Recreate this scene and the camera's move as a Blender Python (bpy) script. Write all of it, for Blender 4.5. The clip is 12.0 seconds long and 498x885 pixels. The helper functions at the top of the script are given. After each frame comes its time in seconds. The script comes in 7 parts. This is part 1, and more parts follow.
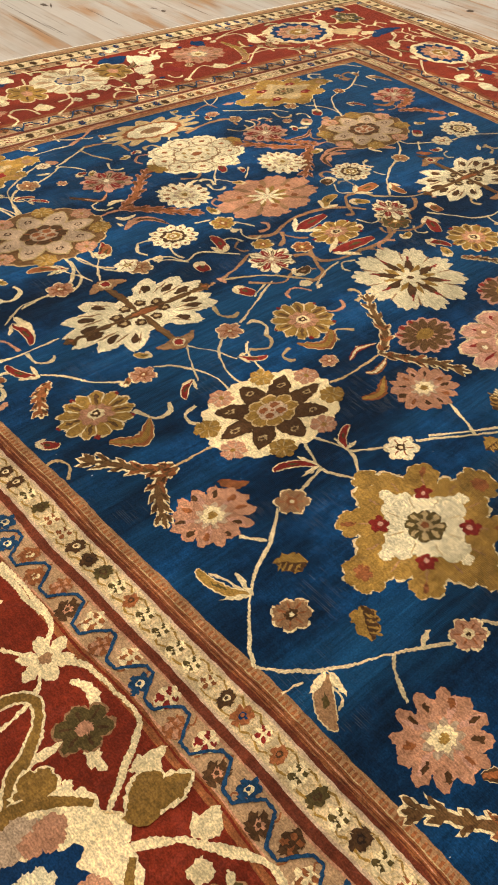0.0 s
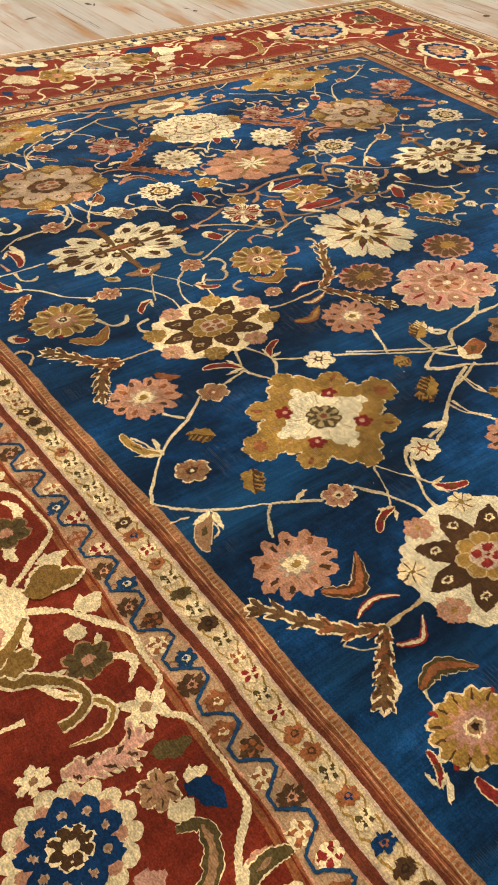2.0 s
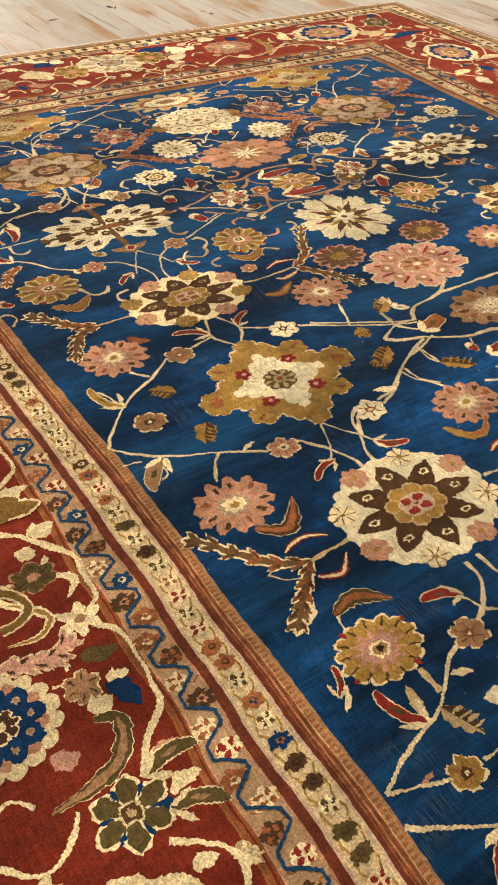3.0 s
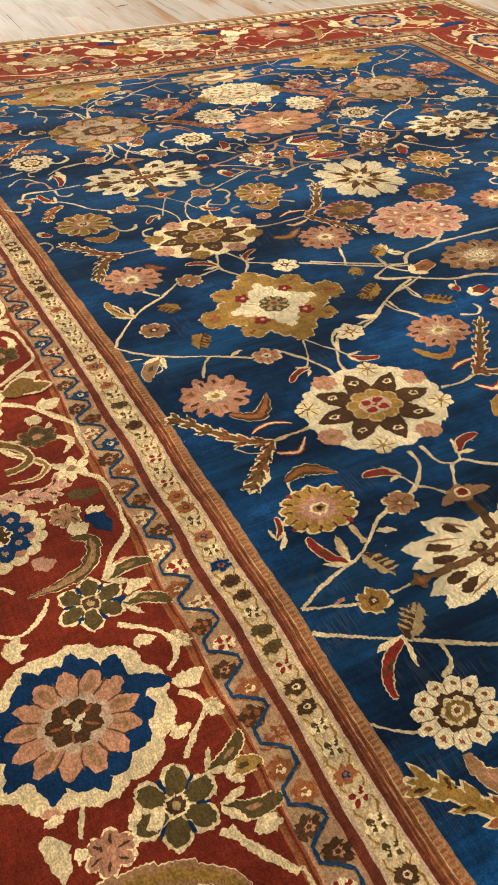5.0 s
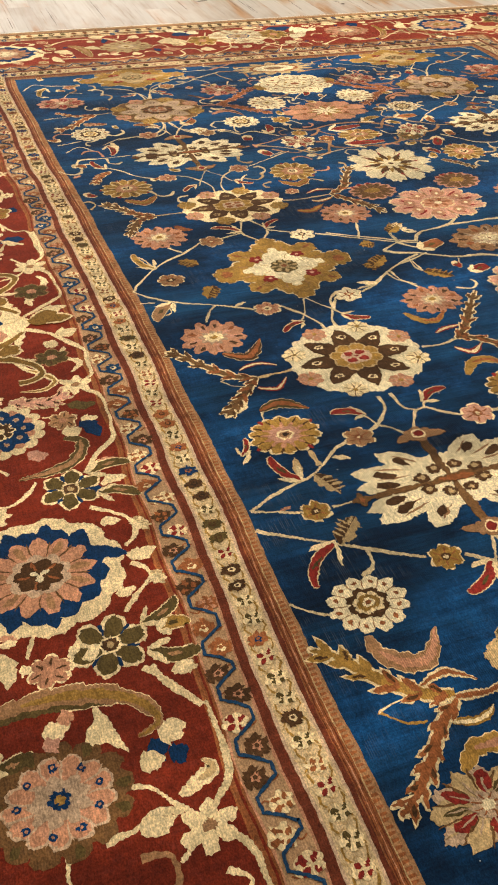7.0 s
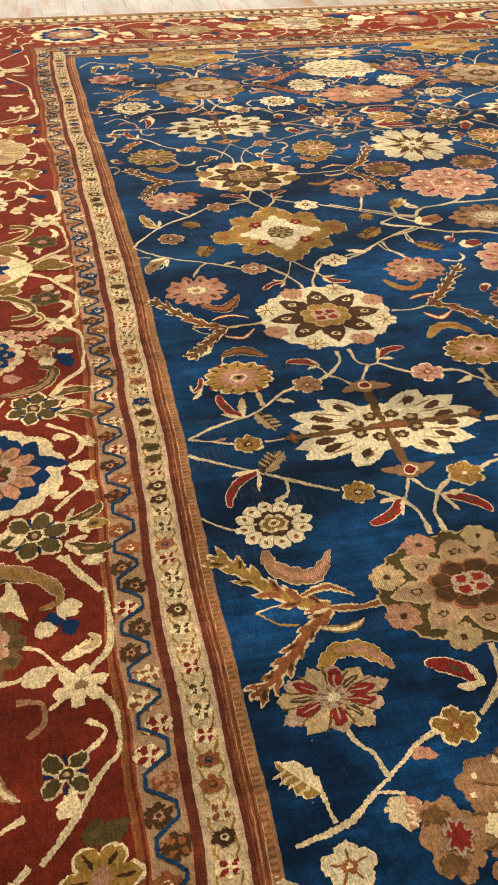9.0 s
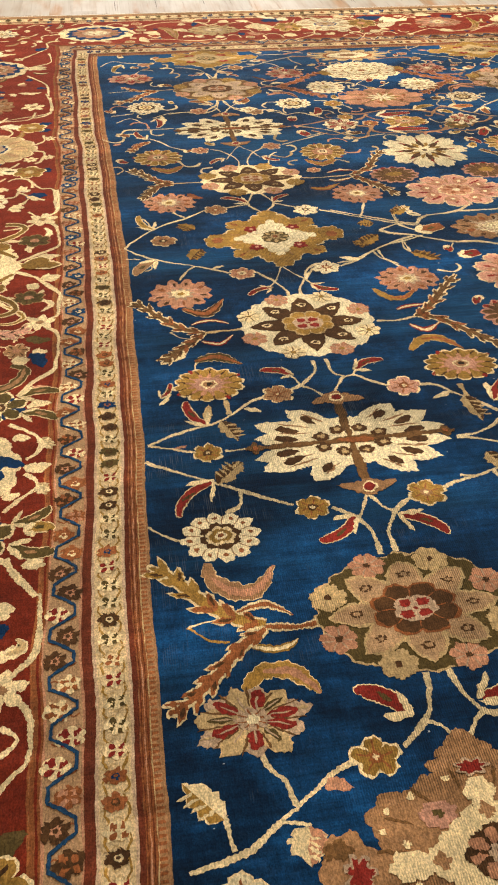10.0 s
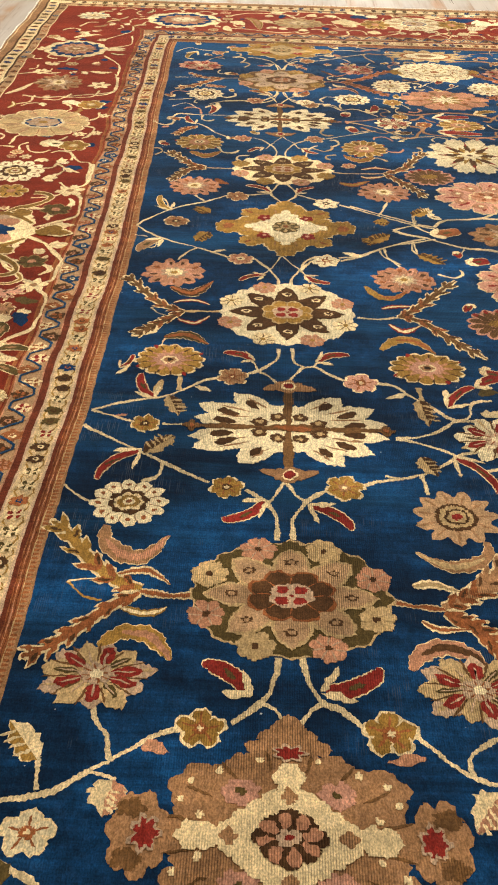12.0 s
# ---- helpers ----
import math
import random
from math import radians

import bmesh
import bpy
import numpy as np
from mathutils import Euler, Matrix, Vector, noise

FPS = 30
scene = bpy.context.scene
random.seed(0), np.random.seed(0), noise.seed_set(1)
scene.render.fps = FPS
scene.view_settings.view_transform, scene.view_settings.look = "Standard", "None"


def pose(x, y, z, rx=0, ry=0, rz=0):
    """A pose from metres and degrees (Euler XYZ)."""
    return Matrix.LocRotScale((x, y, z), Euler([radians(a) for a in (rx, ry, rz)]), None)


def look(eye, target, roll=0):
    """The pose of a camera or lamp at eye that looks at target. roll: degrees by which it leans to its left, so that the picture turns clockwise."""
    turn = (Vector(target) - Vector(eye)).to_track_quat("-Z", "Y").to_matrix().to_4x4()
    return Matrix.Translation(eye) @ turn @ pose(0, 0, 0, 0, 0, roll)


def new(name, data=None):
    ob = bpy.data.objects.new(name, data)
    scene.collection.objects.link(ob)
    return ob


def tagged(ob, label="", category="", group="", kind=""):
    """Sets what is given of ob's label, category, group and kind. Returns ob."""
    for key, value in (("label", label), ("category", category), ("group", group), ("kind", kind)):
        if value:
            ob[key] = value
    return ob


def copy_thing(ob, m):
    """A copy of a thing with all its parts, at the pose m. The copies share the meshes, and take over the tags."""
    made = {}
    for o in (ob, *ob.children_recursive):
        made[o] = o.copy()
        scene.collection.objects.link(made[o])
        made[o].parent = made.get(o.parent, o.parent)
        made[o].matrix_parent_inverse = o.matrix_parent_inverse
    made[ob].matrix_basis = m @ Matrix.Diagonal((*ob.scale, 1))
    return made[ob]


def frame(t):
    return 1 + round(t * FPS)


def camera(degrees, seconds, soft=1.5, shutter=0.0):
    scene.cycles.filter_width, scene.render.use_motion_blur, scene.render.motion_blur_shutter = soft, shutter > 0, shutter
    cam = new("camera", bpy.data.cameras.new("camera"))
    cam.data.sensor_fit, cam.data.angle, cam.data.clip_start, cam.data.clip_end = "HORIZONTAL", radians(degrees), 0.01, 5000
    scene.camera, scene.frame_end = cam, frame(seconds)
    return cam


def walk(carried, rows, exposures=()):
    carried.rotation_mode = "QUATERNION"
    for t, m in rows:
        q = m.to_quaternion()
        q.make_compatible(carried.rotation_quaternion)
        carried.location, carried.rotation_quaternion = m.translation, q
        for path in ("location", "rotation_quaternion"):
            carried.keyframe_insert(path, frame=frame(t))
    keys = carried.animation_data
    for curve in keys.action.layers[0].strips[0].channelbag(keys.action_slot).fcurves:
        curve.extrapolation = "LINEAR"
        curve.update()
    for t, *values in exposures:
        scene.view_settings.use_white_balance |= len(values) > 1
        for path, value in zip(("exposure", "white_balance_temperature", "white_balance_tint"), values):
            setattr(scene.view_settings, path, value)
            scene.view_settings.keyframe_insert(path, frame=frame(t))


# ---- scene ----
cam = camera(34.3, 12.0, soft=1.95)
PATH = [
    (0, (-0.554, -2.7695, 1.38), (0.4812, -1.7512, 0.005), 5.4),
    (0.5, (-0.5066, -2.9215, 1.375), (0.5003, -1.8651, 0.007), 5.0),
    (1, (-0.4874, -3.0707, 1.381), (0.4941, -1.9818, 0.02), 4.7),
    (1.5, (-0.5297, -3.2036, 1.384), (0.427, -2.0857, 0.029), 4.4),
    (2, (-0.5713, -3.3529, 1.394), (0.362, -2.2088, 0.045), 4.2),
    (2.5, (-0.5571, -3.4801, 1.404), (0.3444, -2.3029, 0.062), 3.8),
    (3, (-0.511, -3.6463, 1.398), (0.3551, -2.4337, 0.063), 3.3),
    (3.2, (-0.5004, -3.7078, 1.399), (0.3523, -2.4846, 0.066), 3.3),
    (4.8, (-0.5546, -4.0776, 1.395), (0.1863, -2.7796, 0.066), 2.4),
    (5, (-0.5213, -4.1207, 1.388), (0.2054, -2.8128, 0.06), 2.4),
    (5.5, (-0.4562, -4.2338, 1.391), (0.2324, -2.9061, 0.064), 2.5),
    (6, (-0.4448, -4.3258, 1.386), (0.2077, -2.9747, 0.064), 2.6),
    (6.5, (-0.4525, -4.4382, 1.391), (0.1582, -3.0653, 0.072), 2.6),
    (7, (-0.4242, -4.5103, 1.402), (0.142, -3.1183, 0.082), 2.8),
    (7.5, (-0.3124, -4.5922, 1.401), (0.1986, -3.1805, 0.079), 2.7),
    (7.7, (-0.2742, -4.6361, 1.404), (0.2135, -3.2151, 0.083), 2.5),
    (9.3, (-0.0881, -4.8516, 1.402), (0.2348, -3.3919, 0.072), 1.3),
    (9.5, (-0.0492, -4.8509, 1.4), (0.2497, -3.3869, 0.071), 1.1),
    (10, (0.0958, -4.8387, 1.4), (0.3387, -3.3657, 0.069), 1.0),
    (10.5, (0.2224, -4.8436, 1.387), (0.4045, -3.3621, 0.055), 1.1),
    (11, (0.3186, -4.9015, 1.364), (0.4335, -3.4151, 0.03), 1.2),
    (11.5, (0.4091, -4.951, 1.385), (0.4604, -3.4632, 0.049), 1.5),
    (12, (0.5307, -4.9226, 1.393), (0.5141, -3.4363, 0.055), 1.6),
]
EXPOSURES = [(0.0, -0.19), (2.5, -0.12), (5.5, -0.10), (7.5, -0.06), (10.5, 0.04), (12.0, 0.05)]
walk(cam, [(t, look(eye, target, roll)) for t, eye, target, roll in PATH], EXPOSURES)

# ---- light: a closed showroom with ceiling panels and one daylight window ----
world = bpy.data.worlds.new("world")
world.use_nodes = True
world.node_tree.nodes["Background"].inputs["Color"].default_value = (0.75, 0.85, 1.0, 1)
world.node_tree.nodes["Background"].inputs["Strength"].default_value = 0.2
scene.world = world


def panel_lamp(name, place, target, size_x, size_y, watts, colour):
    data = bpy.data.lights.new(name, "AREA")
    data.shape, data.size, data.size_y, data.energy, data.color = "RECTANGLE", size_x, size_y, watts, colour
    ob = new(name, data)
    ob.matrix_world = look(place, target)
    return ob


WARM = (0.98, 0.935, 0.87)
for lx in (-1.6, 1.4, 4.4):
    for ly, watts in ((-6.0, 12), (-2.25, 43), (1.6, 66)):
        panel_lamp("ceiling_lamp", (lx, ly, 3.15), (lx, ly + 0.001, 0), 0.5, 0.5, watts * (1.28 if lx > 3 else 1.0), WARM)
panel_lamp("window_daylight", (1.0, 5.9, 1.7), (1.0, 0.0, 0.6), 3.4, 1.9, 60, (1.0, 0.97, 0.93))

# ---- materials ----


def node_material(name):
    mat = bpy.data.materials.new(name)
    mat.use_nodes = True
    return mat, mat.node_tree.nodes, mat.node_tree.links


def math_node(nodes, links, op, a, b=None, c=None):
    n = nodes.new("ShaderNodeMath")
    n.operation = op
    for i, v in enumerate((a, b, c)):
        if v is None:
            continue
        if isinstance(v, (int, float)):
            n.inputs[i].default_value = v
        else:
            links.new(v, n.inputs[i])
    return n.outputs[0]


def ramp_node(nodes, links, fac, low, high, a=0.0, b=1.0):
    n = nodes.new("ShaderNodeMapRange")
    n.interpolation_type = "SMOOTHSTEP"
    links.new(fac, n.inputs["Value"])
    for key, v in (("From Min", low), ("From Max", high), ("To Min", a), ("To Max", b)):
        n.inputs[key].default_value = v
    return n.outputs["Result"]


def noise_node(nodes, links, vec, scale, detail=3.0, rough=0.55):
    n = nodes.new("ShaderNodeTexNoise")
    n.inputs["Scale"].default_value, n.inputs["Detail"].default_value, n.inputs["Roughness"].default_value = scale, detail, rough
    links.new(vec, n.inputs["Vector"])
    return n.outputs["Fac"]


def stretch(nodes, links, vec, x, y, z=1.0):
    n = nodes.new("ShaderNodeMapping")
    n.inputs["Scale"].default_value = (x, y, z)
    links.new(vec, n.inputs["Vector"])
    return n.outputs["Vector"]


def wool(name, colour, band=0.3, worn=0.5, flecks=False, vary=0.14, sheen=0.20):
    """Knotted wool pile: abrash bands across the weave, mottled dye, knot grain, worn rows that show the warp."""
    mat, nodes, links = node_material(name)
    bsdf = nodes["Principled BSDF"]
    pos = nodes.new("ShaderNodeNewGeometry").outputs["Position"]
    sep = nodes.new("ShaderNodeSeparateXYZ")
    links.new(pos, sep.inputs[0])
    abrash = noise_node(nodes, links, stretch(nodes, links, pos, 0.5, 3.4), 1.5, 5.0, 0.6)
    blotch = noise_node(nodes, links, pos, 16.0, 4.0)
    knots = noise_node(nodes, links, stretch(nodes, links, pos, 1.0, 0.7), 330.0, 2.0)
    v = ramp_node(nodes, links, abrash, 0.3, 0.72, 1.0 - band, 1.0 + band)
    # lighter patches, soft edges: rubbed pile, and on the blue sheen painted in
    rubbed_sheen = noise_node(nodes, links, stretch(nodes, links, pos, 0.8, 1.5), 2.3, 7.0, 0.68)
    v = math_node(nodes, links, "MULTIPLY", v, ramp_node(nodes, links, rubbed_sheen, 0.41, 0.66, 1.0 - band * 0.6, 1.0 + band * 3.6 if flecks else 1.0 + band))
    fine_bands = noise_node(nodes, links, stretch(nodes, links, pos, 1.3, 34.0), 2.6, 5.0, 0.75)
    v = math_node(nodes, links, "MULTIPLY", v, ramp_node(nodes, links, fine_bands, 0.3, 0.7, 1.0 - band * 0.55, 1.0 + band * 0.62))
    v = math_node(nodes, links, "MULTIPLY", v, ramp_node(nodes, links, blotch, 0.28, 0.72, 0.94 - band * 0.45, 1.06 + band * 0.45))
    v = math_node(nodes, links, "MULTIPLY", v, ramp_node(nodes, links, knots, 0.3, 0.7, 0.68, 1.26))
    tuft = noise_node(nodes, links, stretch(nodes, links, pos, 1.5, 0.5), 90.0, 3.0, 0.7)
    v = math_node(nodes, links, "MULTIPLY", v, ramp_node(nodes, links, tuft, 0.30, 0.70, 0.76, 1.18))
    own = nodes.new("ShaderNodeObjectInfo").outputs["Random"]
    v = math_node(nodes, links, "MULTIPLY", v, ramp_node(nodes, links, own, 0.0, 1.0, 1.0 - vary, 1.0 + vary * 0.8))
    # worn rows: dark foundation lines that run along the rug
    patches = ramp_node(nodes, links, noise_node(nodes, links, stretch(nodes, links, pos, 1.0, 1.6), 2.4, 3.0), 0.44, 0.58)
    patches = math_node(nodes, links, "MULTIPLY", patches, ramp_node(nodes, links, sep.outputs[0], 0.0, 0.5, 0.2, 1.0))
    jitter = math_node(nodes, links, "MULTIPLY", noise_node(nodes, links, pos, 60.0, 1.0), 1.3)
    rows = math_node(nodes, links, "SINE", math_node(nodes, links, "ADD", math_node(nodes, links, "MULTIPLY", sep.outputs[0], 2 * math.pi / 0.0046), jitter))
    lines = ramp_node(nodes, links, rows, 0.1, 0.9)
    wear = math_node(nodes, links, "MULTIPLY", math_node(nodes, links, "MULTIPLY", patches, lines), worn)
    v = math_node(nodes, links, "MULTIPLY", v, math_node(nodes, links, "SUBTRACT", 1.0, wear))
    # faded dye: patches of a greyer, lighter tone in the same wool
    fade = ramp_node(nodes, links, noise_node(nodes, links, stretch(nodes, links, pos, 1.0, 1.6), 38.0, 4.0, 0.7), 0.46, 0.70, 0.0, 0.34)
    grey = sum(colour) / 3
    tone = nodes.new("ShaderNodeMix")
    tone.data_type = "RGBA"
    links.new(fade, tone.inputs[0])
    tone.inputs[6].default_value = (*colour, 1)
    tone.inputs[7].default_value = (*[1.1 * c + 0.22 * grey for c in colour], 1)
    mix = nodes.new("ShaderNodeVectorMath")
    mix.operation = "SCALE"
    links.new(tone.outputs[2], mix.inputs[0])
    links.new(v, mix.inputs["Scale"])
    out = mix.outputs[0]
    if flecks:
        cells = nodes.new("ShaderNodeTexVoronoi")
        cells.inputs["Scale"].default_value = 34.0
        links.new(stretch(nodes, links, pos, 1.0, 1.35), cells.inputs["Vector"])
        pick = nodes.new("ShaderNodeSeparateColor")
        links.new(cells.outputs["Color"], pick.inputs[0])
        few = math_node(nodes, links, "GREATER_THAN", pick.outputs[0], 0.85)
        dot = math_node(nodes, links, "LESS_THAN", cells.outputs["Distance"], math_node(nodes, links, "MULTIPLY", pick.outputs[1], 0.085))
        # the pale warp shows as broken threads where the pile is thin
        broken = math_node(nodes, links, "GREATER_THAN", noise_node(nodes, links, stretch(nodes, links, pos, 1.0, 0.09), 170.0, 1.0), 0.52)
        thin = ramp_node(nodes, links, noise_node(nodes, links, stretch(nodes, links, pos, 1.0, 2.0), 2.9, 3.0, 0.65), 0.52, 0.70)
        thread = math_node(nodes, links, "MULTIPLY", math_node(nodes, links, "MULTIPLY", ramp_node(nodes, links, rows, 0.3, 0.9), broken), math_node(nodes, links, "MULTIPLY", thin, 0.17))
        spot = math_node(nodes, links, "MAXIMUM", math_node(nodes, links, "MULTIPLY", few, dot), thread)
        blend = nodes.new("ShaderNodeMix")
        blend.data_type = "RGBA"
        links.new(spot, blend.inputs[0])
        links.new(out, blend.inputs[6])
        blend.inputs[7].default_value = (0.46, 0.47, 0.46, 1)
        out = blend.outputs[2]
        # paler dye bands, plus sheen of the farther pile put into the colour
        dye_and_sheen = noise_node(nodes, links, stretch(nodes, links, pos, 0.42, 2.3), 1.25, 6.0, 0.66)
        paler = nodes.new("ShaderNodeMix")
        paler.data_type = "RGBA"
        # darker at the near end, lighter beyond, standing in for that sheen
        dye_and_sheen = math_node(nodes, links, "ADD", dye_and_sheen, ramp_node(nodes, links, sep.outputs[1], -4.1, -2.9, -0.05, 0.03))
        links.new(ramp_node(nodes, links, dye_and_sheen, 0.47, 0.67, 0.0, 0.70), paler.inputs[0])
        links.new(out, paler.inputs[6])
        light = nodes.new("ShaderNodeVectorMath")
        light.operation = "SCALE"
        light.inputs[0].default_value = (0.0080, 0.0625, 0.1440)
        links.new(math_node(nodes, links, "MULTIPLY", ramp_node(nodes, links, fine_bands, 0.3, 0.7, 0.62, 1.35), ramp_node(nodes, links, knots, 0.3, 0.7, 0.75, 1.2)), light.inputs["Scale"])
        links.new(light.outputs[0], paler.inputs[7])
        out = paler.outputs[2]
    links.new(out, bsdf.inputs["Base Color"])
    bsdf.inputs["Roughness"].default_value = 0.72
    bsdf.inputs["Specular IOR Level"].default_value = 0.08
    bsdf.inputs["Sheen Weight"].default_value = sheen
    bsdf.inputs["Sheen Roughness"].default_value = 0.35
    peak = max(colour)
    bsdf.inputs["Sheen Tint"].default_value = (*[0.08 + 0.85 * c / peak for c in colour], 1)
    height = math_node(nodes, links, "ADD", knots, math_node(nodes, links, "MULTIPLY", wear, -0.8))
    height = math_node(nodes, links, "ADD", height, math_node(nodes, links, "MULTIPLY", noise_node(nodes, links, stretch(nodes, links, pos, 0.6, 1.0), 7.0, 2.0), 4.0))
    bump = nodes.new("ShaderNodeBump")
    bump.inputs["Strength"].default_value, bump.inputs["Distance"].default_value = 0.55, 0.0022
    links.new(height, bump.inputs["Height"])
    links.new(bump.outputs[0], bsdf.inputs["Normal"])
    return mat


BLUE = wool("indigo_pile", (0.0016, 0.0190, 0.0540), 0.50, 0.35, True, 0.0)
NAVY = wool("navy_pile", (0.004, 0.030, 0.088), 0.2, 0.3)
RED = wool("madder_pile", (0.192, 0.0238, 0.0085), 0.24, 0.25, sheen=0.7)
CRIMSON = wool("crimson_pile", (0.235, 0.022, 0.014), 0.2, 0.4)
CREAM = wool("ivory_pile", (0.82, 0.635, 0.335), 0.14, 0.45)
PALE = wool("pale_ivory_pile", (0.82, 0.68, 0.4), 0.14, 0.45)
IVORY = wool("undyed_edge_wool", (0.80, 0.75, 0.64), 0.12, 0.2)
STRAW = wool("straw_pile", (0.5, 0.345, 0.155), 0.2, 0.5)
GOLD = wool("old_gold_pile", (0.345, 0.19, 0.038), 0.25, 0.6)
BROWN = wool("walnut_pile", (0.076, 0.035, 0.0125), 0.25, 0.5)
UMBER = wool("umber_pile", (0.15, 0.074, 0.025), 0.25, 0.65)
STEEL = wool("steel_blue_pile", (0.011, 0.046, 0.1), 0.2, 0.3)
DARK = wool("dark_brown_pile", (0.03, 0.016, 0.009), 0.2, 0.4)
TAN = wool("tan_pile", (0.355, 0.185, 0.08), 0.2, 0.65)
SALMON = wool("salmon_pile", (0.5, 0.235, 0.125), 0.18, 0.5)
PINK = wool("pink_pile", (0.55, 0.275, 0.175), 0.18, 0.5)
RUST = wool("rust_pile", (0.3, 0.098, 0.03), 0.3, 0.5)
BLUSH = wool("blush_pile", (0.52, 0.355, 0.215), 0.18, 0.5)
OLIVE = wool("olive_pile", (0.092, 0.062, 0.018), 0.2, 0.5)
MAROON = wool("maroon_pile", (0.145, 0.032, 0.013), 0.3, 0.5)
GUARD = wool("guard_ivory_pile", (0.7, 0.51, 0.265), 0.18, 0.5)
STEM = wool("stem_pile", (0.72, 0.56, 0.3), 0.2, 0.5)
OCHRE = wool("ochre_pile", (0.215, 0.115, 0.024), 0.25, 0.5)
SAND = wool("sand_pile", (0.44, 0.262, 0.128), 0.2, 0.5)
BEIGE = wool("beige_pile", (0.45, 0.275, 0.135), 0.2, 0.7)


def board_material():
    """Pale limed pine: each board its own tone, long grain, orange heart streaks, whitish worn patches, satin varnish."""
    mat, nodes, links = node_material("limed_pine")
    bsdf = nodes["Principled BSDF"]
    pos = nodes.new("ShaderNodeNewGeometry").outputs["Position"]
    info = nodes.new("ShaderNodeObjectInfo").outputs["Random"]
    shift = nodes.new("ShaderNodeVectorMath")
    shift.operation = "MULTIPLY_ADD"
    links.new(info, shift.inputs[0])
    shift.inputs[1].default_value = (17.0, 31.0, 5.0)
    links.new(pos, shift.inputs[2])
    p = shift.outputs[0]
    grain = noise_node(nodes, links, stretch(nodes, links, p, 38.0, 1.1), 2.0, 6.0, 0.62)
    heart = noise_node(nodes, links, stretch(nodes, links, p, 7.0, 0.7), 1.0, 3.0)
    lime = noise_node(nodes, links, stretch(nodes, links, p, 3.2, 1.0), 1.5, 4.0)

    def blend(fac, a, b):
        n = nodes.new("ShaderNodeMix")
        n.data_type = "RGBA"
        links.new(fac, n.inputs[0])
        for i, v in ((6, a), (7, b)):
            if isinstance(v, tuple):
                n.inputs[i].default_value = v
            else:
                links.new(v, n.inputs[i])
        return n.outputs[2]

    base = blend(ramp_node(nodes, links, heart, 0.46, 0.60), (0.40, 0.315, 0.235, 1), (0.40, 0.215, 0.095, 1))
    base = blend(ramp_node(nodes, links, lime, 0.36, 0.58), base, (0.50, 0.445, 0.375, 1))
    base = blend(ramp_node(nodes, links, grain, 0.57, 0.74, 0.0, 0.75), base, (0.20, 0.12, 0.065, 1))
    tone = nodes.new("ShaderNodeVectorMath")
    tone.operation = "SCALE"
    links.new(base, tone.inputs[0])
    links.new(ramp_node(nodes, links, info, 0.0, 1.0, 0.90, 1.06), tone.inputs["Scale"])
    links.new(tone.outputs[0], bsdf.inputs["Base Color"])
    links.new(ramp_node(nodes, links, grain, 0.3, 0.7, 0.34, 0.52), bsdf.inputs["Roughness"])
    bump = nodes.new("ShaderNodeBump")
    bump.inputs["Strength"].default_value, bump.inputs["Distance"].default_value = 0.35, 0.002
    links.new(grain, bump.inputs["Height"])
    links.new(bump.outputs[0], bsdf.inputs["Normal"])
    return mat


def plain_material(name, colour, rough, scale=6.0):
    mat, nodes, links = node_material(name)
    bsdf = nodes["Principled BSDF"]
    pos = nodes.new("ShaderNodeNewGeometry").outputs["Position"]
    mix = nodes.new("ShaderNodeVectorMath")
    mix.operation = "SCALE"
    mix.inputs[0].default_value = colour
    links.new(ramp_node(nodes, links, noise_node(nodes, links, pos, scale, 5.0), 0.3, 0.7, 0.92, 1.05), mix.inputs["Scale"])
    links.new(mix.outputs[0], bsdf.inputs["Base Color"])
    bsdf.inputs["Roughness"].default_value = rough
    return mat


PINE = board_material()
PLASTER = plain_material("painted_plaster", (0.78, 0.74, 0.67), 0.85)
SUBFLOOR = plain_material("dark_joint", (0.05, 0.035, 0.022), 0.9)
KNOT = plain_material("dark_knot", (0.07, 0.04, 0.022), 0.6, 60.0)

# ---- shapes ----
rng = random.Random(11)
TOP = 0.009      # height of the pile
LIFT = 0.00024    # each dyed layer stands this much proud of the one below


def loop_area(pts):
    return sum(a[0] * b[1] - b[0] * a[1] for a, b in zip(pts, pts[1:] + pts[:1])) / 2


KNOT_U, KNOT_V = 0.0042, 0.0046   # one knot across and along the rug
made_sheets = 0
last_top = 0.0


def waver(x, y, amp=0.0030):
    """How far the weaver's hand strays from the drawing at a place."""
    n = noise.noise_vector((x * 62.0, y * 62.0, 3.7))
    m = noise.noise_vector((x * 24.0, y * 24.0, 9.1))
    return x + amp * (n[0] + 0.9 * m[0]), y + amp * (n[1] + 0.9 * m[1])


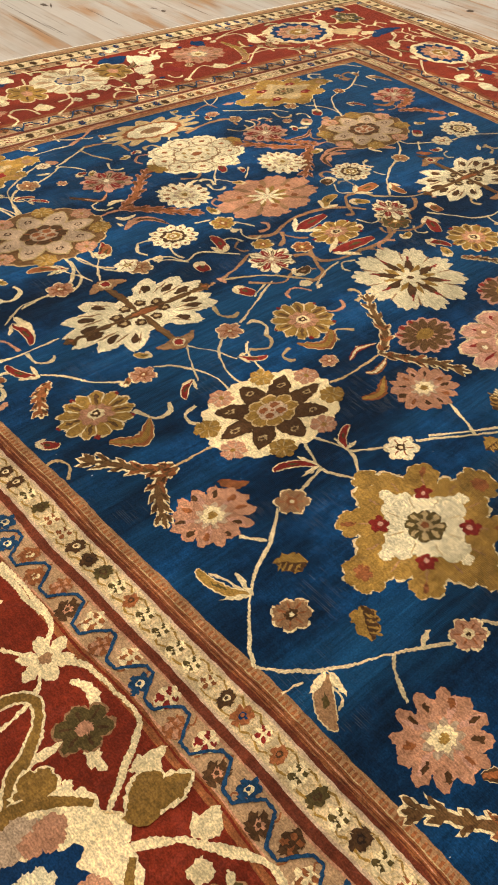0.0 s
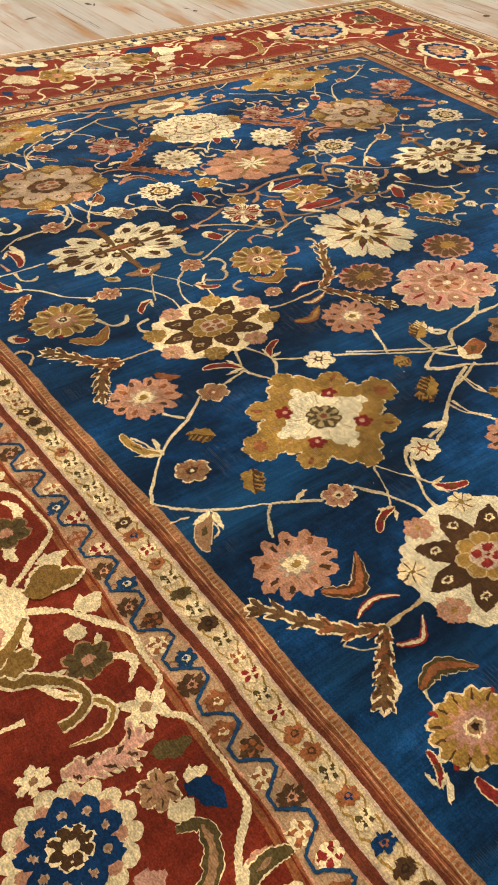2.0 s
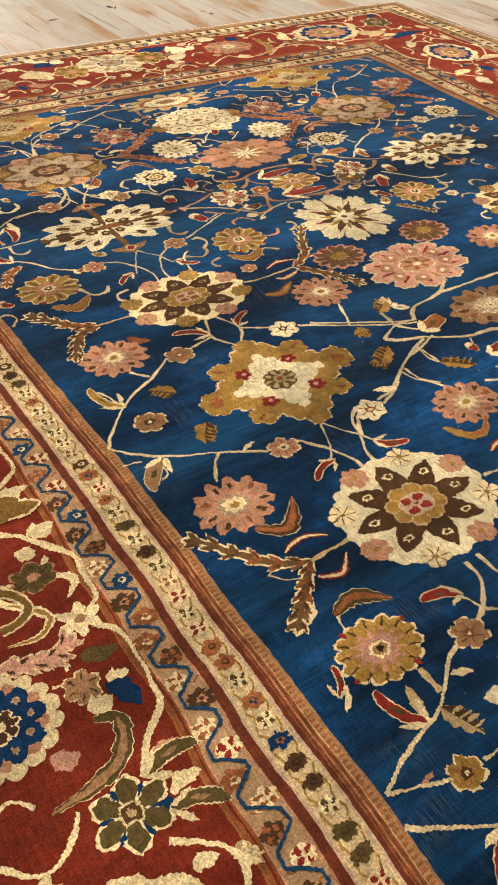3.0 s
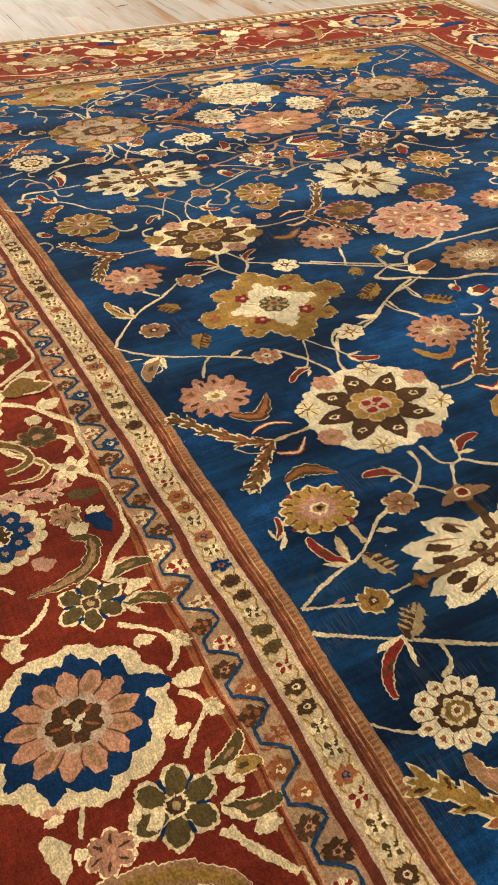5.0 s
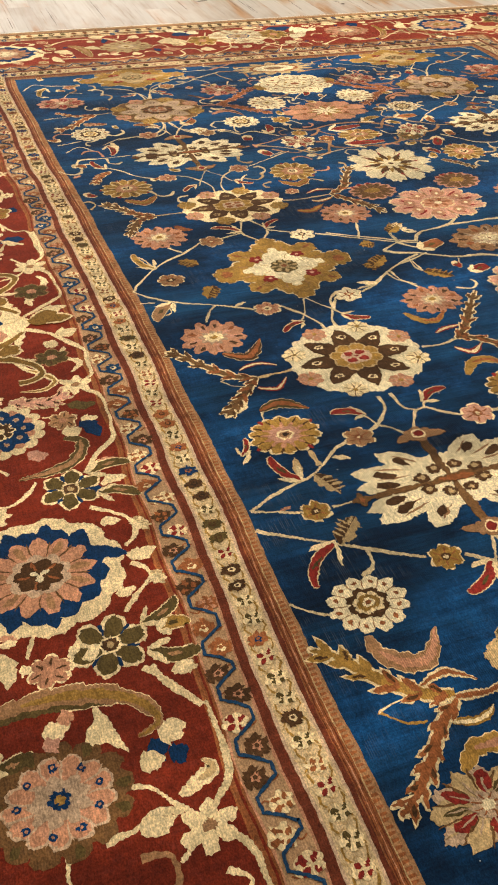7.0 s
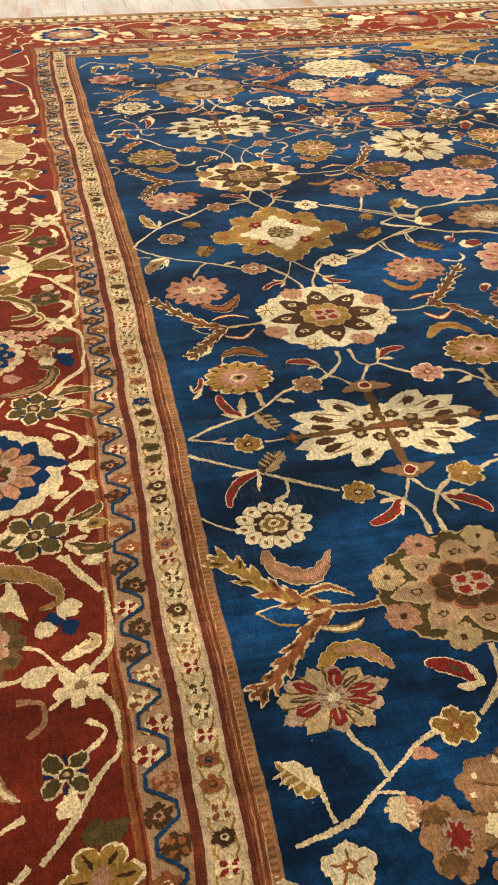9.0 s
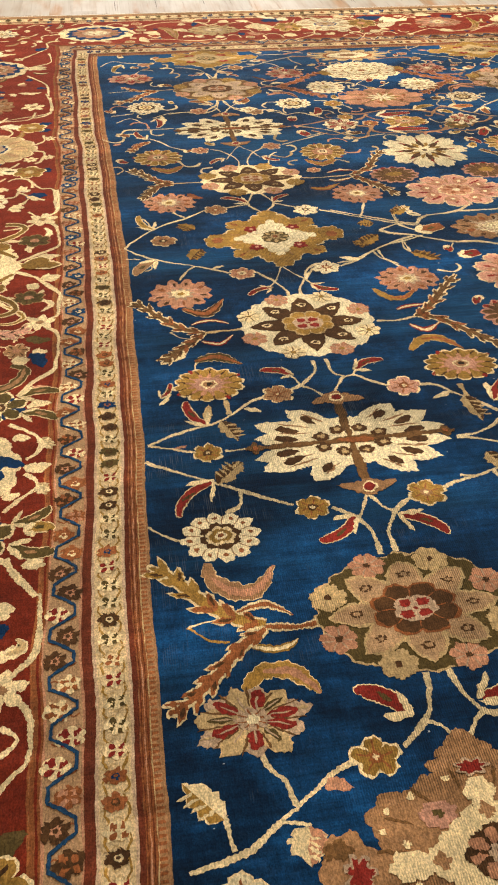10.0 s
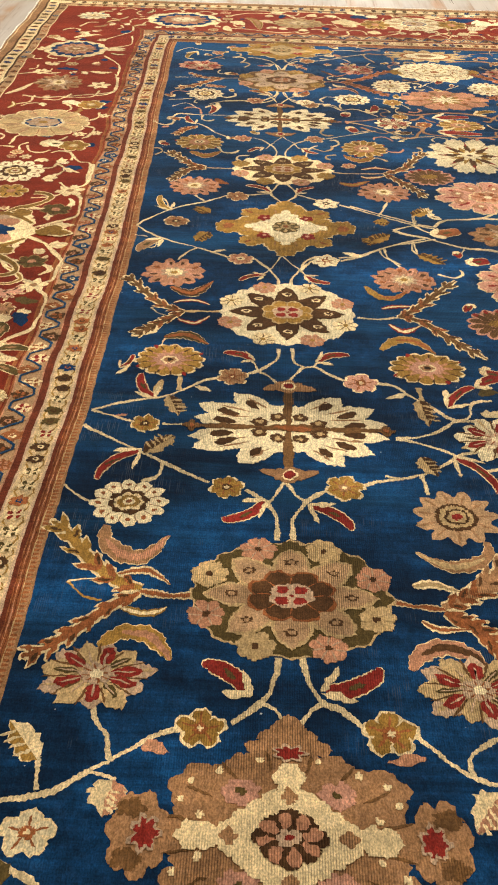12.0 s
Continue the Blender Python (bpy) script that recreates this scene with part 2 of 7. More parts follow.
def rough(pts, step=0.0045, amp=0.0006):
    """The closed outline again, wavering and stepped from knot to knot as a weave draws it."""
    out = []
    for (ax, ay), (bx, by) in zip(pts, pts[1:] + pts[:1]):
        n = max(1, int(math.hypot(bx - ax, by - ay) / step))
        for i in range(n):
            f = i / n
            x, y = waver(ax + (bx - ax) * f, ay + (by - ay) * f)
            x, y = x + rng.uniform(-0.0014, 0.0014), y + rng.uniform(-0.0014, 0.0014)
            p = (round(x / KNOT_U) * KNOT_U, round(y / KNOT_V) * KNOT_V)
            if len(out) > 1 and p == out[-2]:
                out.pop()
            elif not out or p != out[-1]:
                out.append(p)
    while len(out) > 2 and out[0] == out[-1]:
        out.pop()
    if len(out) < 8 or abs(loop_area(out)) < 0.6 * abs(loop_area(pts)) or len(set(out)) < len(out):
        return [(x + rng.uniform(-0.0008, 0.0008), y + rng.uniform(-0.0008, 0.0008)) for x, y in (waver(*p) for p in pts)]
    return [(x + rng.uniform(-amp, amp), y + rng.uniform(-amp, amp)) for x, y in out]


BANDS = ("pile_body", "blue_field", "dentil_stripe", "rust_stripe", "dark_line", "flower_guard", "zigzag_guard", "orange_line", "main_border", "outer_zigzag_guard",
         "outer_flower_guard", "outer_edge_stripe", "thin_line", "tendril", "zigzag_line", "scallop_line", "dentil")
laid, long_laid = {}, []


def free_height(box, z, big):
    """A height at or just over z at which nothing that could overlap lies yet."""
    if big:
        z += 0.00002 * (made_sheets % 6)
        long_laid.append((box, z))
        return z
    cells = [(i, j) for i in range(int(box[0] // 0.3), int(box[2] // 0.3) + 1) for j in range(int(box[1] // 0.3), int(box[3] // 0.3) + 1)]
    near = [h for c in cells for b, h in laid.get(c, ()) if b[0] < box[2] and b[2] > box[0] and b[1] < box[3] and b[3] > box[1]]
    near += [h for b, h in long_laid if b[0] < box[2] and b[2] > box[0] and b[1] < box[3] and b[3] > box[1]]
    while any(abs(z - h) < 0.000045 for h in near):
        z += 0.00005
    for c in cells:
        laid.setdefault(c, []).append((box, z))
    return z


def is_free(u, v, r):
    """Whether no flower, leaf or stem lies within r of the place."""
    for i in range(int((u - r) // 0.3), int((u + r) // 0.3) + 1):
        for j in range(int((v - r) // 0.3), int((v + r) // 0.3) + 1):
            for b, _ in laid.get((i, j), ()):
                x, y, w, h = (b[0] + b[2]) / 2, (b[1] + b[3]) / 2, (b[2] - b[0]) * 0.36 + r * 0.75, (b[3] - b[1]) * 0.36 + r * 0.75
                if abs(u - x) < w and abs(v - y) < h:
                    return False
    return True


class Strip(list):
    """A band given by its two edges, point for point."""


def sheet(name, polys, mat, parent, level, label="", ragged=True, skirt=0.0012, above=0.0):
    """ONE mesh of flat dyed patches at a level of the pile, each with a short edge going down into the pile."""
    global made_sheets, last_top
    made_sheets += 1
    verts, faces = [], []
    spread = [p for poly in polys for p in poly]
    box = (min(p[0] for p in spread), min(p[1] for p in spread), max(p[0] for p in spread), max(p[1] for p in spread))
    base = last_top = free_height(box, max(TOP + LIFT * level, above + 0.00012), big=name in BANDS)
    for k, poly in enumerate(polys):
        z = base + 0.000004 * (k % 9)
        s = len(verts)
        if isinstance(poly, Strip):
            w = 0.0013 if ragged else 0.0
            n = len(poly) // 2
            for i, (x, y) in enumerate(poly):
                if name in BANDS:
                    verts.append((x + rng.uniform(-w, w), y + rng.uniform(-w, w), z))
                    continue
                # the edge of a stem is beaded, a knot in and a knot out
                mx, my = poly[2 * n - 1 - i]
                d = math.hypot(x - mx, y - my) or 1.0
                k = (0.0010 if i % 2 else -0.0008) + rng.uniform(-0.0007, 0.0007) if ragged and d > 0.005 else 0.0
                x, y = waver(x + (x - mx) / d * k, y + (y - my) / d * k, 0.0026)
                verts.append((x, y, z))
            verts += [(x, y, z - skirt) for x, y, _ in verts[s:]]
            faces += [(s + i, s + 2 * n - 1 - i, s + 2 * n - 2 - i, s + i + 1) for i in range(n - 1)]
            m = 2 * n
            faces += [(s + i, s + (i + 1) % m, s + m + (i + 1) % m, s + m + i) for i in range(m)]
            continue
        poly = list(poly)
        if loop_area(poly) < 0:
            poly.reverse()
        if ragged:
            poly = rough(poly)
        n = len(poly)
        verts += [(x, y, z) for x, y in poly] + [(x, y, z - skirt) for x, y in poly]
        faces.append(tuple(range(s, s + n)))
        faces += [(s + i, s + n + i, s + n + (i + 1) % n, s + (i + 1) % n) for i in range(n)]
    mesh = bpy.data.meshes.new(name)
    mesh.from_pydata(verts, [], faces)
    mesh.materials.append(mat)
    mesh.update()
    ob = new(name, mesh)
    ob.parent = parent
    if label:
        tagged(ob, label)
    return ob


def lobes(u, v, ru, rv, n, depth=0.15, turn=0.0, point=0.0):
    """A closed outline with n lobes: round ones (point 0) to pointed ones (point 1)."""
    pts = []
    m = max(48, n * 10)
    for i in range(m):
        a = 2 * math.pi * i / m
        c = abs(math.cos(n * (a - turn) / 2))
        r = 1 - depth + depth * ((1 - point) * c ** 0.55 + point * c ** 2.2)
        pts.append((u + ru * r * math.cos(a), v + rv * r * math.sin(a)))
    return pts


def cloud(u, v, ru, rv, q=1.4, n=8, depth=0.14, m=26, fine=0.05, turn=0.0):
    """A diamond to oval outline (q 1 to 2) broken into n lobes with small scallops on them."""
    pts = []
    for i in range(160):
        a = 2 * math.pi * i / 160
        c, s = math.cos(a), math.sin(a)
        r = (abs(c) ** q + abs(s) ** q) ** (-1 / q)
        r *= 1 - depth * (1 - abs(math.cos(n * (a - turn) / 2)) ** 0.6) - fine * (1 - abs(math.cos(m * a / 2)) ** 0.7)
        pts.append((u + ru * r * c, v + rv * r * s))
    return pts


def petal(u, v, du, dv, width, blunt=0.5):
    """A petal from its foot at (u, v) along (du, dv)."""
    length = math.hypot(du, dv)
    nx, ny = -dv / length, du / length
    left, right = [], []
    for i in range(1, 9):
        f = i / 9
        w = width / 2 * math.sin(math.pi * f ** (0.7 + blunt * 0.8)) ** (0.8 - 0.3 * blunt)
        left.append((u + du * f + nx * w, v + dv * f + ny * w))
        right.append((u + du * f - nx * w, v + dv * f - ny * w))
    return [(u, v)] + left + [(u + du, v + dv)] + right[::-1]


def ring(u, v, ru, rv, n, size, inner=0.0, blunt=0.5, turn=0.0):
    """n petals about a centre, from the fraction inner of the radii out to them."""
    out = []
    for i in range(n):
        a = 2 * math.pi * i / n + turn
        c, s = math.cos(a), math.sin(a)
        out.append(petal(u + ru * inner * c, v + rv * inner * s, ru * (1 - inner) * c, rv * (1 - inner) * s,
                         size * (rv * c * c + ru * s * s), blunt))
    return out


def dots(u, v, ru, rv, n, size, turn=0.0, squash=1.0, corners=8):
    return [lobes(u + ru * math.cos(2 * math.pi * i / n + turn), v + rv * math.sin(2 * math.pi * i / n + turn), size, size * squash, 4, 0.12)
            for i in range(n)]


def smooth(pts, per=6):
    """A curve through the points."""
    out = []
    for i in range(len(pts) - 1):
        p0, p1, p2, p3 = pts[max(i - 1, 0)], pts[i], pts[i + 1], pts[min(i + 2, len(pts) - 1)]
        for k in range(per):
            f = k / per
            out.append(tuple(0.5 * (2 * b + (c - a) * f + (2 * a - 5 * b + 4 * c - d) * f * f + (3 * b - a - 3 * c + d) * f ** 3)
                             for a, b, c, d in zip(p0, p1, p2, p3)))
    return out + [pts[-1]]


def ribbon(pts, width, per=6, step=0.0046):
    """A band along a curve; width may be a number or a function of the fraction along it."""
    path = smooth(list(pts), per)
    fine = [path[0]]
    for (ax, ay), (bx, by) in zip(path, path[1:]):
        n = max(1, int(math.hypot(bx - ax, by - ay) / step))
        fine += [(ax + (bx - ax) * i / n, ay + (by - ay) * i / n) for i in range(1, n + 1)]
    left, right = [], []
    for i, (x, y) in enumerate(fine):
        ax, ay = fine[max(i - 2, 0)]
        bx, by = fine[min(i + 2, len(fine) - 1)]
        d = math.hypot(bx - ax, by - ay) or 1.0
        w = (width(i / (len(fine) - 1)) if callable(width) else width) / 2
        left.append((x - (by - ay) / d * w, y + (bx - ax) / d * w))
        right.append((x + (by - ay) / d * w, y - (bx - ax) / d * w))
    return Strip(left + right[::-1])


# ---- room ----
def box_mesh(name, lo, hi, mat):
    bm = bmesh.new()
    bmesh.ops.create_cube(bm, size=1.0)
    for vert in bm.verts:
        vert.co = [(a + b) / 2 + c * (b - a) for a, b, c in zip(lo, hi, vert.co)]
    mesh = bpy.data.meshes.new(name)
    bm.to_mesh(mesh)
    bm.free()
    mesh.materials.append(mat)
    return new(name, mesh)


X0, X1, Y0, Y1, H = -4.0, 7.0, -8.5, 6.0, 3.3
floor = tagged(box_mesh("floor", (X0, Y0, -0.10), (X1, Y1, -0.022), SUBFLOOR), "pale limed pine board floor", "floor", kind="structure")
tagged(box_mesh("wall_west", (X0 - 0.15, Y0, -0.1), (X0, Y1, H), PLASTER), "plain off-white plaster wall", "wall", kind="structure")
tagged(box_mesh("wall_east", (X1, Y0, -0.1), (X1 + 0.15, Y1, H), PLASTER), "plain off-white plaster wall", "wall", kind="structure")
tagged(box_mesh("wall_south", (X0 - 0.15, Y0 - 0.15, -0.1), (X1 + 0.15, Y0, H), PLASTER), "plain off-white plaster wall", "wall", kind="structure")
tagged(box_mesh("wall_north", (X0 - 0.15, Y1, -0.1), (X1 + 0.15, Y1 + 0.15, H), PLASTER), "plain off-white plaster wall", "wall", kind="structure")
tagged(box_mesh("ceiling", (X0 - 0.15, Y0 - 0.15, H), (X1 + 0.15, Y1 + 0.15, H + 0.15), PLASTER), "plain off-white ceiling", "ceiling", kind="structure")

# ---- the rug: its body, field and borders ----
RU0, RU1, RV0, RV1 = -0.955, 3.735, -7.2, 0.862
NEAR_V = RV0 + RV1     # the near end of the field
FIELD_U, FIELD_V = 2.755, 0.0
AXIS = 1.378     # the rug is mirrored about this line


def bend(v):
    """How far the long edge of the field wanders sideways along the rug."""
    f = min(max(-v / 2.75, 0.0), 1.0)
    back = min(max((-v - 5.0) / 1.3, 0.0), 1.0)
    return 0.0025 * math.sin(7.3 * v) + 0.0015 * math.sin(19.0 * v + 1.0) + (0.078 * f * f * (3 - 2 * f) - 0.012 * min(max((-v - 3.0) / 1.0, 0.0), 1.0)) * (1 - back * back * (3 - 2 * back))


def left_u(d, v):
    """The place d metres outside the field's long edge."""
    return bend(v) * max(0.0, 1 - d * 0.9) - d + min(d, 0.2) * (0.022 * math.sin(9.1 * v + 11 * d) + 0.016 * math.sin(23.0 * v))


rug = tagged(new("rug"), "large antique wool rug with blue floral field and red border", "rug")


def rug_body():
    n = 60
    left = [(RU0 + 0.010 * math.sin(3.1 * i / n * 8) + rng.uniform(-0.003, 0.003), RV1 + (RV0 - RV1) * i / n) for i in range(n + 1)]
    low = [(RU0 + (RU1 - RU0) * i / n, RV0) for i in range(1, n)]
    right = [(RU1 + 0.012 * math.sin(2.2 * i / n * 8), RV0 + (RV1 - RV0) * i / n) for i in range(n + 1)]
    far = [(RU1 + (RU0 - RU1) * i / n, RV1 + 0.010 * math.sin(i * 0.37) + rng.uniform(-0.004, 0.004)) for i in range(1, n)]
    return left + low + right + far


body = sheet("pile_body", [rug_body()], TAN, rug, 0, "tan outer edge of the pile", skirt=0.0088)


def band_left(d0, d1, mat, name, level, v0=None, label="", mirror=True):
    """A stripe along both long sides between the distances d0 and d1 outside the field; mitred at the far corner."""
    n = 420
    for side in (0, 1):
        edge = []
        for d, order in ((d0, 1), (d1, -1)):
            run = []
            top = far_v(d) if v0 is None else v0
            for i in range(n + 1):
                v = top + (NEAR_V - far_v(d) - top) * i / n
                u = left_u(d, v)
                run.append((u, v) if side == 0 else (2 * AXIS - u, v))
            edge += run[::order]
        sheet(name, [Strip(edge)], mat, rug, level, label)


SIDE, FAR = 0.955, 0.862


def far_v(d):
    """Distances outside the field across the far end, where the border is a little narrower."""
    return d * FAR / SIDE if d > 0.23 else d


def band_far(d0, d1, mat, name, level, label=""):
    n = 240
    edge = []
    for d, order in ((d0, 1), (d1, -1)):
        a, b = left_u(d, 0) - 0.004, 2 * AXIS - left_u(d, 0) + 0.004
        edge += [(a + (b - a) * i / n, far_v(d)) for i in range(n + 1)][::order]
    sheet(name, [Strip(edge)], mat, rug, level, label)


def field():
    n = 60
    pts = [(bend(NEAR_V * i / n), NEAR_V * i / n) for i in range(n + 1)]
    return pts + [(2 * AXIS - x, y) for x, y in reversed(pts)]


sheet("blue_field", [Strip(field())], BLUE, rug, 1, "worn indigo blue field with uneven dye bands")

# ---- motifs of the pile: every flower, leaf and stem is a dyed patch of its own ----
SINGULAR = {"petals": "petal", "flecks": "fleck", "pale_eyes": "pale_eye", "inner_marks": "inner_mark", "calyx": "calyx_lobe", "leaflets": "leaflet", "leaflet_edges": "leaflet_edge", "streaks": "streak", "points": "point", "eyes": "eye_spot", "rim_petals": "rim_petal", "rim_florets": "rim_floret", "rim_hearts": "rim_heart", "strips": "strip", "veins": "vein",
            "red_petals": "red_petal", "olive_petals": "olive_petal", "inner_petals": "inner_petal", "red_tips": "red_tip", "end_lobes": "end_lobe", "red_blots": "red_blot",
            "rosette_petals": "rosette_petal", "brown_petals": "brown_petal", "gold_petals": "gold_petal", "folds": "fold", "lobes": "lobe", "tips": "tip", "rounds": "round_lobe",
            "lines": "round_outline", "marks": "mark", "pink_patches": "pink_patch", "red_rims": "red_rim", "red_stars": "red_star", "core_petals": "core_petal", "gold_ends": "gold_end",
            "blue_chips": "blue_chip", "pink_rounds": "pink_round", "side_patches": "side_patch", "red_caps": "red_cap", "red_hearts": "red_heart", "blots": "blot", "shade": "shade_streak",
            "star": "star_petal", "outline": "outline", "body": "body_lobe", "ground": "ground_lobe", "cross": "cross_arm", "disc": "disc_petal"}


def bloom(name, label, *stack):
    """A flower in layers: the first is the part, the others lie on it, each petal a piece of its own unless it is tiny."""
    base, top = None, 0.0
    for i, (layer, polys, mat) in enumerate(stack):
        size = max(max(x for x, _ in p) - min(x for x, _ in p) + max(y for _, y in p) - min(y for _, y in p) for p in polys) if polys else 0
        if base and len(polys) > 1 and size > 0.115:
            under = top
            for poly in polys:
                sheet(SINGULAR.get(layer, layer), [poly], mat, base, 3 + i, above=under)
                top = max(top, last_top)
            continue
        ob = sheet((SINGULAR.get(layer, layer) if len(polys) > 1 else layer) if base else name, polys, mat, base or rug, 3 + i, "" if base else label, above=top)
        top = max(top, last_top)
        if len(polys) > 1 and base:
            tagged(ob, kind="stuff")
        base = base or ob
    return base


def vine(pts, width=0.012, mat=None, name="stem"):
    field_stem = pts[0][0] > 0.0 and pts[0][1] < 0.03 and mat in (None, CREAM)
    return sheet(name, [ribbon(pts, lambda f: width * 0.72 * (0.85 + 0.25 * math.sin(9 * f + 1.3)))], STEM if field_stem else mat or CREAM, rug, 2)


def curve_at(pts, f):
    """The place and direction at the fraction f of a curve."""
    path = smooth(list(pts), 8)
    i = min(int(f * (len(path) - 1)), len(path) - 2)
    (ax, ay), (bx, by) = path[i], path[i + 1]
    g, d = f * (len(path) - 1) - i, math.hypot(bx - ax, by - ay) or 1.0
    return ax + (bx - ax) * g, ay + (by - ay) * g, (bx - ax) / d, (by - ay) / d


def saw(pts, width, mat=None, edge=None, teeth=6):
    """A long leaf of overlapping pointed leaflets with a pale edge: rust at the foot, its own colour towards the tip."""
    edges, low, high, marks = [], [], [], []
    for i in range(teeth):
        f = 0.08 + 0.72 * i / (teeth - 1)
        x, y, dx, dy = curve_at(pts, f)
        swell = width * (0.55 + 0.62 * math.sin(math.pi * (0.15 + 0.62 * f)))
        for s in (-1, 1):
            k = swell * rng.uniform(0.82, 1.12)
            ex, ey = k * (0.86 * dx - s * 0.52 * dy), k * (0.86 * dy + s * 0.52 * dx)
            edges.append(petal(x - ex * 0.12, y - ey * 0.12, ex * 1.16, ey * 1.16, width * 0.42, 0.3))
            (low if f < 0.42 else high).append(petal(x, y, ex * 0.92, ey * 0.92, width * 0.31, 0.4))
            if i % 2 == (s > 0):
                marks.append(petal(x + ex * 0.2, y + ey * 0.2, ex * 0.5, ey * 0.5, 0.007, 0.5))
    x, y, dx, dy = curve_at(pts, 0.84)
    edges.append(petal(x, y, dx * width * 0.95, dy * width * 0.95, width * 0.50, 0.4))
    high.append(petal(x, y, dx * width * 0.78, dy * width * 0.78, width * 0.30, 0.4))
    fill = mat or UMBER
    spine = ribbon(pts, lambda f: width * (0.45 + 0.42 * math.sin(math.pi * f ** 0.9)) * (1.0 - 0.35 * f), 10)
    heart = ribbon(pts, lambda f: max(0.004, width * (0.45 + 0.42 * math.sin(math.pi * f ** 0.9)) * (1.0 - 0.35 * f) - 0.011), 10)
    return bloom("serrated_leaf", "", ("edge", [spine] + edges, edge or CREAM), ("blade", [heart], fill), ("leaflets", low, RUST if fill is not PINK else PINK), ("leaflets", high, fill), ("streaks", marks, BROWN if fill is not BROWN else STRAW))


def sickle(pts, width, mat=None, heart=None):
    """A curved leaf, broad and toothed on its outer side, with a strip of a second colour."""
    def w(k, tooth=0.34):
        return lambda f: max(0.003, width * k * math.sin(math.pi * (0.12 + 0.84 * f)) * (1.0 - tooth / 2 + tooth * ((f * 6) % 1.0)))
    stack = [("edge", [ribbon(pts, w(1.04), 8)], CREAM if (mat or GOLD) not in (CREAM, PALE) else STRAW), ("blade", [ribbon(pts, w(0.94), 8)], mat or GOLD)] if width > 0.03 else [("blade", [ribbon(pts, w(1.0), 8)], mat or GOLD)]
    if heart:
        stack.append(("strip", [ribbon(pts[1:] if len(pts) > 3 else pts, w(0.45), 8)], heart))
    return bloom("curved_leaf", "", *stack)


def bud(u, v, du, dv, width=0.03, fill=None, edge=None):
    """A bud along (du, dv): a bent drop with a hooked tip and a thin pale outline, in a two-pronged pale calyx."""
    s = 1 if (u * 7.3 + v * 3.1) % 1.0 > 0.5 else -1
    nx, ny = (-dv * s, du * s) if width < 0.046 else (0.0, 0.0)
    spine = [(u, v), (u + du * 0.35 + nx * 0.10, v + dv * 0.35 + ny * 0.10), (u + du * 0.72 + nx * 0.07, v + dv * 0.72 + ny * 0.07), (u + du * 0.98 - nx * 0.04, v + dv * 0.98 - ny * 0.04), (u + du * 1.0 - nx * 0.13, v + dv * 1.0 - ny * 0.13)]

    def w(trim):
        return lambda f: max(0.004, width * (0.98 * math.sin(math.pi * min(1.0, 0.22 + 0.72 * f)) ** 0.9) - trim)
    e, g = ribbon(spine, w(0.002), 6), ribbon(spine, w(0.0075), 6)
    c = [petal(u - du * 0.08, v - dv * 0.08, du * 0.48 - dv * k, dv * 0.48 + du * k, width * 0.40, 0.4) for k in (0.34, -0.34)]
    mark = petal(u + du * 0.36 + nx * 0.08, v + dv * 0.36 + ny * 0.08, du * 0.34, dv * 0.34, width * 0.26, 0.6)
    colour = fill or CRIMSON
    return bloom("bud", "", ("outline", [e], edge or CREAM), ("fill", [g], colour), ("calyx", c, edge or CREAM), ("mark", [mark], OLIVE if colour not in (OLIVE, BROWN) else TAN))


def toothed(u, v, du, dv, width, side=1):
    """A small leaf with a tooth on either edge and a bent tip."""
    length = math.hypot(du, dv)
    nx, ny = -dv / length, du / length
    left, right = [], []
    for i in range(1, 12):
        f = i / 12
        w = width / 2 * math.sin(math.pi * f ** 0.85) ** 0.75
        bow = 0.10 * length * math.sin(math.pi * f) * side
        a, b = 0.78 + 0.42 * ((f * 1.9 + 0.2) % 1.0), 0.78 + 0.42 * ((f * 1.9 + 0.65) % 1.0)
        left.append((u + du * f + nx * (w * a + bow), v + dv * f + ny * (w * a + bow)))
        right.append((u + du * f - nx * (w * b - bow), v + dv * f - ny * (w * b - bow)))
    return [(u, v)] + left + [(u + du, v + dv)] + right[::-1]


def blade(u, v, du, dv, width=0.02, mat=None):
    side = 1 if (u * 9.1 + v * 5.3) % 1.0 > 0.5 else -1
    if width < 0.024:
        return sheet("small_leaf", [petal(u, v, du, dv, width, 0.5)], mat or CREAM, rug, 3)
    return sheet("small_leaf", [toothed(u, v, du, dv, width, side)], mat or CREAM, rug, 3)


def floret(u, v, r, fill=None, heart=None, n=6, edge=None, rv=None, name="floret"):
    rv = rv or r * 0.85
    if fill is PALE and u < -0.1:
        # an open flower of the border: narrow petals with the ground between them
        return bloom(name, "", ("petals", ring(u, v, r, rv, n, 0.52, 0.0, 0.75, 0.3), CREAM), ("heart", [lobes(u, v, r * 0.24, rv * 0.24, 5, 0.2)], TAN))
    fill = fill or TAN
    return bloom(name, "", ("outline", [lobes(u, v, r, rv, n, 0.34, 0.3)], edge or CREAM),
                 ("petals", ring(u, v, r * 0.91, rv * 0.91, n, 0.76, 0.12, 0.75, 0.3), fill),
                 ("veins", ring(u, v, r * 0.74, rv * 0.74, n, 0.13, 0.3, 0.6, 0.3), RUST if fill is not RUST else BROWN),
                 ("heart", [lobes(u, v, r * 0.3, rv * 0.3, 5, 0.2)], heart or RUST), ("eye", [lobes(u, v, r * 0.13, rv * 0.13, 4, 0.2)], CREAM if heart is not CREAM else BROWN))


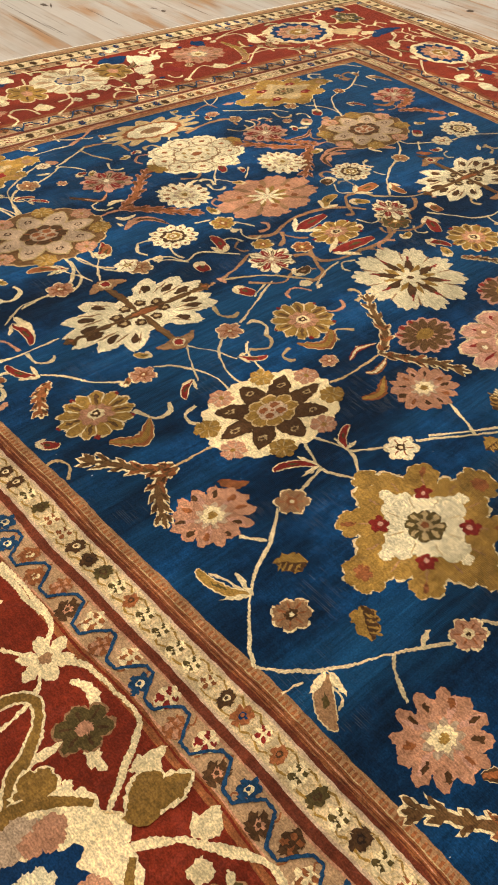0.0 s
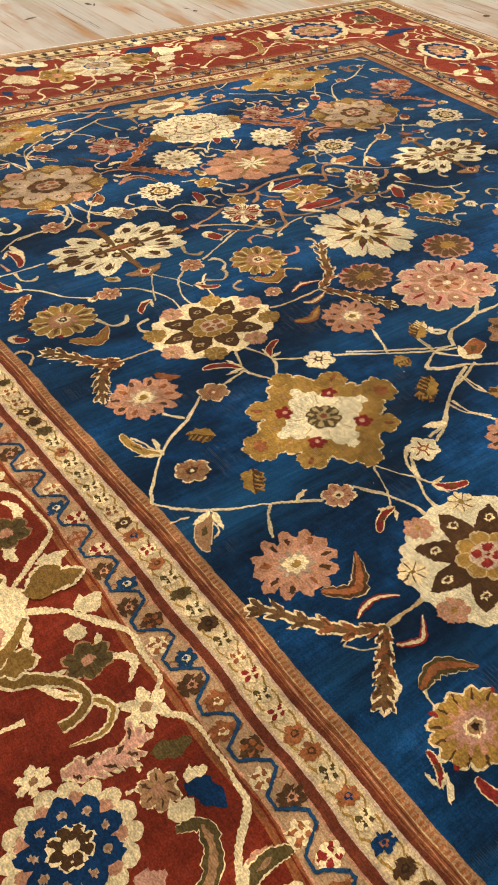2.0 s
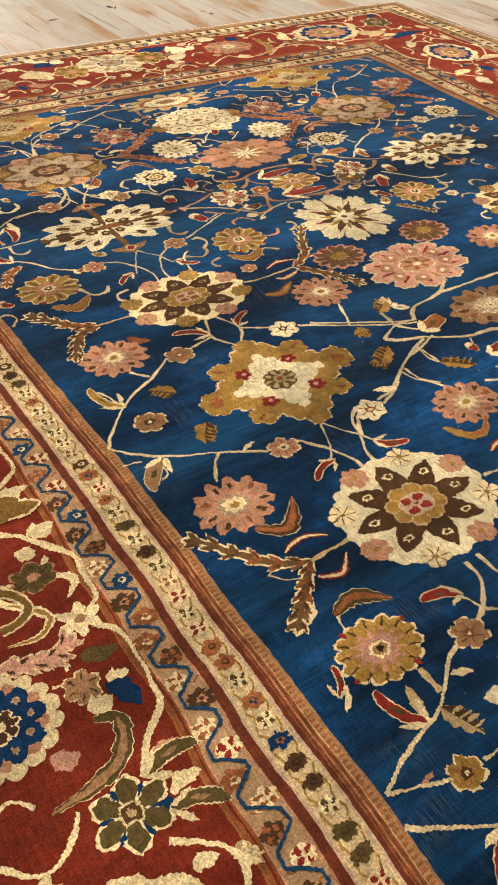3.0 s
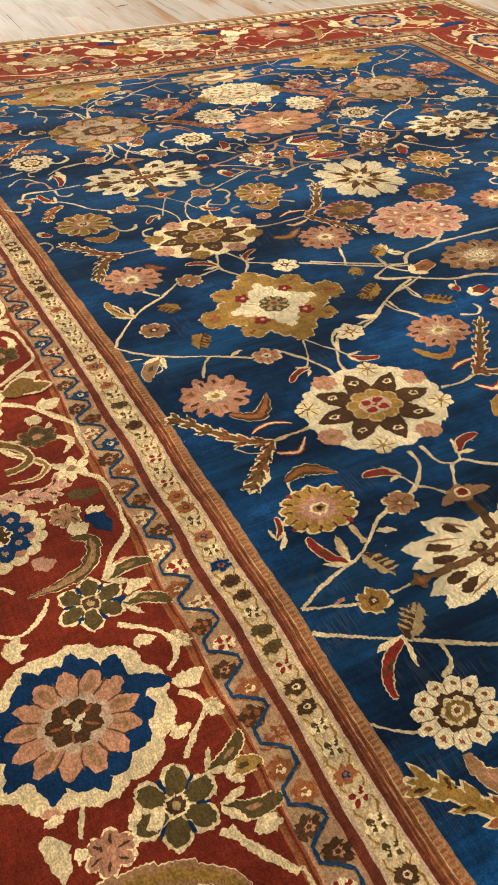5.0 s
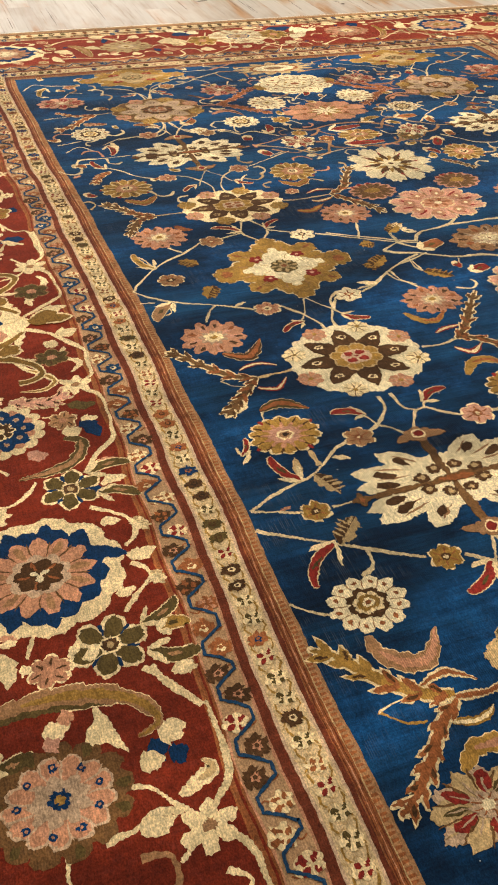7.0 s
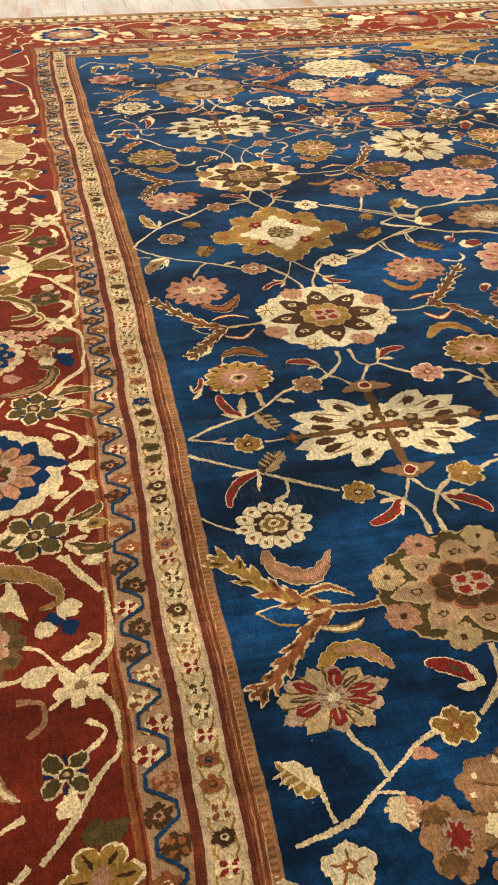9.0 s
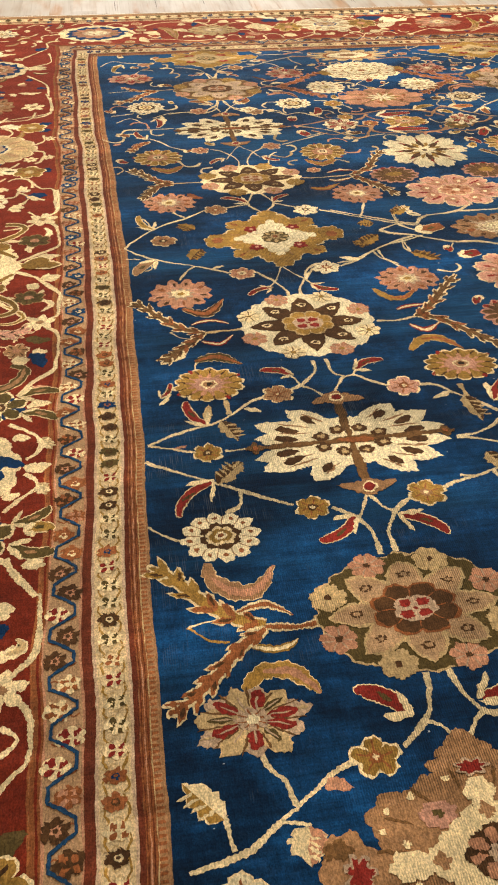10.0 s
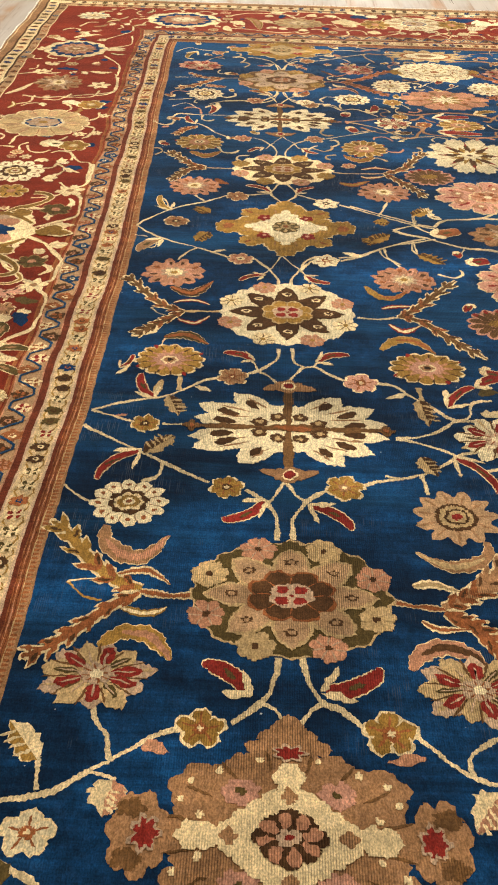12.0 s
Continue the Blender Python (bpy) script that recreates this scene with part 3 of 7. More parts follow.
def striped_leaf(u, v, du, dv, width, a=None, b=None):
    """A notched leaf, one half pale and one half dark with pale hatching."""
    def half(side, k):
        pts = [(u, v)]
        for i in range(1, 11):
            f = i / 10
            w = side * k * width / 2 * math.sin(math.pi * f ** 0.8) * (0.72 + 0.5 * ((f * 4) % 1.0))
            pts.append((u + du * f - dv / length * w, v + dv * f + du / length * w))
        return pts
    length = math.hypot(du, dv)
    hatch = [petal(u + du * f, v + dv * f, -dv * 0.30 + du * 0.12, du * 0.30 + dv * 0.12, 0.0065, 0.5) for f in (0.25, 0.42, 0.58, 0.74)]
    return bloom("notched_leaf", "", ("pale_half", [half(-1, 1.0) + half(1, 1.0)[::-1][:-1]], a or STRAW), ("dark_half", [half(1, 0.92)], b or BROWN), ("hatching", hatch, a or STRAW))


def gold_rosette(u, v, ru, rv, n=13):
    """A ragged gold flower: pale veins between the petals, umber shading, a salmon disc, red tips here and there."""
    return bloom("gold_rosette", "", ("outline", [lobes(u, v, ru, rv, n, 0.20, 0.1, 0.5)], CREAM), ("red_tips", ring(u, v, ru * 1.02, rv * 1.02, 5, 0.14, 0.78, 0.7, 0.5), CRIMSON),
                 ("ground", [lobes(u, v, ru * 0.95, rv * 0.95, n, 0.21, 0.1, 0.5)], GOLD), ("streaks", ring(u, v, ru * 0.84, rv * 0.84, n, 0.13, 0.48, 0.6, 0.1)[::2], UMBER),
                 ("veins", ring(u, v, ru * 0.90, rv * 0.90, n, 0.045, 0.5, 0.5, 0.1 + math.pi / n), CREAM),
                 ("inner_disc", [lobes(u, v, ru * 0.46, rv * 0.46, 9, 0.24, 0.0, 0.4)], SALMON), ("marks", ring(u, v, ru * 0.4, rv * 0.4, 9, 0.08, 0.5, 0.5, 0.35), TAN),
                 ("ring", [lobes(u, v, ru * 0.22, rv * 0.22, 6, 0.15)], CREAM), ("eye", [lobes(u, v, ru * 0.13, rv * 0.13, 6, 0.1)], BROWN), ("pupil", [lobes(u, v, ru * 0.05, rv * 0.05, 4, 0.1)], CREAM))


def salmon_flower(u, v, ru, rv, n=10, turn=0.2, mat=None, marks=None):
    """A ragged flower of pointed petals, short brown streaks scattered on them, about a pale daisy."""
    fill, streaks, shade = mat or SALMON, [], []
    for i in range(n):
        a = 2 * math.pi * (i + rng.uniform(-0.15, 0.15)) / n + turn
        c, s, k = math.cos(a), math.sin(a), rng.uniform(0.5, 0.62)
        (streaks if i % 3 else shade).append(petal(u + ru * k * c, v + rv * k * s, ru * 0.27 * c, rv * 0.27 * s, ru * rng.uniform(0.09, 0.15), 0.6))
    tips = [petal(u + ru * 0.5 * c, v + rv * 0.5 * s, ru * k * c, rv * k * s, ru * 0.30, 0.45)
            for c, s, k in [(math.cos(a), math.sin(a), rng.uniform(0.46, 0.58)) for a in [2 * math.pi * (i + 0.5) / (n + 3) + turn for i in range(n + 3)]]]
    return bloom("salmon_flower", "", ("ground", [lobes(u, v, ru * 0.92, rv * 0.92, n, 0.26, turn, 0.5)], fill), ("tip", tips, fill),
                 ("inner_petals", ring(u, v, ru * 0.9, rv * 0.9, n, 0.16, 0.35, 0.6, turn)[::2], PINK if fill is SALMON else BLUSH if fill is TAN else fill),
                 ("veins", streaks, marks or BROWN), ("shade", shade, RUST),
                 ("star", [lobes(u, v, ru * 0.44, rv * 0.44, 9, 0.42, 0.1, 0.6)], BLUSH), ("disc", [lobes(u, v, ru * 0.30, rv * 0.30, 8, 0.3, 0.3, 0.4)], CREAM),
                 ("heart", [lobes(u, v, ru * 0.12, rv * 0.12, 6, 0.2)], GOLD))


def wheel_rosette(u, v, ru, rv):
    ru, rv = ru * 0.95, rv * 0.95
    return bloom("ivory_rosette", "", ("disc", [lobes(u, v, ru, rv, 12, 0.22, 0.1, 0.25)], PALE), ("veins", ring(u, v, ru * 0.88, rv * 0.88, 12, 0.035, 0.55, 0.5, 0.36), TAN),
                 ("marks", dots(u, v, ru * 0.76, rv * 0.76, 12, ru * 0.06, 0.1), RUST),
                 ("star", [lobes(u, v, ru * 0.54, rv * 0.54, 8, 0.30, 0.2)], BROWN),
                 ("ring", [lobes(u, v, ru * 0.37, rv * 0.37, 7, 0.18)], CREAM), ("inner_ring", [lobes(u, v, ru * 0.27, rv * 0.27, 6, 0.14)], GOLD),
                 ("centre", [lobes(u, v, ru * 0.15, rv * 0.15, 6, 0.1)], PALE), ("eye", [lobes(u, v, ru * 0.08, rv * 0.08, 5, 0.2)], RUST))


def spiky_flower(u, v, ru, rv, turn=0.15, mat=None, n=11):
    """A star flower of ragged pointed petals with red and olive hearts and blush veins."""
    c = mat or STRAW
    tips = [petal(u, v, ru * k * math.cos(a), rv * k * math.sin(a), ru * 0.42, 0.55) for a, k in [(2 * math.pi * i / n + turn + rng.uniform(-0.08, 0.08), rng.uniform(0.88, 1.06)) for i in range(n)]]
    side = [petal(u, v, ru * 0.80 * math.cos(a), rv * 0.80 * math.sin(a), ru * 0.34, 0.5) for a in [2 * math.pi * (i + 0.5) / n + turn for i in range(n)]]
    return bloom("spiky_flower", "", ("ground", [lobes(u, v, ru * 0.74, rv * 0.74, n, 0.1, turn)], TAN), ("points", side, TAN if c is STRAW else c), ("petals", tips[::2], BLUSH if c is STRAW else c), ("points", tips[1::2], c), ("streaks", ring(u, v, ru * 0.96, rv * 0.96, n, 0.10, 0.6, 0.5, turn)[::3], STRAW),
                 ("lines", ring(u, v, ru * 0.90, rv * 0.90, n, 0.05, 0.35, 0.5, turn + math.pi / n), UMBER),
                 ("red_petals", ring(u, v, ru * 0.78, rv * 0.78, n, 0.33, 0.28, 0.7, turn)[::2], CRIMSON), ("olive_petals", ring(u, v, ru * 0.72, rv * 0.72, n, 0.20, 0.35, 0.7, turn)[1::4], OLIVE),
                 ("veins", ring(u, v, ru * 0.66, rv * 0.66, n, 0.06, 0.35, 0.5, turn), BLUSH),
                 ("disc", [lobes(u, v, ru * 0.30, rv * 0.30, 8, 0.3)], BLUSH), ("streaks", ring(u, v, ru * 0.27, rv * 0.27, 8, 0.12, 0.3, 0.5, 0.2), RUST), ("eye", [lobes(u, v, ru * 0.12, rv * 0.12, 5, 0.2)], PALE))


def ragged_rosette(u, v, ru, rv):
    tips = ring(u, v, ru * 1.02, rv * 1.02, 4, 0.16, 0.72, 0.6, 0.5)
    return bloom("ragged_rosette", "", ("outline", [lobes(u, v, ru, rv, 14, 0.16, 0.1, 0.3)], CREAM), ("red_tips", tips, CRIMSON),
                 ("petals", [lobes(u, v, ru * 0.93, rv * 0.93, 14, 0.17, 0.1, 0.3)], GOLD),
                 ("veins", ring(u, v, ru * 0.92, rv * 0.92, 13, 0.06, 0.6, 0.5), BROWN), ("inner_petals", ring(u, v, ru * 0.66, rv * 0.66, 13, 0.17, 0.3, 0.8), SALMON),
                 ("disc", [lobes(u, v, ru * 0.44, rv * 0.44, 8, 0.15)], PINK), ("ring", [lobes(u, v, ru * 0.24, rv * 0.24, 6, 0.15)], CREAM),
                 ("inner_ring", [lobes(u, v, ru * 0.18, rv * 0.18, 6, 0.15)], TAN), ("eye", [lobes(u, v, ru * 0.09, rv * 0.09, 5, 0.15)], DARK))


def beige_star(u, v, ru, rv):
    return bloom("beige_star_flower", "", ("petals", [lobes(u, v, ru, rv, 11, 0.27, 0.1, 0.6)], BEIGE), ("streaks", ring(u, v, ru * 0.92, rv * 0.92, 11, 0.06, 0.5, 0.5, 0.1), TAN),
                 ("ring", [lobes(u, v, ru * 0.50, rv * 0.50, 12, 0.08)], BROWN),
                 ("band", [lobes(u, v, ru * 0.40, rv * 0.40, 10, 0.08)], STRAW), ("inner_ring", [lobes(u, v, ru * 0.29, rv * 0.29, 8, 0.1)], BROWN),
                 ("centre", [lobes(u, v, ru * 0.22, rv * 0.22, 8, 0.1)], STRAW), ("eye", [lobes(u, v, ru * 0.12, rv * 0.12, 5, 0.15)], CRIMSON))


def gold_palmette(u, v, ru, rv, cross_mat=None):
    """The big gold cartouche: a scalloped lozenge with fans at its ends, an ivory cross with red hearts in its notches, an olive rosette."""
    q = [(1, 1), (-1, 1), (-1, -1), (1, -1)]
    ivory = cross_mat or PALE

    def clump(k):
        body = cloud(u, v, ru * 0.80 * k, rv * 0.96 * k, 1.34, 12, 0.15, 30, 0.06, 0.26)
        fans = [lobes(u + s * ru * 0.82, v + s * rv * 0.03, ru * 0.19 * k, rv * 0.26 * k, 7, 0.24, 0.2) for s in (-1, 1)]
        ears = [lobes(u + a * ru * 0.47, v + b * rv * 0.52, ru * 0.19 * k, rv * 0.19 * k, 6, 0.24, 0.5) for a, b in q]
        tops = [lobes(u, v + s * rv * 0.90, ru * 0.15 * k, rv * 0.14 * k, 5, 0.25, 0.3) for s in (-1, 1)]
        return [body] + fans + ears + tops
    arms = [lobes(u + a * ru * 0.33, v + b * rv * 0.37, ru * 0.19, rv * 0.21, 5, 0.26, 0.3) for a, b in ((1, 0), (-1, 0), (0, 1), (0, -1))]
    arms += [lobes(u + a * ru * 0.17, v + b * rv * 0.19, ru * 0.17, rv * 0.19, 5, 0.2) for a, b in q] + [lobes(u + a * ru * 0.52, v + b * rv * 0.58, ru * 0.075, rv * 0.085, 4, 0.15, 0.78) for a, b in ((1, 0), (-1, 0), (0, 1), (0, -1))]
    red = [lobes(u + a * ru * 0.31, v + b * rv * 0.34, ru * 0.105, rv * 0.11, 5, 0.34, 0.8, 0.4) for a, b in q]
    red_in = [lobes(u + a * ru * 0.30, v + b * rv * 0.33, ru * 0.03, rv * 0.03, 5, 0.2) for a, b in q]
    waves = [petal(u + ru * a * 0.46, v + rv * b * 0.50, ru * a * 0.12, rv * b * 0.10, ru * 0.05, 0.5) for a, b in q] + [lobes(u + s * ru * 0.82, v, ru * 0.085, rv * 0.11, 6, 0.3) for s in (-1, 1)]
    seams = ring(u, v, ru * 0.66, rv * 0.72, 12, 0.03, 0.74, 0.5, 0.26)
    return bloom("gold_palmette", "gold cartouche palmette with ivory cross", ("outline", clump(1.04), CREAM), ("ground_lobe", clump(1.0), GOLD), ("wave", waves, RUST if ivory is PALE else TAN), ("seam", seams, TAN),
                 ("cross", arms, ivory), ("fold", ring(u, v, ru * 0.40, rv * 0.44, 8, 0.035, 0.55, 0.5, 0.39), STRAW), ("red_blots", red, CRIMSON), ("red_eye", red_in, PINK),
                 ("rosette", [lobes(u, v, ru * 0.20, rv * 0.22, 8, 0.2)], OLIVE), ("rosette_petals", ring(u, v, ru * 0.185, rv * 0.205, 8, 0.30, 0.42, 0.8), STRAW), ("rosette_ring", [lobes(u, v, ru * 0.08, rv * 0.09, 6, 0.15)], STRAW),
                 ("eye", [lobes(u, v, ru * 0.045, rv * 0.05, 5, 0.2)], RUST))


def floret_ring(u, v, ru, rv, n, r, fills, heart, turn):
    """The small flowers set round the rim of a palmette, each with a thin line between its petals."""
    made = []
    for k, fill in enumerate(fills):
        spots = [(u + ru * math.cos(2 * math.pi * i / n + turn), v + rv * math.sin(2 * math.pi * i / n + turn)) for i in range(k, n, len(fills))]
        line = BLUSH if fill in (SALMON, PINK) else UMBER if fill in (CREAM, PALE) else STRAW
        made.append(("rim_florets", [lobes(x, y, r * 1.10, r * 0.94, 7, 0.26, 0.2) for x, y in spots], fill))
        made.append(("lines", [p for x, y in spots for p in ring(x, y, r * 1.0, r * 0.85, 7, 0.10, 0.2, 0.5, 0.2 + math.pi / 7)], line))
        made.append(("rim_hearts", [lobes(x, y, r * 0.22, r * 0.20, 5, 0.15) for x, y in spots], heart))
    return made


def star_palmette(u, v, ru, rv, ground, fills, star, eyes, core, blots, turn=0.0, n=8, name="star_palmette", sharp=0.4, rim=0.155):
    """A medallion: a scalloped ground, a rim of florets, an eight-petalled star with eyes, a lobed core with four blots."""
    rings = floret_ring(u, v, ru * 0.85, rv * 0.85, n, ru * rim, fills, GOLD if star is not BEIGE else BROWN, turn + math.pi / n)
    petals_ = ring(u, v, ru * 0.80, rv * 0.80, n, 0.40, 0.06, sharp, turn)
    seams = ring(u, v, ru * 0.83, rv * 0.83, n, 0.47, 0.05, sharp, turn)
    big = 0.345 if star is not BEIGE else 0.41
    spots = [(u + 0.57 * ru * math.cos(2 * math.pi * i / n + turn), v + 0.57 * rv * math.sin(2 * math.pi * i / n + turn)) for i in range(n)]
    edge = [("rim", [cloud(u, v, ru * 0.97, rv * 0.97, 2.1, n, 0.10, 3 * n, 0.05, turn)], STRAW)] if ground in (OLIVE, UMBER) else []
    return bloom(name, "", *edge, ("ground", [cloud(u, v, ru * 0.945, rv * 0.945, 2.1, n, 0.10, 3 * n, 0.05, turn)], ground), *rings,
                 *([("seam", seams, STRAW)] if star not in (DARK, BROWN) else []), ("star", petals_, star),
                 ("eyes", [lobes(x, y, ru * 0.066, rv * 0.056, 5, 0.3, 0.4) for x, y in spots], eyes), ("pupil", [lobes(x, y, ru * 0.036, rv * 0.03, 5, 0.15) for x, y in spots], star),
                 ("core_outline", [lobes(u, v, ru * big * 1.07, rv * big * 1.05, 8, 0.2, 0.39)], STRAW if star is not BEIGE else RUST), ("core", [lobes(u, v, ru * big, rv * big * 0.97, 8, 0.21, 0.39)], core),
                 ("marks", ring(u, v, ru * 0.33, rv * 0.32, 8, 0.05, 0.55, 0.5), RUST if core is BROWN else STRAW),
                 ("blot_outline", [lobes(u, v, ru * 0.22, rv * 0.20, 4, 0.14, math.pi / 4)], BLUSH),
                 ("blots", [lobes(u + a * ru * 0.088, v + b * rv * 0.085, ru * 0.066, rv * 0.064, 4, 0.12, 0.78) for a in (-1, 1) for b in (-1, 1)], blots), ("eye", [lobes(u, v, ru * 0.025, rv * 0.025, 4, 0.1)], blots))


def petal_palmette(u, v, ru, rv, tall, body=None):
    """A broad flower of pointed ivory petals with brown eyes, about a brown spindle with a mushroom cap above and below."""
    b = body or BROWN
    ivory, eyes, lines = [], [], []
    for a, reach_, wide in ((12, 1.02, 0.36), (31, 1.02, 0.44), (58, 0.97, 0.46)):
        for sx in (-1, 1):
            for sy in (-1, 1):
                w = a + rng.uniform(-3, 3)
                c, s, k = sx * math.cos(radians(w)), sy * math.sin(radians(w)), reach_ * rng.uniform(0.95, 1.03)
                x, y = ru * k * c, rv * k * s
                ivory.append(petal(u + 0.04 * x, v + 0.04 * y, x * 0.96, y * 0.96, rv * wide, 0.62))
                eyes.append(petal(u + 0.54 * x, v + 0.54 * y, x * 0.25, y * 0.25, rv * 0.15, 0.7))
                lines.append(petal(u + 0.4 * x, v + 0.4 * y + sy * rv * 0.14, x * 0.34, y * 0.30, 0.006, 0.5))
    bars = [petal(u - ru * 0.01, v - s * rv * 0.1, 0, s * tall * 0.98, ru * 0.10, 0.9) for s in (-1, 1)]
    caps = [lobes(u, v + s * tall * 0.90, ru * 0.155, rv * 0.17, 6, 0.2, 0.5) for s in (-1, 1)] + [petal(u + a * ru * 0.05, v + s * tall * 0.92, a * ru * 0.23, -s * tall * 0.10, rv * 0.15, 0.4) for s in (-1, 1) for a in (-1, 1)]
    ends = [lobes(u + s * ru * 0.95, v, ru * 0.095, rv * 0.13, 4, 0.42, 0.0, 0.9) for s in (-1, 1)]
    end_eyes = [lobes(u + s * ru * 0.95, v, ru * 0.028, rv * 0.045, 5, 0.1) for s in (-1, 1)]
    arms = [petal(u + s * ru * 0.2, v, s * ru * 0.74, 0, rv * 0.11, 0.6) for s in (-1, 1)]
    leaves = [lobes(u + a * ru * 0.29, v + c * rv * 0.11, ru * 0.085, rv * 0.10, 5, 0.3, 0.4) for a in (-1, 1) for c in (-1, 1)] + [lobes(u + a * ru * 0.11, v + c * rv * 0.24, ru * 0.075, rv * 0.095, 5, 0.3) for a in (-1, 1) for c in (-1, 1)]
    flecks = [lobes(u + a * ru * 0.29, v + c * rv * 0.12, ru * 0.038, rv * 0.045, 5, 0.2) for a in (-1, 1) for c in (-1, 1)] + [lobes(u + a * ru * 0.11, v + c * rv * 0.25, ru * 0.035, rv * 0.04, 5, 0.2) for a in (-1, 1) for c in (-1, 1)]
    hearts = [lobes(u, v + s * tall * 0.90, ru * 0.055, rv * 0.08, 5, 0.1) for s in (-1, 1)]
    rim = [lobes(u, v + s * tall * 0.90, ru * 0.075, rv * 0.11, 5, 0.1) for s in (-1, 1)]
    disc = [cloud(u, v, ru * 0.56, rv * 0.56, 2.0, 10, 0.12, 30, 0.05)]
    return bloom("ivory_petal_palmette", "", ("disc", disc, PALE), ("petals", ivory, PALE), ("lines", lines, TAN), ("eyes", eyes, b), ("bar", bars, UMBER), ("cap", caps, TAN),
                 ("arm", arms, UMBER), ("gold_ends", ends, UMBER), ("spine", [petal(u - ru * 0.36, v, ru * 0.72, 0, rv * 0.17, 0.8)], UMBER), ("blot", leaves, b), ("flecks", flecks, STRAW),
                 ("streak", [petal(u - ru * 0.16, v, ru * 0.40, -rv * 0.03, rv * 0.12, 0.6)], RUST), ("heart_rim", rim, CREAM), ("red_hearts", hearts, CRIMSON), ("end_eye", end_eyes, RUST))


def tan_palmette(u, v, ru, rv):
    """The large tan medallion: stepped shoulders, end flowers with red stars, an ivory lozenge frame, pink patches, a dark lobed core."""
    q = [(1, 1), (-1, 1), (-1, -1), (1, -1)]
    ends = [lobes(u + s * ru * 0.83, v, ru * 0.18, rv * 0.40, 7, 0.24, 0.3) for s in (-1, 1)]
    tops = [lobes(u, v + s * rv * 0.86, ru * 0.26, rv * 0.20, 6, 0.28, 0.0) for s in (-1, 1)] + [petal(u, v + s * rv * 0.8, 0, s * rv * 0.40, ru * 0.22, 0.6) for s in (-1, 1)]
    shoulders = [lobes(u + a * ru * 0.46, v + b * rv * 0.42, ru * 0.24, rv * 0.27, 7, 0.2, 0.2) for a, b in q] + [lobes(u + a * ru * 0.22, v + b * rv * 0.64, ru * 0.17, rv * 0.17, 5, 0.2) for a, b in q]
    frame_arms = [lobes(u + a * ru * 0.50, v, ru * 0.13, rv * 0.14, 6, 0.2) for a in (-1, 1)] + [lobes(u, v + b * rv * 0.56, ru * 0.095, rv * 0.15, 6, 0.2) for b in (-1, 1)]
    lozenge = cloud(u, v, ru * 0.47, rv * 0.52, 1.1, 4, 0.0, 20, 0.06)
    pink = [lobes(u + a * ru * 0.27, v + b * rv * 0.40, ru * 0.115, rv * 0.13, 7, 0.25, 0.3) for a, b in q]
    stars = [lobes(u + s * ru * 0.79, v, ru * 0.075, rv * 0.14, 7, 0.36, 0.0, 0.8) for s in (-1, 1)]
    rims = [lobes(u + s * ru * 0.79, v, ru * 0.098, rv * 0.18, 7, 0.36, 0.0, 0.8) for s in (-1, 1)]
    cap_rims = [lobes(u, v + s * rv * 0.80, ru * 0.115, rv * 0.10, 7, 0.36, 0.0, 0.8) for s in (-1, 1)]
    caps = [lobes(u, v + s * rv * 0.80, ru * 0.092, rv * 0.07, 7, 0.36, 0.0, 0.8) for s in (-1, 1)]
    marks = [lobes(u + a * ru * x, v + b * rv * y, ru * 0.022, rv * 0.035, 4, 0.1, 0.78) for a, b in q for x, y in ((0.62, 0.32), (0.40, 0.60), (0.50, 0.18), (0.17, 0.72), (0.56, 0.50))]
    bits = [lobes(u + a * ru * 0.33, v, ru * 0.06, rv * 0.085, 4, 0.3, 0.0, 0.8) for a in (-1, 1)] + [lobes(u, v + b * rv * 0.37, ru * 0.05, rv * 0.075, 4, 0.3, 0.0, 0.8) for b in (-1, 1)]
    return bloom("tan_palmette", "large tan medallion with ivory cross", ("ground", [cloud(u, v, ru * 0.88, rv * 0.86, 1.08, 12, 0.10, 36, 0.05)], TAN), ("shoulder", shoulders, TAN), ("end_flower", ends, TAN), ("top_lobe", tops, TAN),
                 ("shade", [lobes(u + s * ru * 0.88, v + k * rv * 0.22, ru * 0.09, rv * 0.10, 5, 0.3) for s in (-1, 1) for k in (-1, 1)], UMBER), ("folds", ring(u, v, ru * 0.70, rv * 0.84, 16, 0.03, 0.72, 0.5, 0.2), UMBER), ("pink_patches", pink, PINK), ("marks", marks, CREAM), ("blots", [lobes(u + a * ru * 0.27, v + b * rv * 0.40, ru * 0.028, rv * 0.035, 4, 0.2) for a, b in q], OLIVE),
                 ("cross", [lozenge], CREAM), ("cross_arm", frame_arms, CREAM), ("side_patches", bits, TAN), ("red_rims", rims, BLUSH), ("red_stars", stars, CRIMSON), ("cap_rim", cap_rims, BLUSH), ("red_caps", caps, CRIMSON),
                 ("core", [cloud(u, v, ru * 0.215, rv * 0.27, 1.6, 8, 0.12, 24, 0.05)], BROWN), ("core_petals", ring(u, v, ru * 0.195, rv * 0.245, 8, 0.40, 0.35, 0.85, 0.2), SALMON),
                 ("core_eye", [lobes(u, v, ru * 0.07, rv * 0.09, 6, 0.2)], BLUSH), ("eye", [lobes(u, v, ru * 0.03, rv * 0.03, 5, 0.2)], CRIMSON))


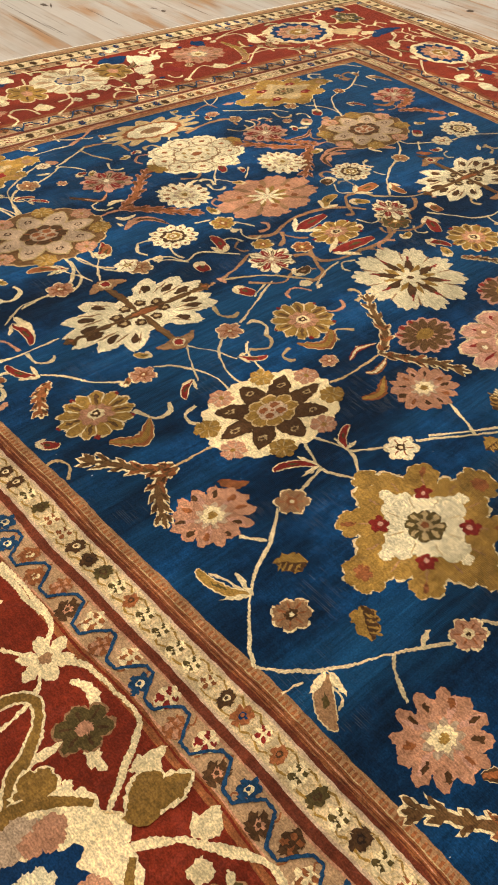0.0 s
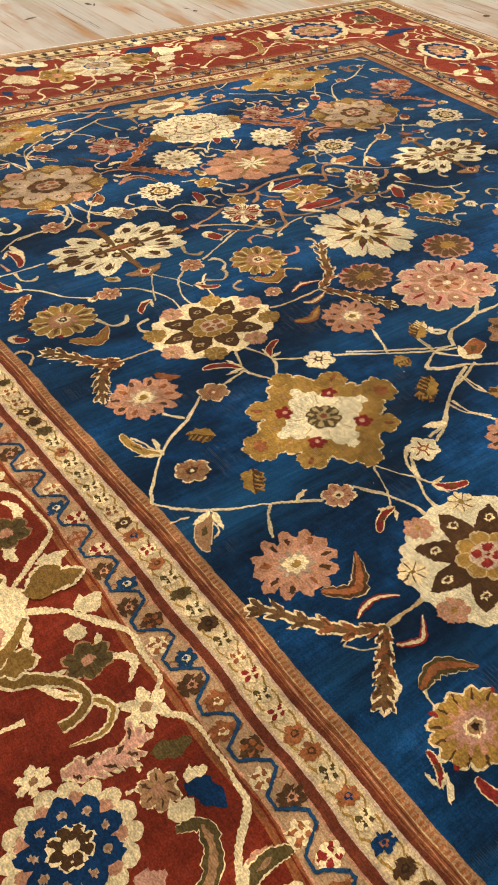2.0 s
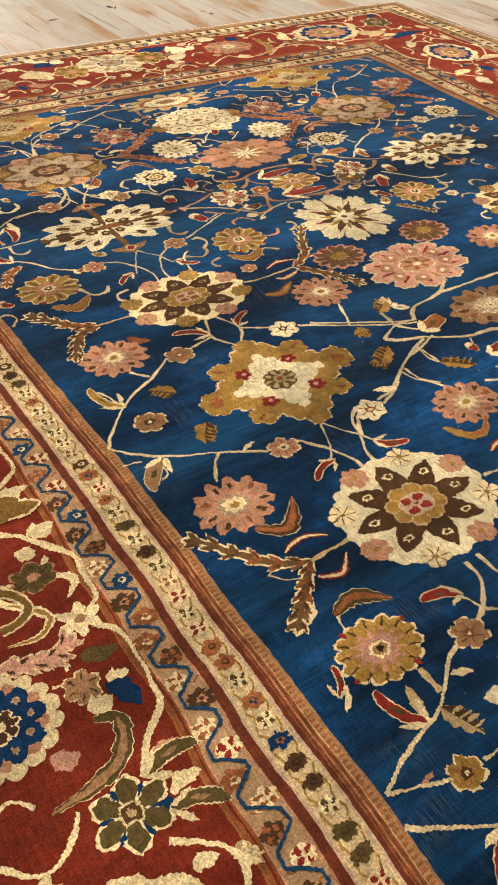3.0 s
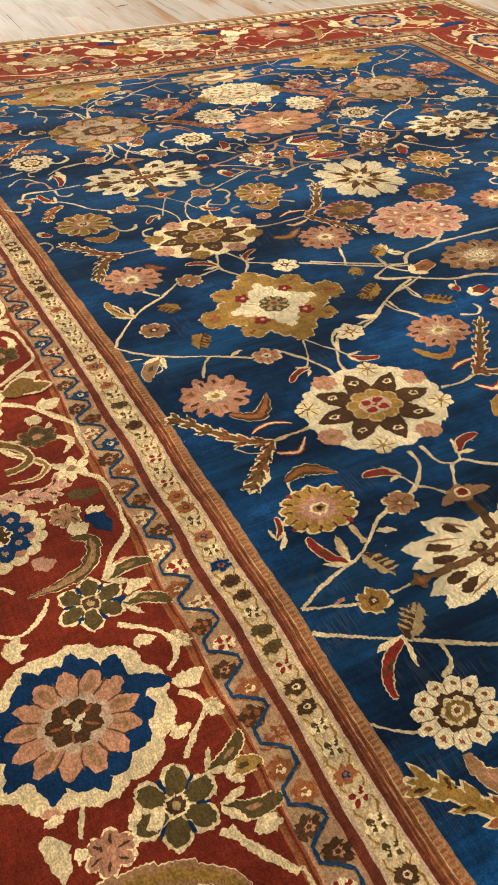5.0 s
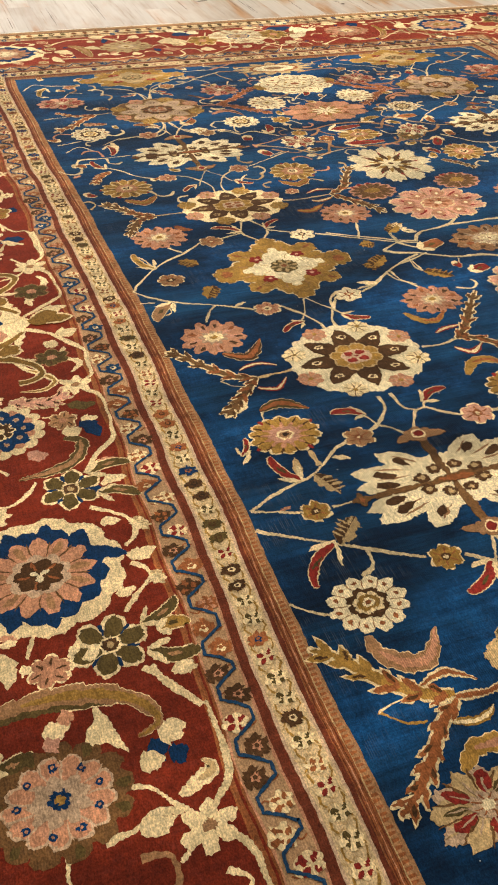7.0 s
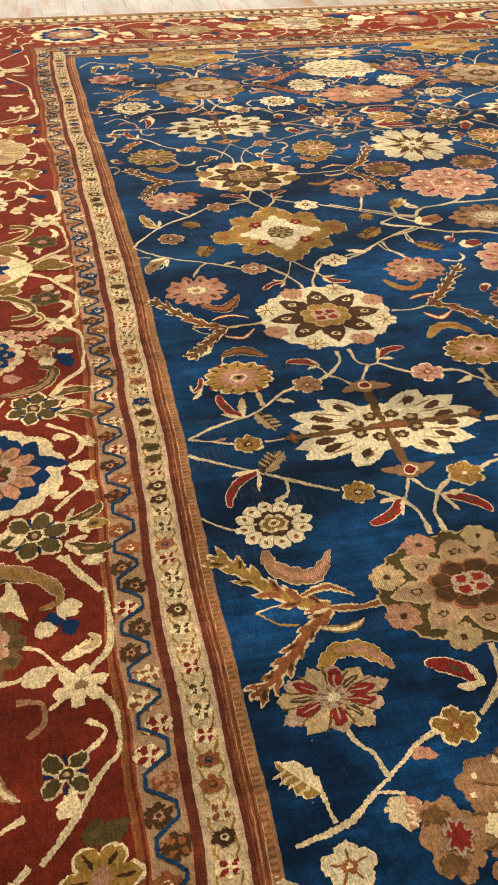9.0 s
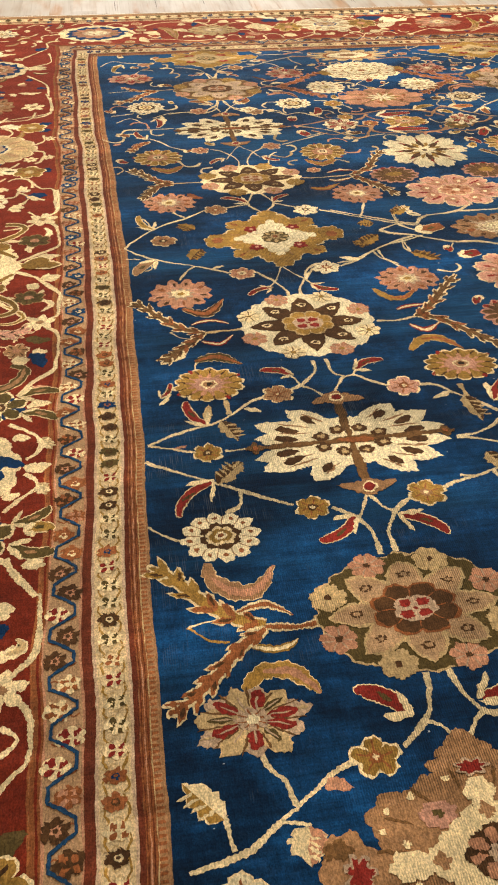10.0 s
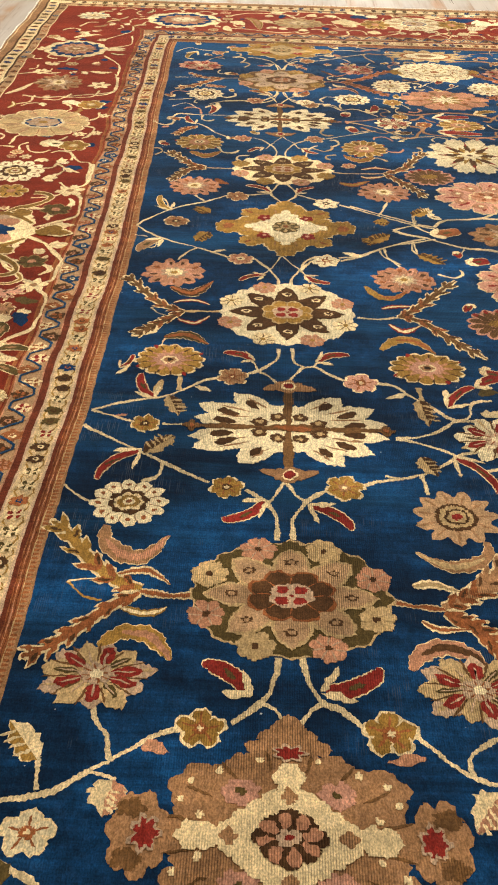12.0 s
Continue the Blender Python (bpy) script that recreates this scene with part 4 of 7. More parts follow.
def ivory_star(u, v, ru, rv):
    return bloom("ivory_star_palmette", "", ("petals", [cloud(u, v, ru * 1.04, rv * 1.04, 2.0, 10, 0.27, 38, 0.12)], PALE), ("folds", ring(u, v, ru * 0.86, rv * 0.86, 10, 0.03, 0.62, 0.5, 0.314), TAN),
                 ("brown_petals", ring(u, v, ru * 0.62, rv * 0.62, 8, 0.24, 0.15, 0.5), BROWN), ("gold_petals", ring(u, v, ru * 0.50, rv * 0.50, 8, 0.20, 0.2, 0.6, 0.39), GOLD), ("marks", ring(u, v, ru * 0.72, rv * 0.72, 8, 0.06, 0.72, 0.5), CRIMSON),
                 ("star", [lobes(u, v, ru * 0.30, rv * 0.30, 8, 0.5, 0.2, 0.8)], PALE), ("eye", [lobes(u, v, ru * 0.06, rv * 0.06, 5, 0.1)], BROWN))


def pink_palmette(u, v, ru, rv):
    return bloom("pink_palmette", "", ("outline", [cloud(u, v, ru, rv, 1.9, 10, 0.24, 32, 0.06, 0.15)], CREAM), ("ground", [cloud(u, v, ru * 0.96, rv * 0.95, 1.9, 10, 0.25, 32, 0.06, 0.15)], PINK),
                 ("red_petals", ring(u, v, ru * 0.80, rv * 0.80, 10, 0.10, 0.58, 0.6, 0.1), CRIMSON), ("folds", ring(u, v, ru * 0.92, rv * 0.92, 10, 0.05, 0.6, 0.5, 0.41), BLUSH), ("streaks", ring(u, v, ru * 0.70, rv * 0.70, 10, 0.08, 0.6, 0.5, 0.41), TAN), ("pink_rounds", dots(u, v, ru * 0.56, rv * 0.56, 8, ru * 0.12, 0.45), SALMON),
                 ("pale_eyes", dots(u, v, ru * 0.56, rv * 0.56, 8, ru * 0.04, 0.45), PALE), ("disc_outline", [lobes(u, v, ru * 0.36, rv * 0.34, 9, 0.15)], CREAM),
                 ("disc", [lobes(u, v, ru * 0.33, rv * 0.31, 9, 0.16)], SALMON), ("marks", ring(u, v, ru * 0.28, rv * 0.26, 6, 0.3, 0.3, 0.7), RUST), ("eye", [lobes(u, v, ru * 0.08, rv * 0.08, 6, 0.2)], PALE))


def salmon_palmette(u, v, ru, rv):
    return bloom("salmon_palmette", "", ("ground", [cloud(u, v, ru, rv, 1.9, 9, 0.22, 30, 0.07, 0.2)], SALMON), ("shade", ring(u, v, ru * 0.85, rv * 0.85, 9, 0.12, 0.5, 0.6, 0.5), TAN),
                 ("brown_petals", ring(u, v, ru * 0.44, rv * 0.48, 8, 0.26, 0.2, 0.6), GOLD), ("star", ring(u, v, ru * 0.36, rv * 0.42, 9, 0.20, 0.05, 0.5, 0.3), PALE),
                 ("blots", dots(u, v, ru * 0.55, rv * 0.5, 6, ru * 0.05, 0.3), RUST))


def ivory_scallop(u, v, ru, rv):
    rounds = [(u + ru * 0.66 * math.cos(a), v + rv * 0.66 * math.sin(a)) for a in [2 * math.pi * i / 9 + 0.2 for i in range(9)]]
    side = [lobes(u + s * ru * 0.88, v + 0.1 * rv * s, ru * 0.2, rv * 0.26, 6, 0.25) for s in (-1, 1)]
    return bloom("ivory_scallop_palmette", "", ("outline", [cloud(u, v, ru * 0.97, rv, 2.0, 9, 0.15, 30, 0.05, 0.2)], PALE), ("gold_ends", side, GOLD), ("inner_outline", [lobes(u, v, ru * 0.86, rv * 0.93, 9, 0.14, 0.2)], PALE),
                 ("lines", [lobes(x, y, ru * 0.21, rv * 0.24, 8, 0.12) for x, y in rounds], TAN), ("rounds", [lobes(x, y, ru * 0.19, rv * 0.215, 8, 0.12) for x, y in rounds], PALE),
                 ("marks", [lobes(x, y, ru * 0.055, rv * 0.055, 4, 0.3) for x, y in rounds], RUST), ("ring", [lobes(u, v, ru * 0.46, rv * 0.46, 8, 0.12)], TAN),
                 ("disc", [lobes(u, v, ru * 0.43, rv * 0.42, 8, 0.12)], PALE), ("inner_marks", dots(u, v, ru * 0.25, rv * 0.25, 8, ru * 0.035), GOLD), ("eye", [lobes(u, v, ru * 0.11, rv * 0.09, 5, 0.2)], RUST))


def ring_palmette(u, v, ru, rv):
    return bloom("ring_palmette", "", ("petals", [lobes(u, v, ru, rv, 13, 0.36, 0.1, 0.5)], STRAW), ("ring", [lobes(u, v, ru * 0.62, rv * 0.62, 14, 0.08)], RUST),
                 ("disc", [lobes(u, v, ru * 0.53, rv * 0.5, 10, 0.1)], PALE), ("centre", [lobes(u, v, ru * 0.25, rv * 0.22, 6, 0.2)], TAN))


def fan_leaf(u, v, ru, rv, turn=0.0):
    """A brown palmette leaf with pale veins."""
    return bloom("veined_palmette", "", ("veins", [lobes(u, v, ru, rv, 13, 0.14, turn, 0.3)], PINK), ("lobes", ring(u, v, ru * 0.92, rv * 0.92, 13, 0.30, 0.22, 0.85, turn), UMBER),
                 ("heart", [petal(u - ru * 0.35, v, ru * 0.7, rv * 0.1, rv * 0.55, 0.7)], GOLD), ("red_tips", ring(u, v, ru * 0.97, rv * 0.97, 13, 0.16, 0.78, 0.7, turn)[3:6], CRIMSON))

# ---- borders ----
STRIPES = [(0.0, 0.0165, TAN, "dentil_stripe"), (0.0165, 0.037, RUST, "rust_stripe"), (0.037, 0.048, MAROON, "dark_line"), (0.048, 0.114, GUARD, "flower_guard"),
           (0.114, 0.134, MAROON, "dark_line"), (0.134, 0.203, SAND, "zigzag_guard"), (0.203, 0.222, RUST, "orange_line"),
           (0.222, 0.757, RED, "main_border"), (0.757, 0.803, SAND, "outer_zigzag_guard"), (0.803, 0.815, BROWN, "dark_line"),
           (0.815, 0.880, GUARD, "outer_flower_guard"), (0.880, 0.893, BROWN, "dark_line"), (0.893, 0.935, TAN, "outer_edge_stripe")]
LINES = [(-0.003, 0.002, TAN), (0.0165, 0.0185, STRAW), (0.0225, 0.0242, MAROON), (0.0275, 0.0292, SALMON), (0.0325, 0.0342, MAROON), (0.047, 0.053, BLUSH), (0.109, 0.115, BLUSH), (0.134, 0.138, SALMON), (0.2, 0.204, SALMON), (0.2085, 0.213, RED), (0.2215, 0.2255, RUST),
         (0.757, 0.762, CREAM), (0.815, 0.821, CREAM), (0.874, 0.880, CREAM), (0.931, 0.937, GUARD), (0.949, 0.957, IVORY)]
for d0, d1, mat, name in STRIPES:
    band_left(d0, d1, mat, name, 1.3)
    band_far(d0, d1, mat, name, 1.3)
for d0, d1, mat in LINES:
    band_left(d0, d1, mat, "thin_line", 2)
    band_far(d0, d1, mat, "thin_line", 2)


def side_place(d, v, side):
    u = left_u(d, v)
    return (u, v) if side == 0 else (2 * AXIS - u, v)


def runs(step, offset=0.0, corner=0.0):
    """Places along the border: (kind of side, how far along it); sides 0 and 1 are the long ones, 2 is the far end."""
    for side, low in ((0, NEAR_V), (1, NEAR_V)):
        v = corner - offset
        while v > low:
            yield side, v
            v -= step
    u = offset - corner
    while u < 2 * AXIS + corner:
        yield 2, u
        u += step


def spot(d, side, along):
    return side_place(d, along, side) if side < 2 else (along, far_v(d))


# little flowers of the guard stripes: a few alike meshes, each flower a piece of its own
def flower_mesh(name, outer, inner, r, squash, n, petals):
    verts, faces, slots = [], [], []
    last = len(petals(r, squash)) + 1
    for k, (poly, z) in enumerate([(rough(lobes(0, 0, r, r * squash, n, 0.30, 0.4), 0.006, 0.0016), 0.0)] +
                                  [(rough(p, 0.006, 0.0012), 0.0003) for p in petals(r, squash)] + [(lobes(0, 0, r * 0.2, r * squash * 0.2, 5, 0.2), 0.0005)]):
        if loop_area(poly) < 0:
            poly.reverse()
        s = len(verts)
        verts += [(x, y, z) for x, y in poly]
        faces.append(tuple(range(s, s + len(poly))))
        slots.append(0 if k in (0, last) else 1)
    mesh = bpy.data.meshes.new(name)
    mesh.from_pydata(verts, [], faces)
    mesh.materials.append(outer)
    mesh.materials.append(inner)
    for f, slot in zip(mesh.polygons, slots):
        f.material_index = slot
    return mesh


def heart_only(r, q):
    return [lobes(0, 0, r * 0.4, r * q * 0.4, 5, 0.2)]


def four_petals(r, q):
    return ring(0, 0, r * 0.9, r * q * 0.9, 4, 0.5, 0.2, 0.7, 0.78)


GUARD_FLOWERS = [flower_mesh("guard_flower", a, b, 0.0235, 0.74, n, p) for a, b, n, p in (
    (BROWN, CREAM, 6, heart_only), (RUST, BROWN, 5, heart_only), (CREAM, CRIMSON, 6, four_petals), (NAVY, RUST, 6, heart_only), (CREAM, OLIVE, 6, four_petals),
    (OLIVE, BROWN, 6, heart_only), (CREAM, RUST, 7, four_petals), (RUST, NAVY, 6, heart_only), (BROWN, DARK, 5, heart_only))]
ZIG_FLOWERS = [flower_mesh("zigzag_flower", a, b, 0.022, 0.84, n, p) for a, b, n, p in (
    (CREAM, CRIMSON, 6, four_petals), (RUST, CREAM, 6, heart_only), (RUST, SALMON, 6, four_petals), (STEEL, CREAM, 6, heart_only), (BROWN, SALMON, 6, heart_only),
    (CREAM, RUST, 6, four_petals), (BROWN, RUST, 5, four_petals))]


def place_piece(name, mesh, at_, side, level, scale=1.0):
    ob = new(name, mesh)
    ob.parent = rug
    ob.location = (at_[0], at_[1], TOP + LIFT * (level + 3) + 0.00006 * (len(scene.objects) % 4))
    ob.rotation_euler = (0, 0, (math.pi / 2 if side == 2 else 0.0) + rng.uniform(-0.25, 0.25))
    ob.scale = (scale * rng.uniform(0.88, 1.1), scale * rng.uniform(0.88, 1.12), 1)


for side, along in runs(0.0475, offset=0.02, corner=0.06):
    k = rng.choice((0, 1, 2, 2, 3, 4, 4, 5, 6, 7, 8))
    x, y = spot(0.080, side, along)
    place_piece("guard_flower", GUARD_FLOWERS[k], (x + rng.uniform(-0.003, 0.003), y + rng.uniform(-0.003, 0.003)), side, 3.56, 0.98)
for side, along in runs(0.066, offset=0.03, corner=0.76):
    x, y = spot(0.848, side, along)
    place_piece("guard_flower", GUARD_FLOWERS[rng.choice((0, 1, 3, 5, 8))], (x, y), side, 3.56, 1.0)
for i, (side, along) in enumerate(runs(0.0555, offset=0.035, corner=0.14)):
    d = 0.158 if i % 2 else 0.180
    place_piece("zigzag_flower", ZIG_FLOWERS[rng.choice((0, 1, 1, 2, 4, 4, 5, 5, 6, 3))], spot(d, side, along), side, 3.56, 1.2)
for i, (side, along) in enumerate(runs(0.08, offset=0.02, corner=0.7)):
    place_piece("zigzag_flower", ZIG_FLOWERS[rng.choice((1, 3, 4, 6))], spot(0.78, side, along), side, 3.56, 0.85)


def chain(name, places, width, mat, level):
    """A thin line through many places."""
    return sheet(name, [ribbon(places, width, 1)], mat, rug, level)


def zigzag(side, low, high, mat, shift=0.0, width=0.0064):
    """The stepped blue line that winds along the guard stripe."""
    places, along = [], high
    while along > low:
        jog = rng.uniform(-0.006, 0.006)
        for d, s in ((0.147, 0.0), (0.147, 0.016), (0.191, 0.046), (0.192, 0.074), (0.168, 0.088), (0.147, 0.106)):
            a = along - s * 1.0 + jog
            places.append(spot(d + shift, side, a))
        along -= 0.111
    return chain("zigzag_line", places, width, mat, 11)


for side, low, high in ((0, NEAR_V, 0.12), (1, NEAR_V, 0.12), (2, -0.1, 2.85)):
    zigzag(side, low, high, STEEL)
for side, low, high in ((0, NEAR_V, 0.05), (1, NEAR_V, 0.05), (2, 0.0, 2.76)):
    for edge, swing in ((0.058, 0.009), (0.102, -0.009)):
        places, a = [], high
        while a > low:
            places.append(spot(edge + swing * (0.5 + 0.5 * math.cos(2 * math.pi * a / 0.0475)) + rng.uniform(-0.002, 0.002), side, a))
            a -= 0.0119
        chain("scallop_line", places, 0.0042, GOLD, 3)


def curls(side, low, high, d0, pitch, mat):
    """Fine curling tendrils between the flowers of a guard stripe."""
    lines, a = [], high
    while a > low:
        s = rng.choice((-1, 1))
        for flip in (1, -1):
            k = rng.uniform(0.8, 1.15)
            lines.append(ribbon([spot(d0 + s * flip * 0.026 * k, side, a + 0.006 * flip), spot(d0 + s * flip * 0.014, side, a + 0.013 * k * flip), spot(d0 + s * flip * 0.004, side, a + 0.003 * flip), spot(d0 - s * flip * 0.006, side, a + 0.010 * flip)], 0.0032, 3))
        a -= pitch
    tagged(sheet("tendril", lines, mat, rug, 3.2, ragged=False, skirt=0.0004), kind="stuff")


for side, low, high in ((0, NEAR_V, 0.02), (1, NEAR_V, 0.02), (2, 0.0, 2.76)):
    curls(side, low + 0.03, high - 0.0035, 0.081, 0.0475, STRAW)
    curls(side, low + 0.03, high - 0.028, 0.168, 0.0555, RUST)


def comb(side, low, high):
    """Rust teeth in the paler edge of the field's frame."""
    teeth, a = [], high
    while a > low:
        k = rng.uniform(-0.0015, 0.0015)
        teeth.append([spot(d, side, a - s) for d, s in ((0.0035 + k, 0.001), (0.0165, 0.0 + k), (0.0165, 0.0068), (0.0045 - k, 0.0055 + k))])
        a -= rng.uniform(0.0108, 0.0128)
    tagged(sheet("dentil", teeth, RUST, rug, 3, ragged=False, skirt=0.0004), kind="stuff")


for side, low, high in ((0, NEAR_V, 0.0), (1, NEAR_V, 0.0), (2, 0.0, 2.76)):
    comb(side, low, high)


# motifs of the red border
def oval_medallion(u, v, ru, rv, rim, ground, core):
    """An ivory oval with a blue ring that has a spiky outer edge, and a toothed flower in it."""
    tips = ring(u, v, ru * 0.90, rv * 0.90, 11, 0.20, 0.62, 0.45, 0.2)
    return bloom("border_medallion", "", ("outline", [lobes(u, v, ru, rv, 11, 0.10, 0.15)], CREAM), ("rim", [lobes(u, v, ru * 0.80, rv * 0.80, 13, 0.12, 0.2, 0.4)], rim), ("tip", tips[:4] + tips[6:9], rim),
                 ("ground", [lobes(u, v, ru * 0.66, rv * 0.66, 13, 0.24, 0.0, 0.6)], ground), ("shade", ring(u, v, ru * 0.60, rv * 0.60, 13, 0.16, 0.52, 0.6, 0.0)[::2], TAN if ground is SALMON else STEEL), ("veins", ring(u, v, ru * 0.58, rv * 0.58, 13, 0.035, 0.55, 0.5, 0.24), UMBER),
                 ("ring", [lobes(u, v, ru * 0.37, rv * 0.35, 9, 0.2, 0.2)], BLUSH), ("core", [lobes(u, v, ru * 0.29, rv * 0.27, 7, 0.25, 0.3)], core), ("marks", ring(u, v, ru * 0.26, rv * 0.24, 5, 0.16, 0.4, 0.6, 0.6), RUST),
                 ("eye", ring(u, v, ru * 0.13, rv * 0.12, 3, 0.6, 0.0, 0.8, 0.4), PALE))


def pale_medallion(u, v, ru, rv, mat=None):
    return bloom("pale_medallion", "", ("outline", [lobes(u, v, ru, rv, 14, 0.10)], CREAM), ("ground", [lobes(u, v, ru * 0.95, rv * 0.95, 14, 0.11)], mat or STRAW),
                 ("shade", ring(u, v, ru * 0.84, rv * 0.84, 9, 0.20, 0.5, 0.7), BEIGE), ("folds", ring(u, v, ru * 0.9, rv * 0.9, 14, 0.03, 0.5, 0.5, 0.22), TAN), ("disc_outline", [lobes(u, v, ru * 0.46, rv * 0.42, 9, 0.12)], PALE), ("ring", [lobes(u, v, ru * 0.40, rv * 0.36, 9, 0.12)], NAVY),
                 ("disc", [lobes(u, v, ru * 0.35, rv * 0.31, 8, 0.12)], BLUSH), ("marks", ring(u, v, ru * 0.3, rv * 0.27, 6, 0.12, 0.4, 0.6), TAN), ("eye", [lobes(u, v, ru * 0.10, rv * 0.10, 5, 0.2)], GOLD))


def blue_rosette(u, v, ru, rv):
    return bloom("blue_petal_rosette", "", ("outline", [lobes(u, v, ru * 1.04, rv * 1.04, 16, 0.14)], CREAM), ("tips", dots(u, v, ru * 0.72, rv * 0.72, 9, ru * 0.12, 0.35), SALMON), ("petals", ring(u, v, ru * 0.82, rv * 0.82, 9, 0.50, 0.2, 0.7), NAVY),
                 ("eyes", dots(u, v, ru * 0.54, rv * 0.54, 9, ru * 0.065), BLUSH), ("inner_marks", dots(u, v, ru * 0.54, rv * 0.54, 9, ru * 0.035), TAN),
                 ("star", [lobes(u, v, ru * 0.37, rv * 0.37, 8, 0.25)], CREAM), ("disc", ring(u, v, ru * 0.35, rv * 0.35, 8, 0.46, 0.15, 0.8), BROWN), ("eye", [lobes(u, v, ru * 0.13, rv * 0.13, 6, 0.2)], CREAM))


def dotted_rosette(u, v, ru, rv):
    return bloom("dotted_rosette", "", ("outline", [lobes(u, v, ru * 1.04, rv * 1.04, 13, 0.16)], UMBER), ("shade", ring(u, v, ru, rv, 13, 0.16, 0.78, 0.7)[::2], OLIVE), ("disc", [lobes(u, v, ru * 0.80, rv * 0.80, 13, 0.22, 0.2)], BLUSH), ("petals", [lobes(u, v, ru * 0.75, rv * 0.75, 13, 0.24, 0.2)], SALMON),
                 ("folds", ring(u, v, ru * 0.72, rv * 0.72, 13, 0.05, 0.5, 0.5, 0.44), BLUSH), ("centre", [lobes(u, v, ru * 0.46, rv * 0.46, 9, 0.3, 0.2, 0.4)], BLUSH), ("blue_dots", dots(u, v, ru * 0.58, rv * 0.58, 9, ru * 0.06, 0.2), NAVY), ("inner_marks", dots(u, v, ru * 0.58, rv * 0.58, 9, ru * 0.024, 0.2), SALMON),
                 ("eye_rim", [lobes(u, v, ru * 0.17, rv * 0.17, 6, 0.3)], NAVY), ("eye", [lobes(u, v, ru * 0.09, rv * 0.09, 4, 0.2)], GOLD))


def olive_flower(u, v, r, turn, n=6):
    """A dark olive flower with pale outlines, and blue chips between its petals."""
    blue = ring(u, v, r * 0.78, r * 0.72, n, 0.16, 0.5, 0.7, turn + math.pi / n)
    return bloom("olive_flower", "", ("outline", ring(u, v, r * 1.06, r * 0.96, n, 0.66, 0.0, 0.75, turn), CREAM), ("blue_chips", blue, NAVY), ("petals", ring(u, v, r * 0.97, r * 0.88, n, 0.52, 0.16, 0.75, turn), OLIVE),
                 ("ring", [lobes(u, v, r * 0.3, r * 0.28, 4, 0.1, 0.78)], CREAM), ("disc", [lobes(u, v, r * 0.24, r * 0.22, 4, 0.1, 0.78)], BROWN), ("eye", [lobes(u, v, r * 0.12, r * 0.11, 4, 0.1)], STRAW))


def cartouche(u, v, ru, rv, mat=None, turn=0.0):
    fill = mat or GOLD
    return bloom("gold_border_flower", "", ("outline", [lobes(u, v, ru, rv, 6, 0.36, turn)], CREAM if fill is not OLIVE else TAN), ("ground", [lobes(u, v, ru * 0.92, rv * 0.92, 6, 0.38, turn)], fill),
                 ("streaks", ring(u, v, ru * 0.8, rv * 0.8, 6, 0.14, 0.4, 0.6, turn), BROWN if fill is not BROWN else TAN), ("heart", [lobes(u, v, ru * 0.26, rv * 0.28, 5, 0.2)], SALMON))

def scroll_medallion(u, v):
    """An ivory and blush medallion about a blue star, in a gold scroll with a tulip; the two halves mirror each other along the border."""
    def both(x, y):
        return [(u + x, v + y), (u + x, v - y)]
    lobe = [lobes(x, y, 0.062, 0.056, 6, 0.16, 0.3) for x, y in both(0.105, 0.055) + both(0.040, 0.088) + both(-0.06, 0.09)]
    blush = [lobes(x, y, 0.032, 0.030, 6, 0.2) for x, y in both(0.075, 0.062)]
    gold = [ribbon([(u + 0.155, v + s * 0.055), (u + 0.105, v + s * 0.100), (u + 0.04, v + s * 0.128), (u - 0.06, v + s * 0.12)], lambda f: 0.012 + 0.03 * f) for s in (1, -1)]
    bends = [[(u + x, v + s * y) for x, y in ((0.050, 0.130), (0.075, 0.172), (0.108, 0.194), (0.156, 0.232), (0.176, 0.275), (0.150, 0.305), (0.105, 0.310))] for s in (1, -1)]
    hook = [ribbon(p, lambda f: 0.052 - 0.075 * f + 0.052 * f * f) for p in bends]
    thin = [ribbon(p, lambda f: 0.040 - 0.070 * f + 0.050 * f * f) for p in bends]
    ear = [lobes(x, y, 0.040, 0.030, 5, 0.25, 0.6) for x, y in both(0.095, 0.140)]
    curl = [lobes(x, y, 0.013, 0.012, 5, 0.2) for x, y in both(0.134, 0.108)]
    tulip = [petal(u + 0.185, v, 0.085, 0.030, 0.050, 0.7), petal(u + 0.185, v, 0.120, -0.010, 0.046, 0.7), petal(u + 0.175, v + 0.004, 0.06, -0.03, 0.04, 0.6)]
    tulip_edge = [petal(u + 0.178, v, 0.100, 0.035, 0.062, 0.7), petal(u + 0.178, v, 0.136, -0.012, 0.058, 0.7)]
    return bloom("scroll_medallion", "ivory medallion in a gold scroll", ("ground", [lobes(u, v, 0.185, 0.10, 7, 0.12)], CREAM), ("scroll_edge", hook, CREAM), ("scroll", thin, OCHRE), ("ear_edge", [lobes(x, y, 0.046, 0.036, 5, 0.25, 0.6) for x, y in both(0.095, 0.140)], CREAM), ("ear", ear, OCHRE), ("curl", curl, CREAM),
                 ("body", lobe, CREAM), ("band", gold, OCHRE), ("pink_patches", [lobes(u + 0.02, v + s * 0.085, 0.055, 0.034, 6, 0.2) for s in (-1, 1)], BLUSH),
                 ("blue_star", [lobes(u + 0.02, v, 0.085, 0.068, 7, 0.35, 0.2, 0.6)], NAVY), ("pink_rounds", blush + [lobes(u + 0.04, v + 0.062, 0.02, 0.02, 5, 0.2)], SALMON), ("disc", [lobes(u + 0.01, v, 0.040, 0.036, 8, 0.2)], PALE),
                 ("tulip_edge", tulip_edge, CREAM), ("tulip", tulip, OCHRE))


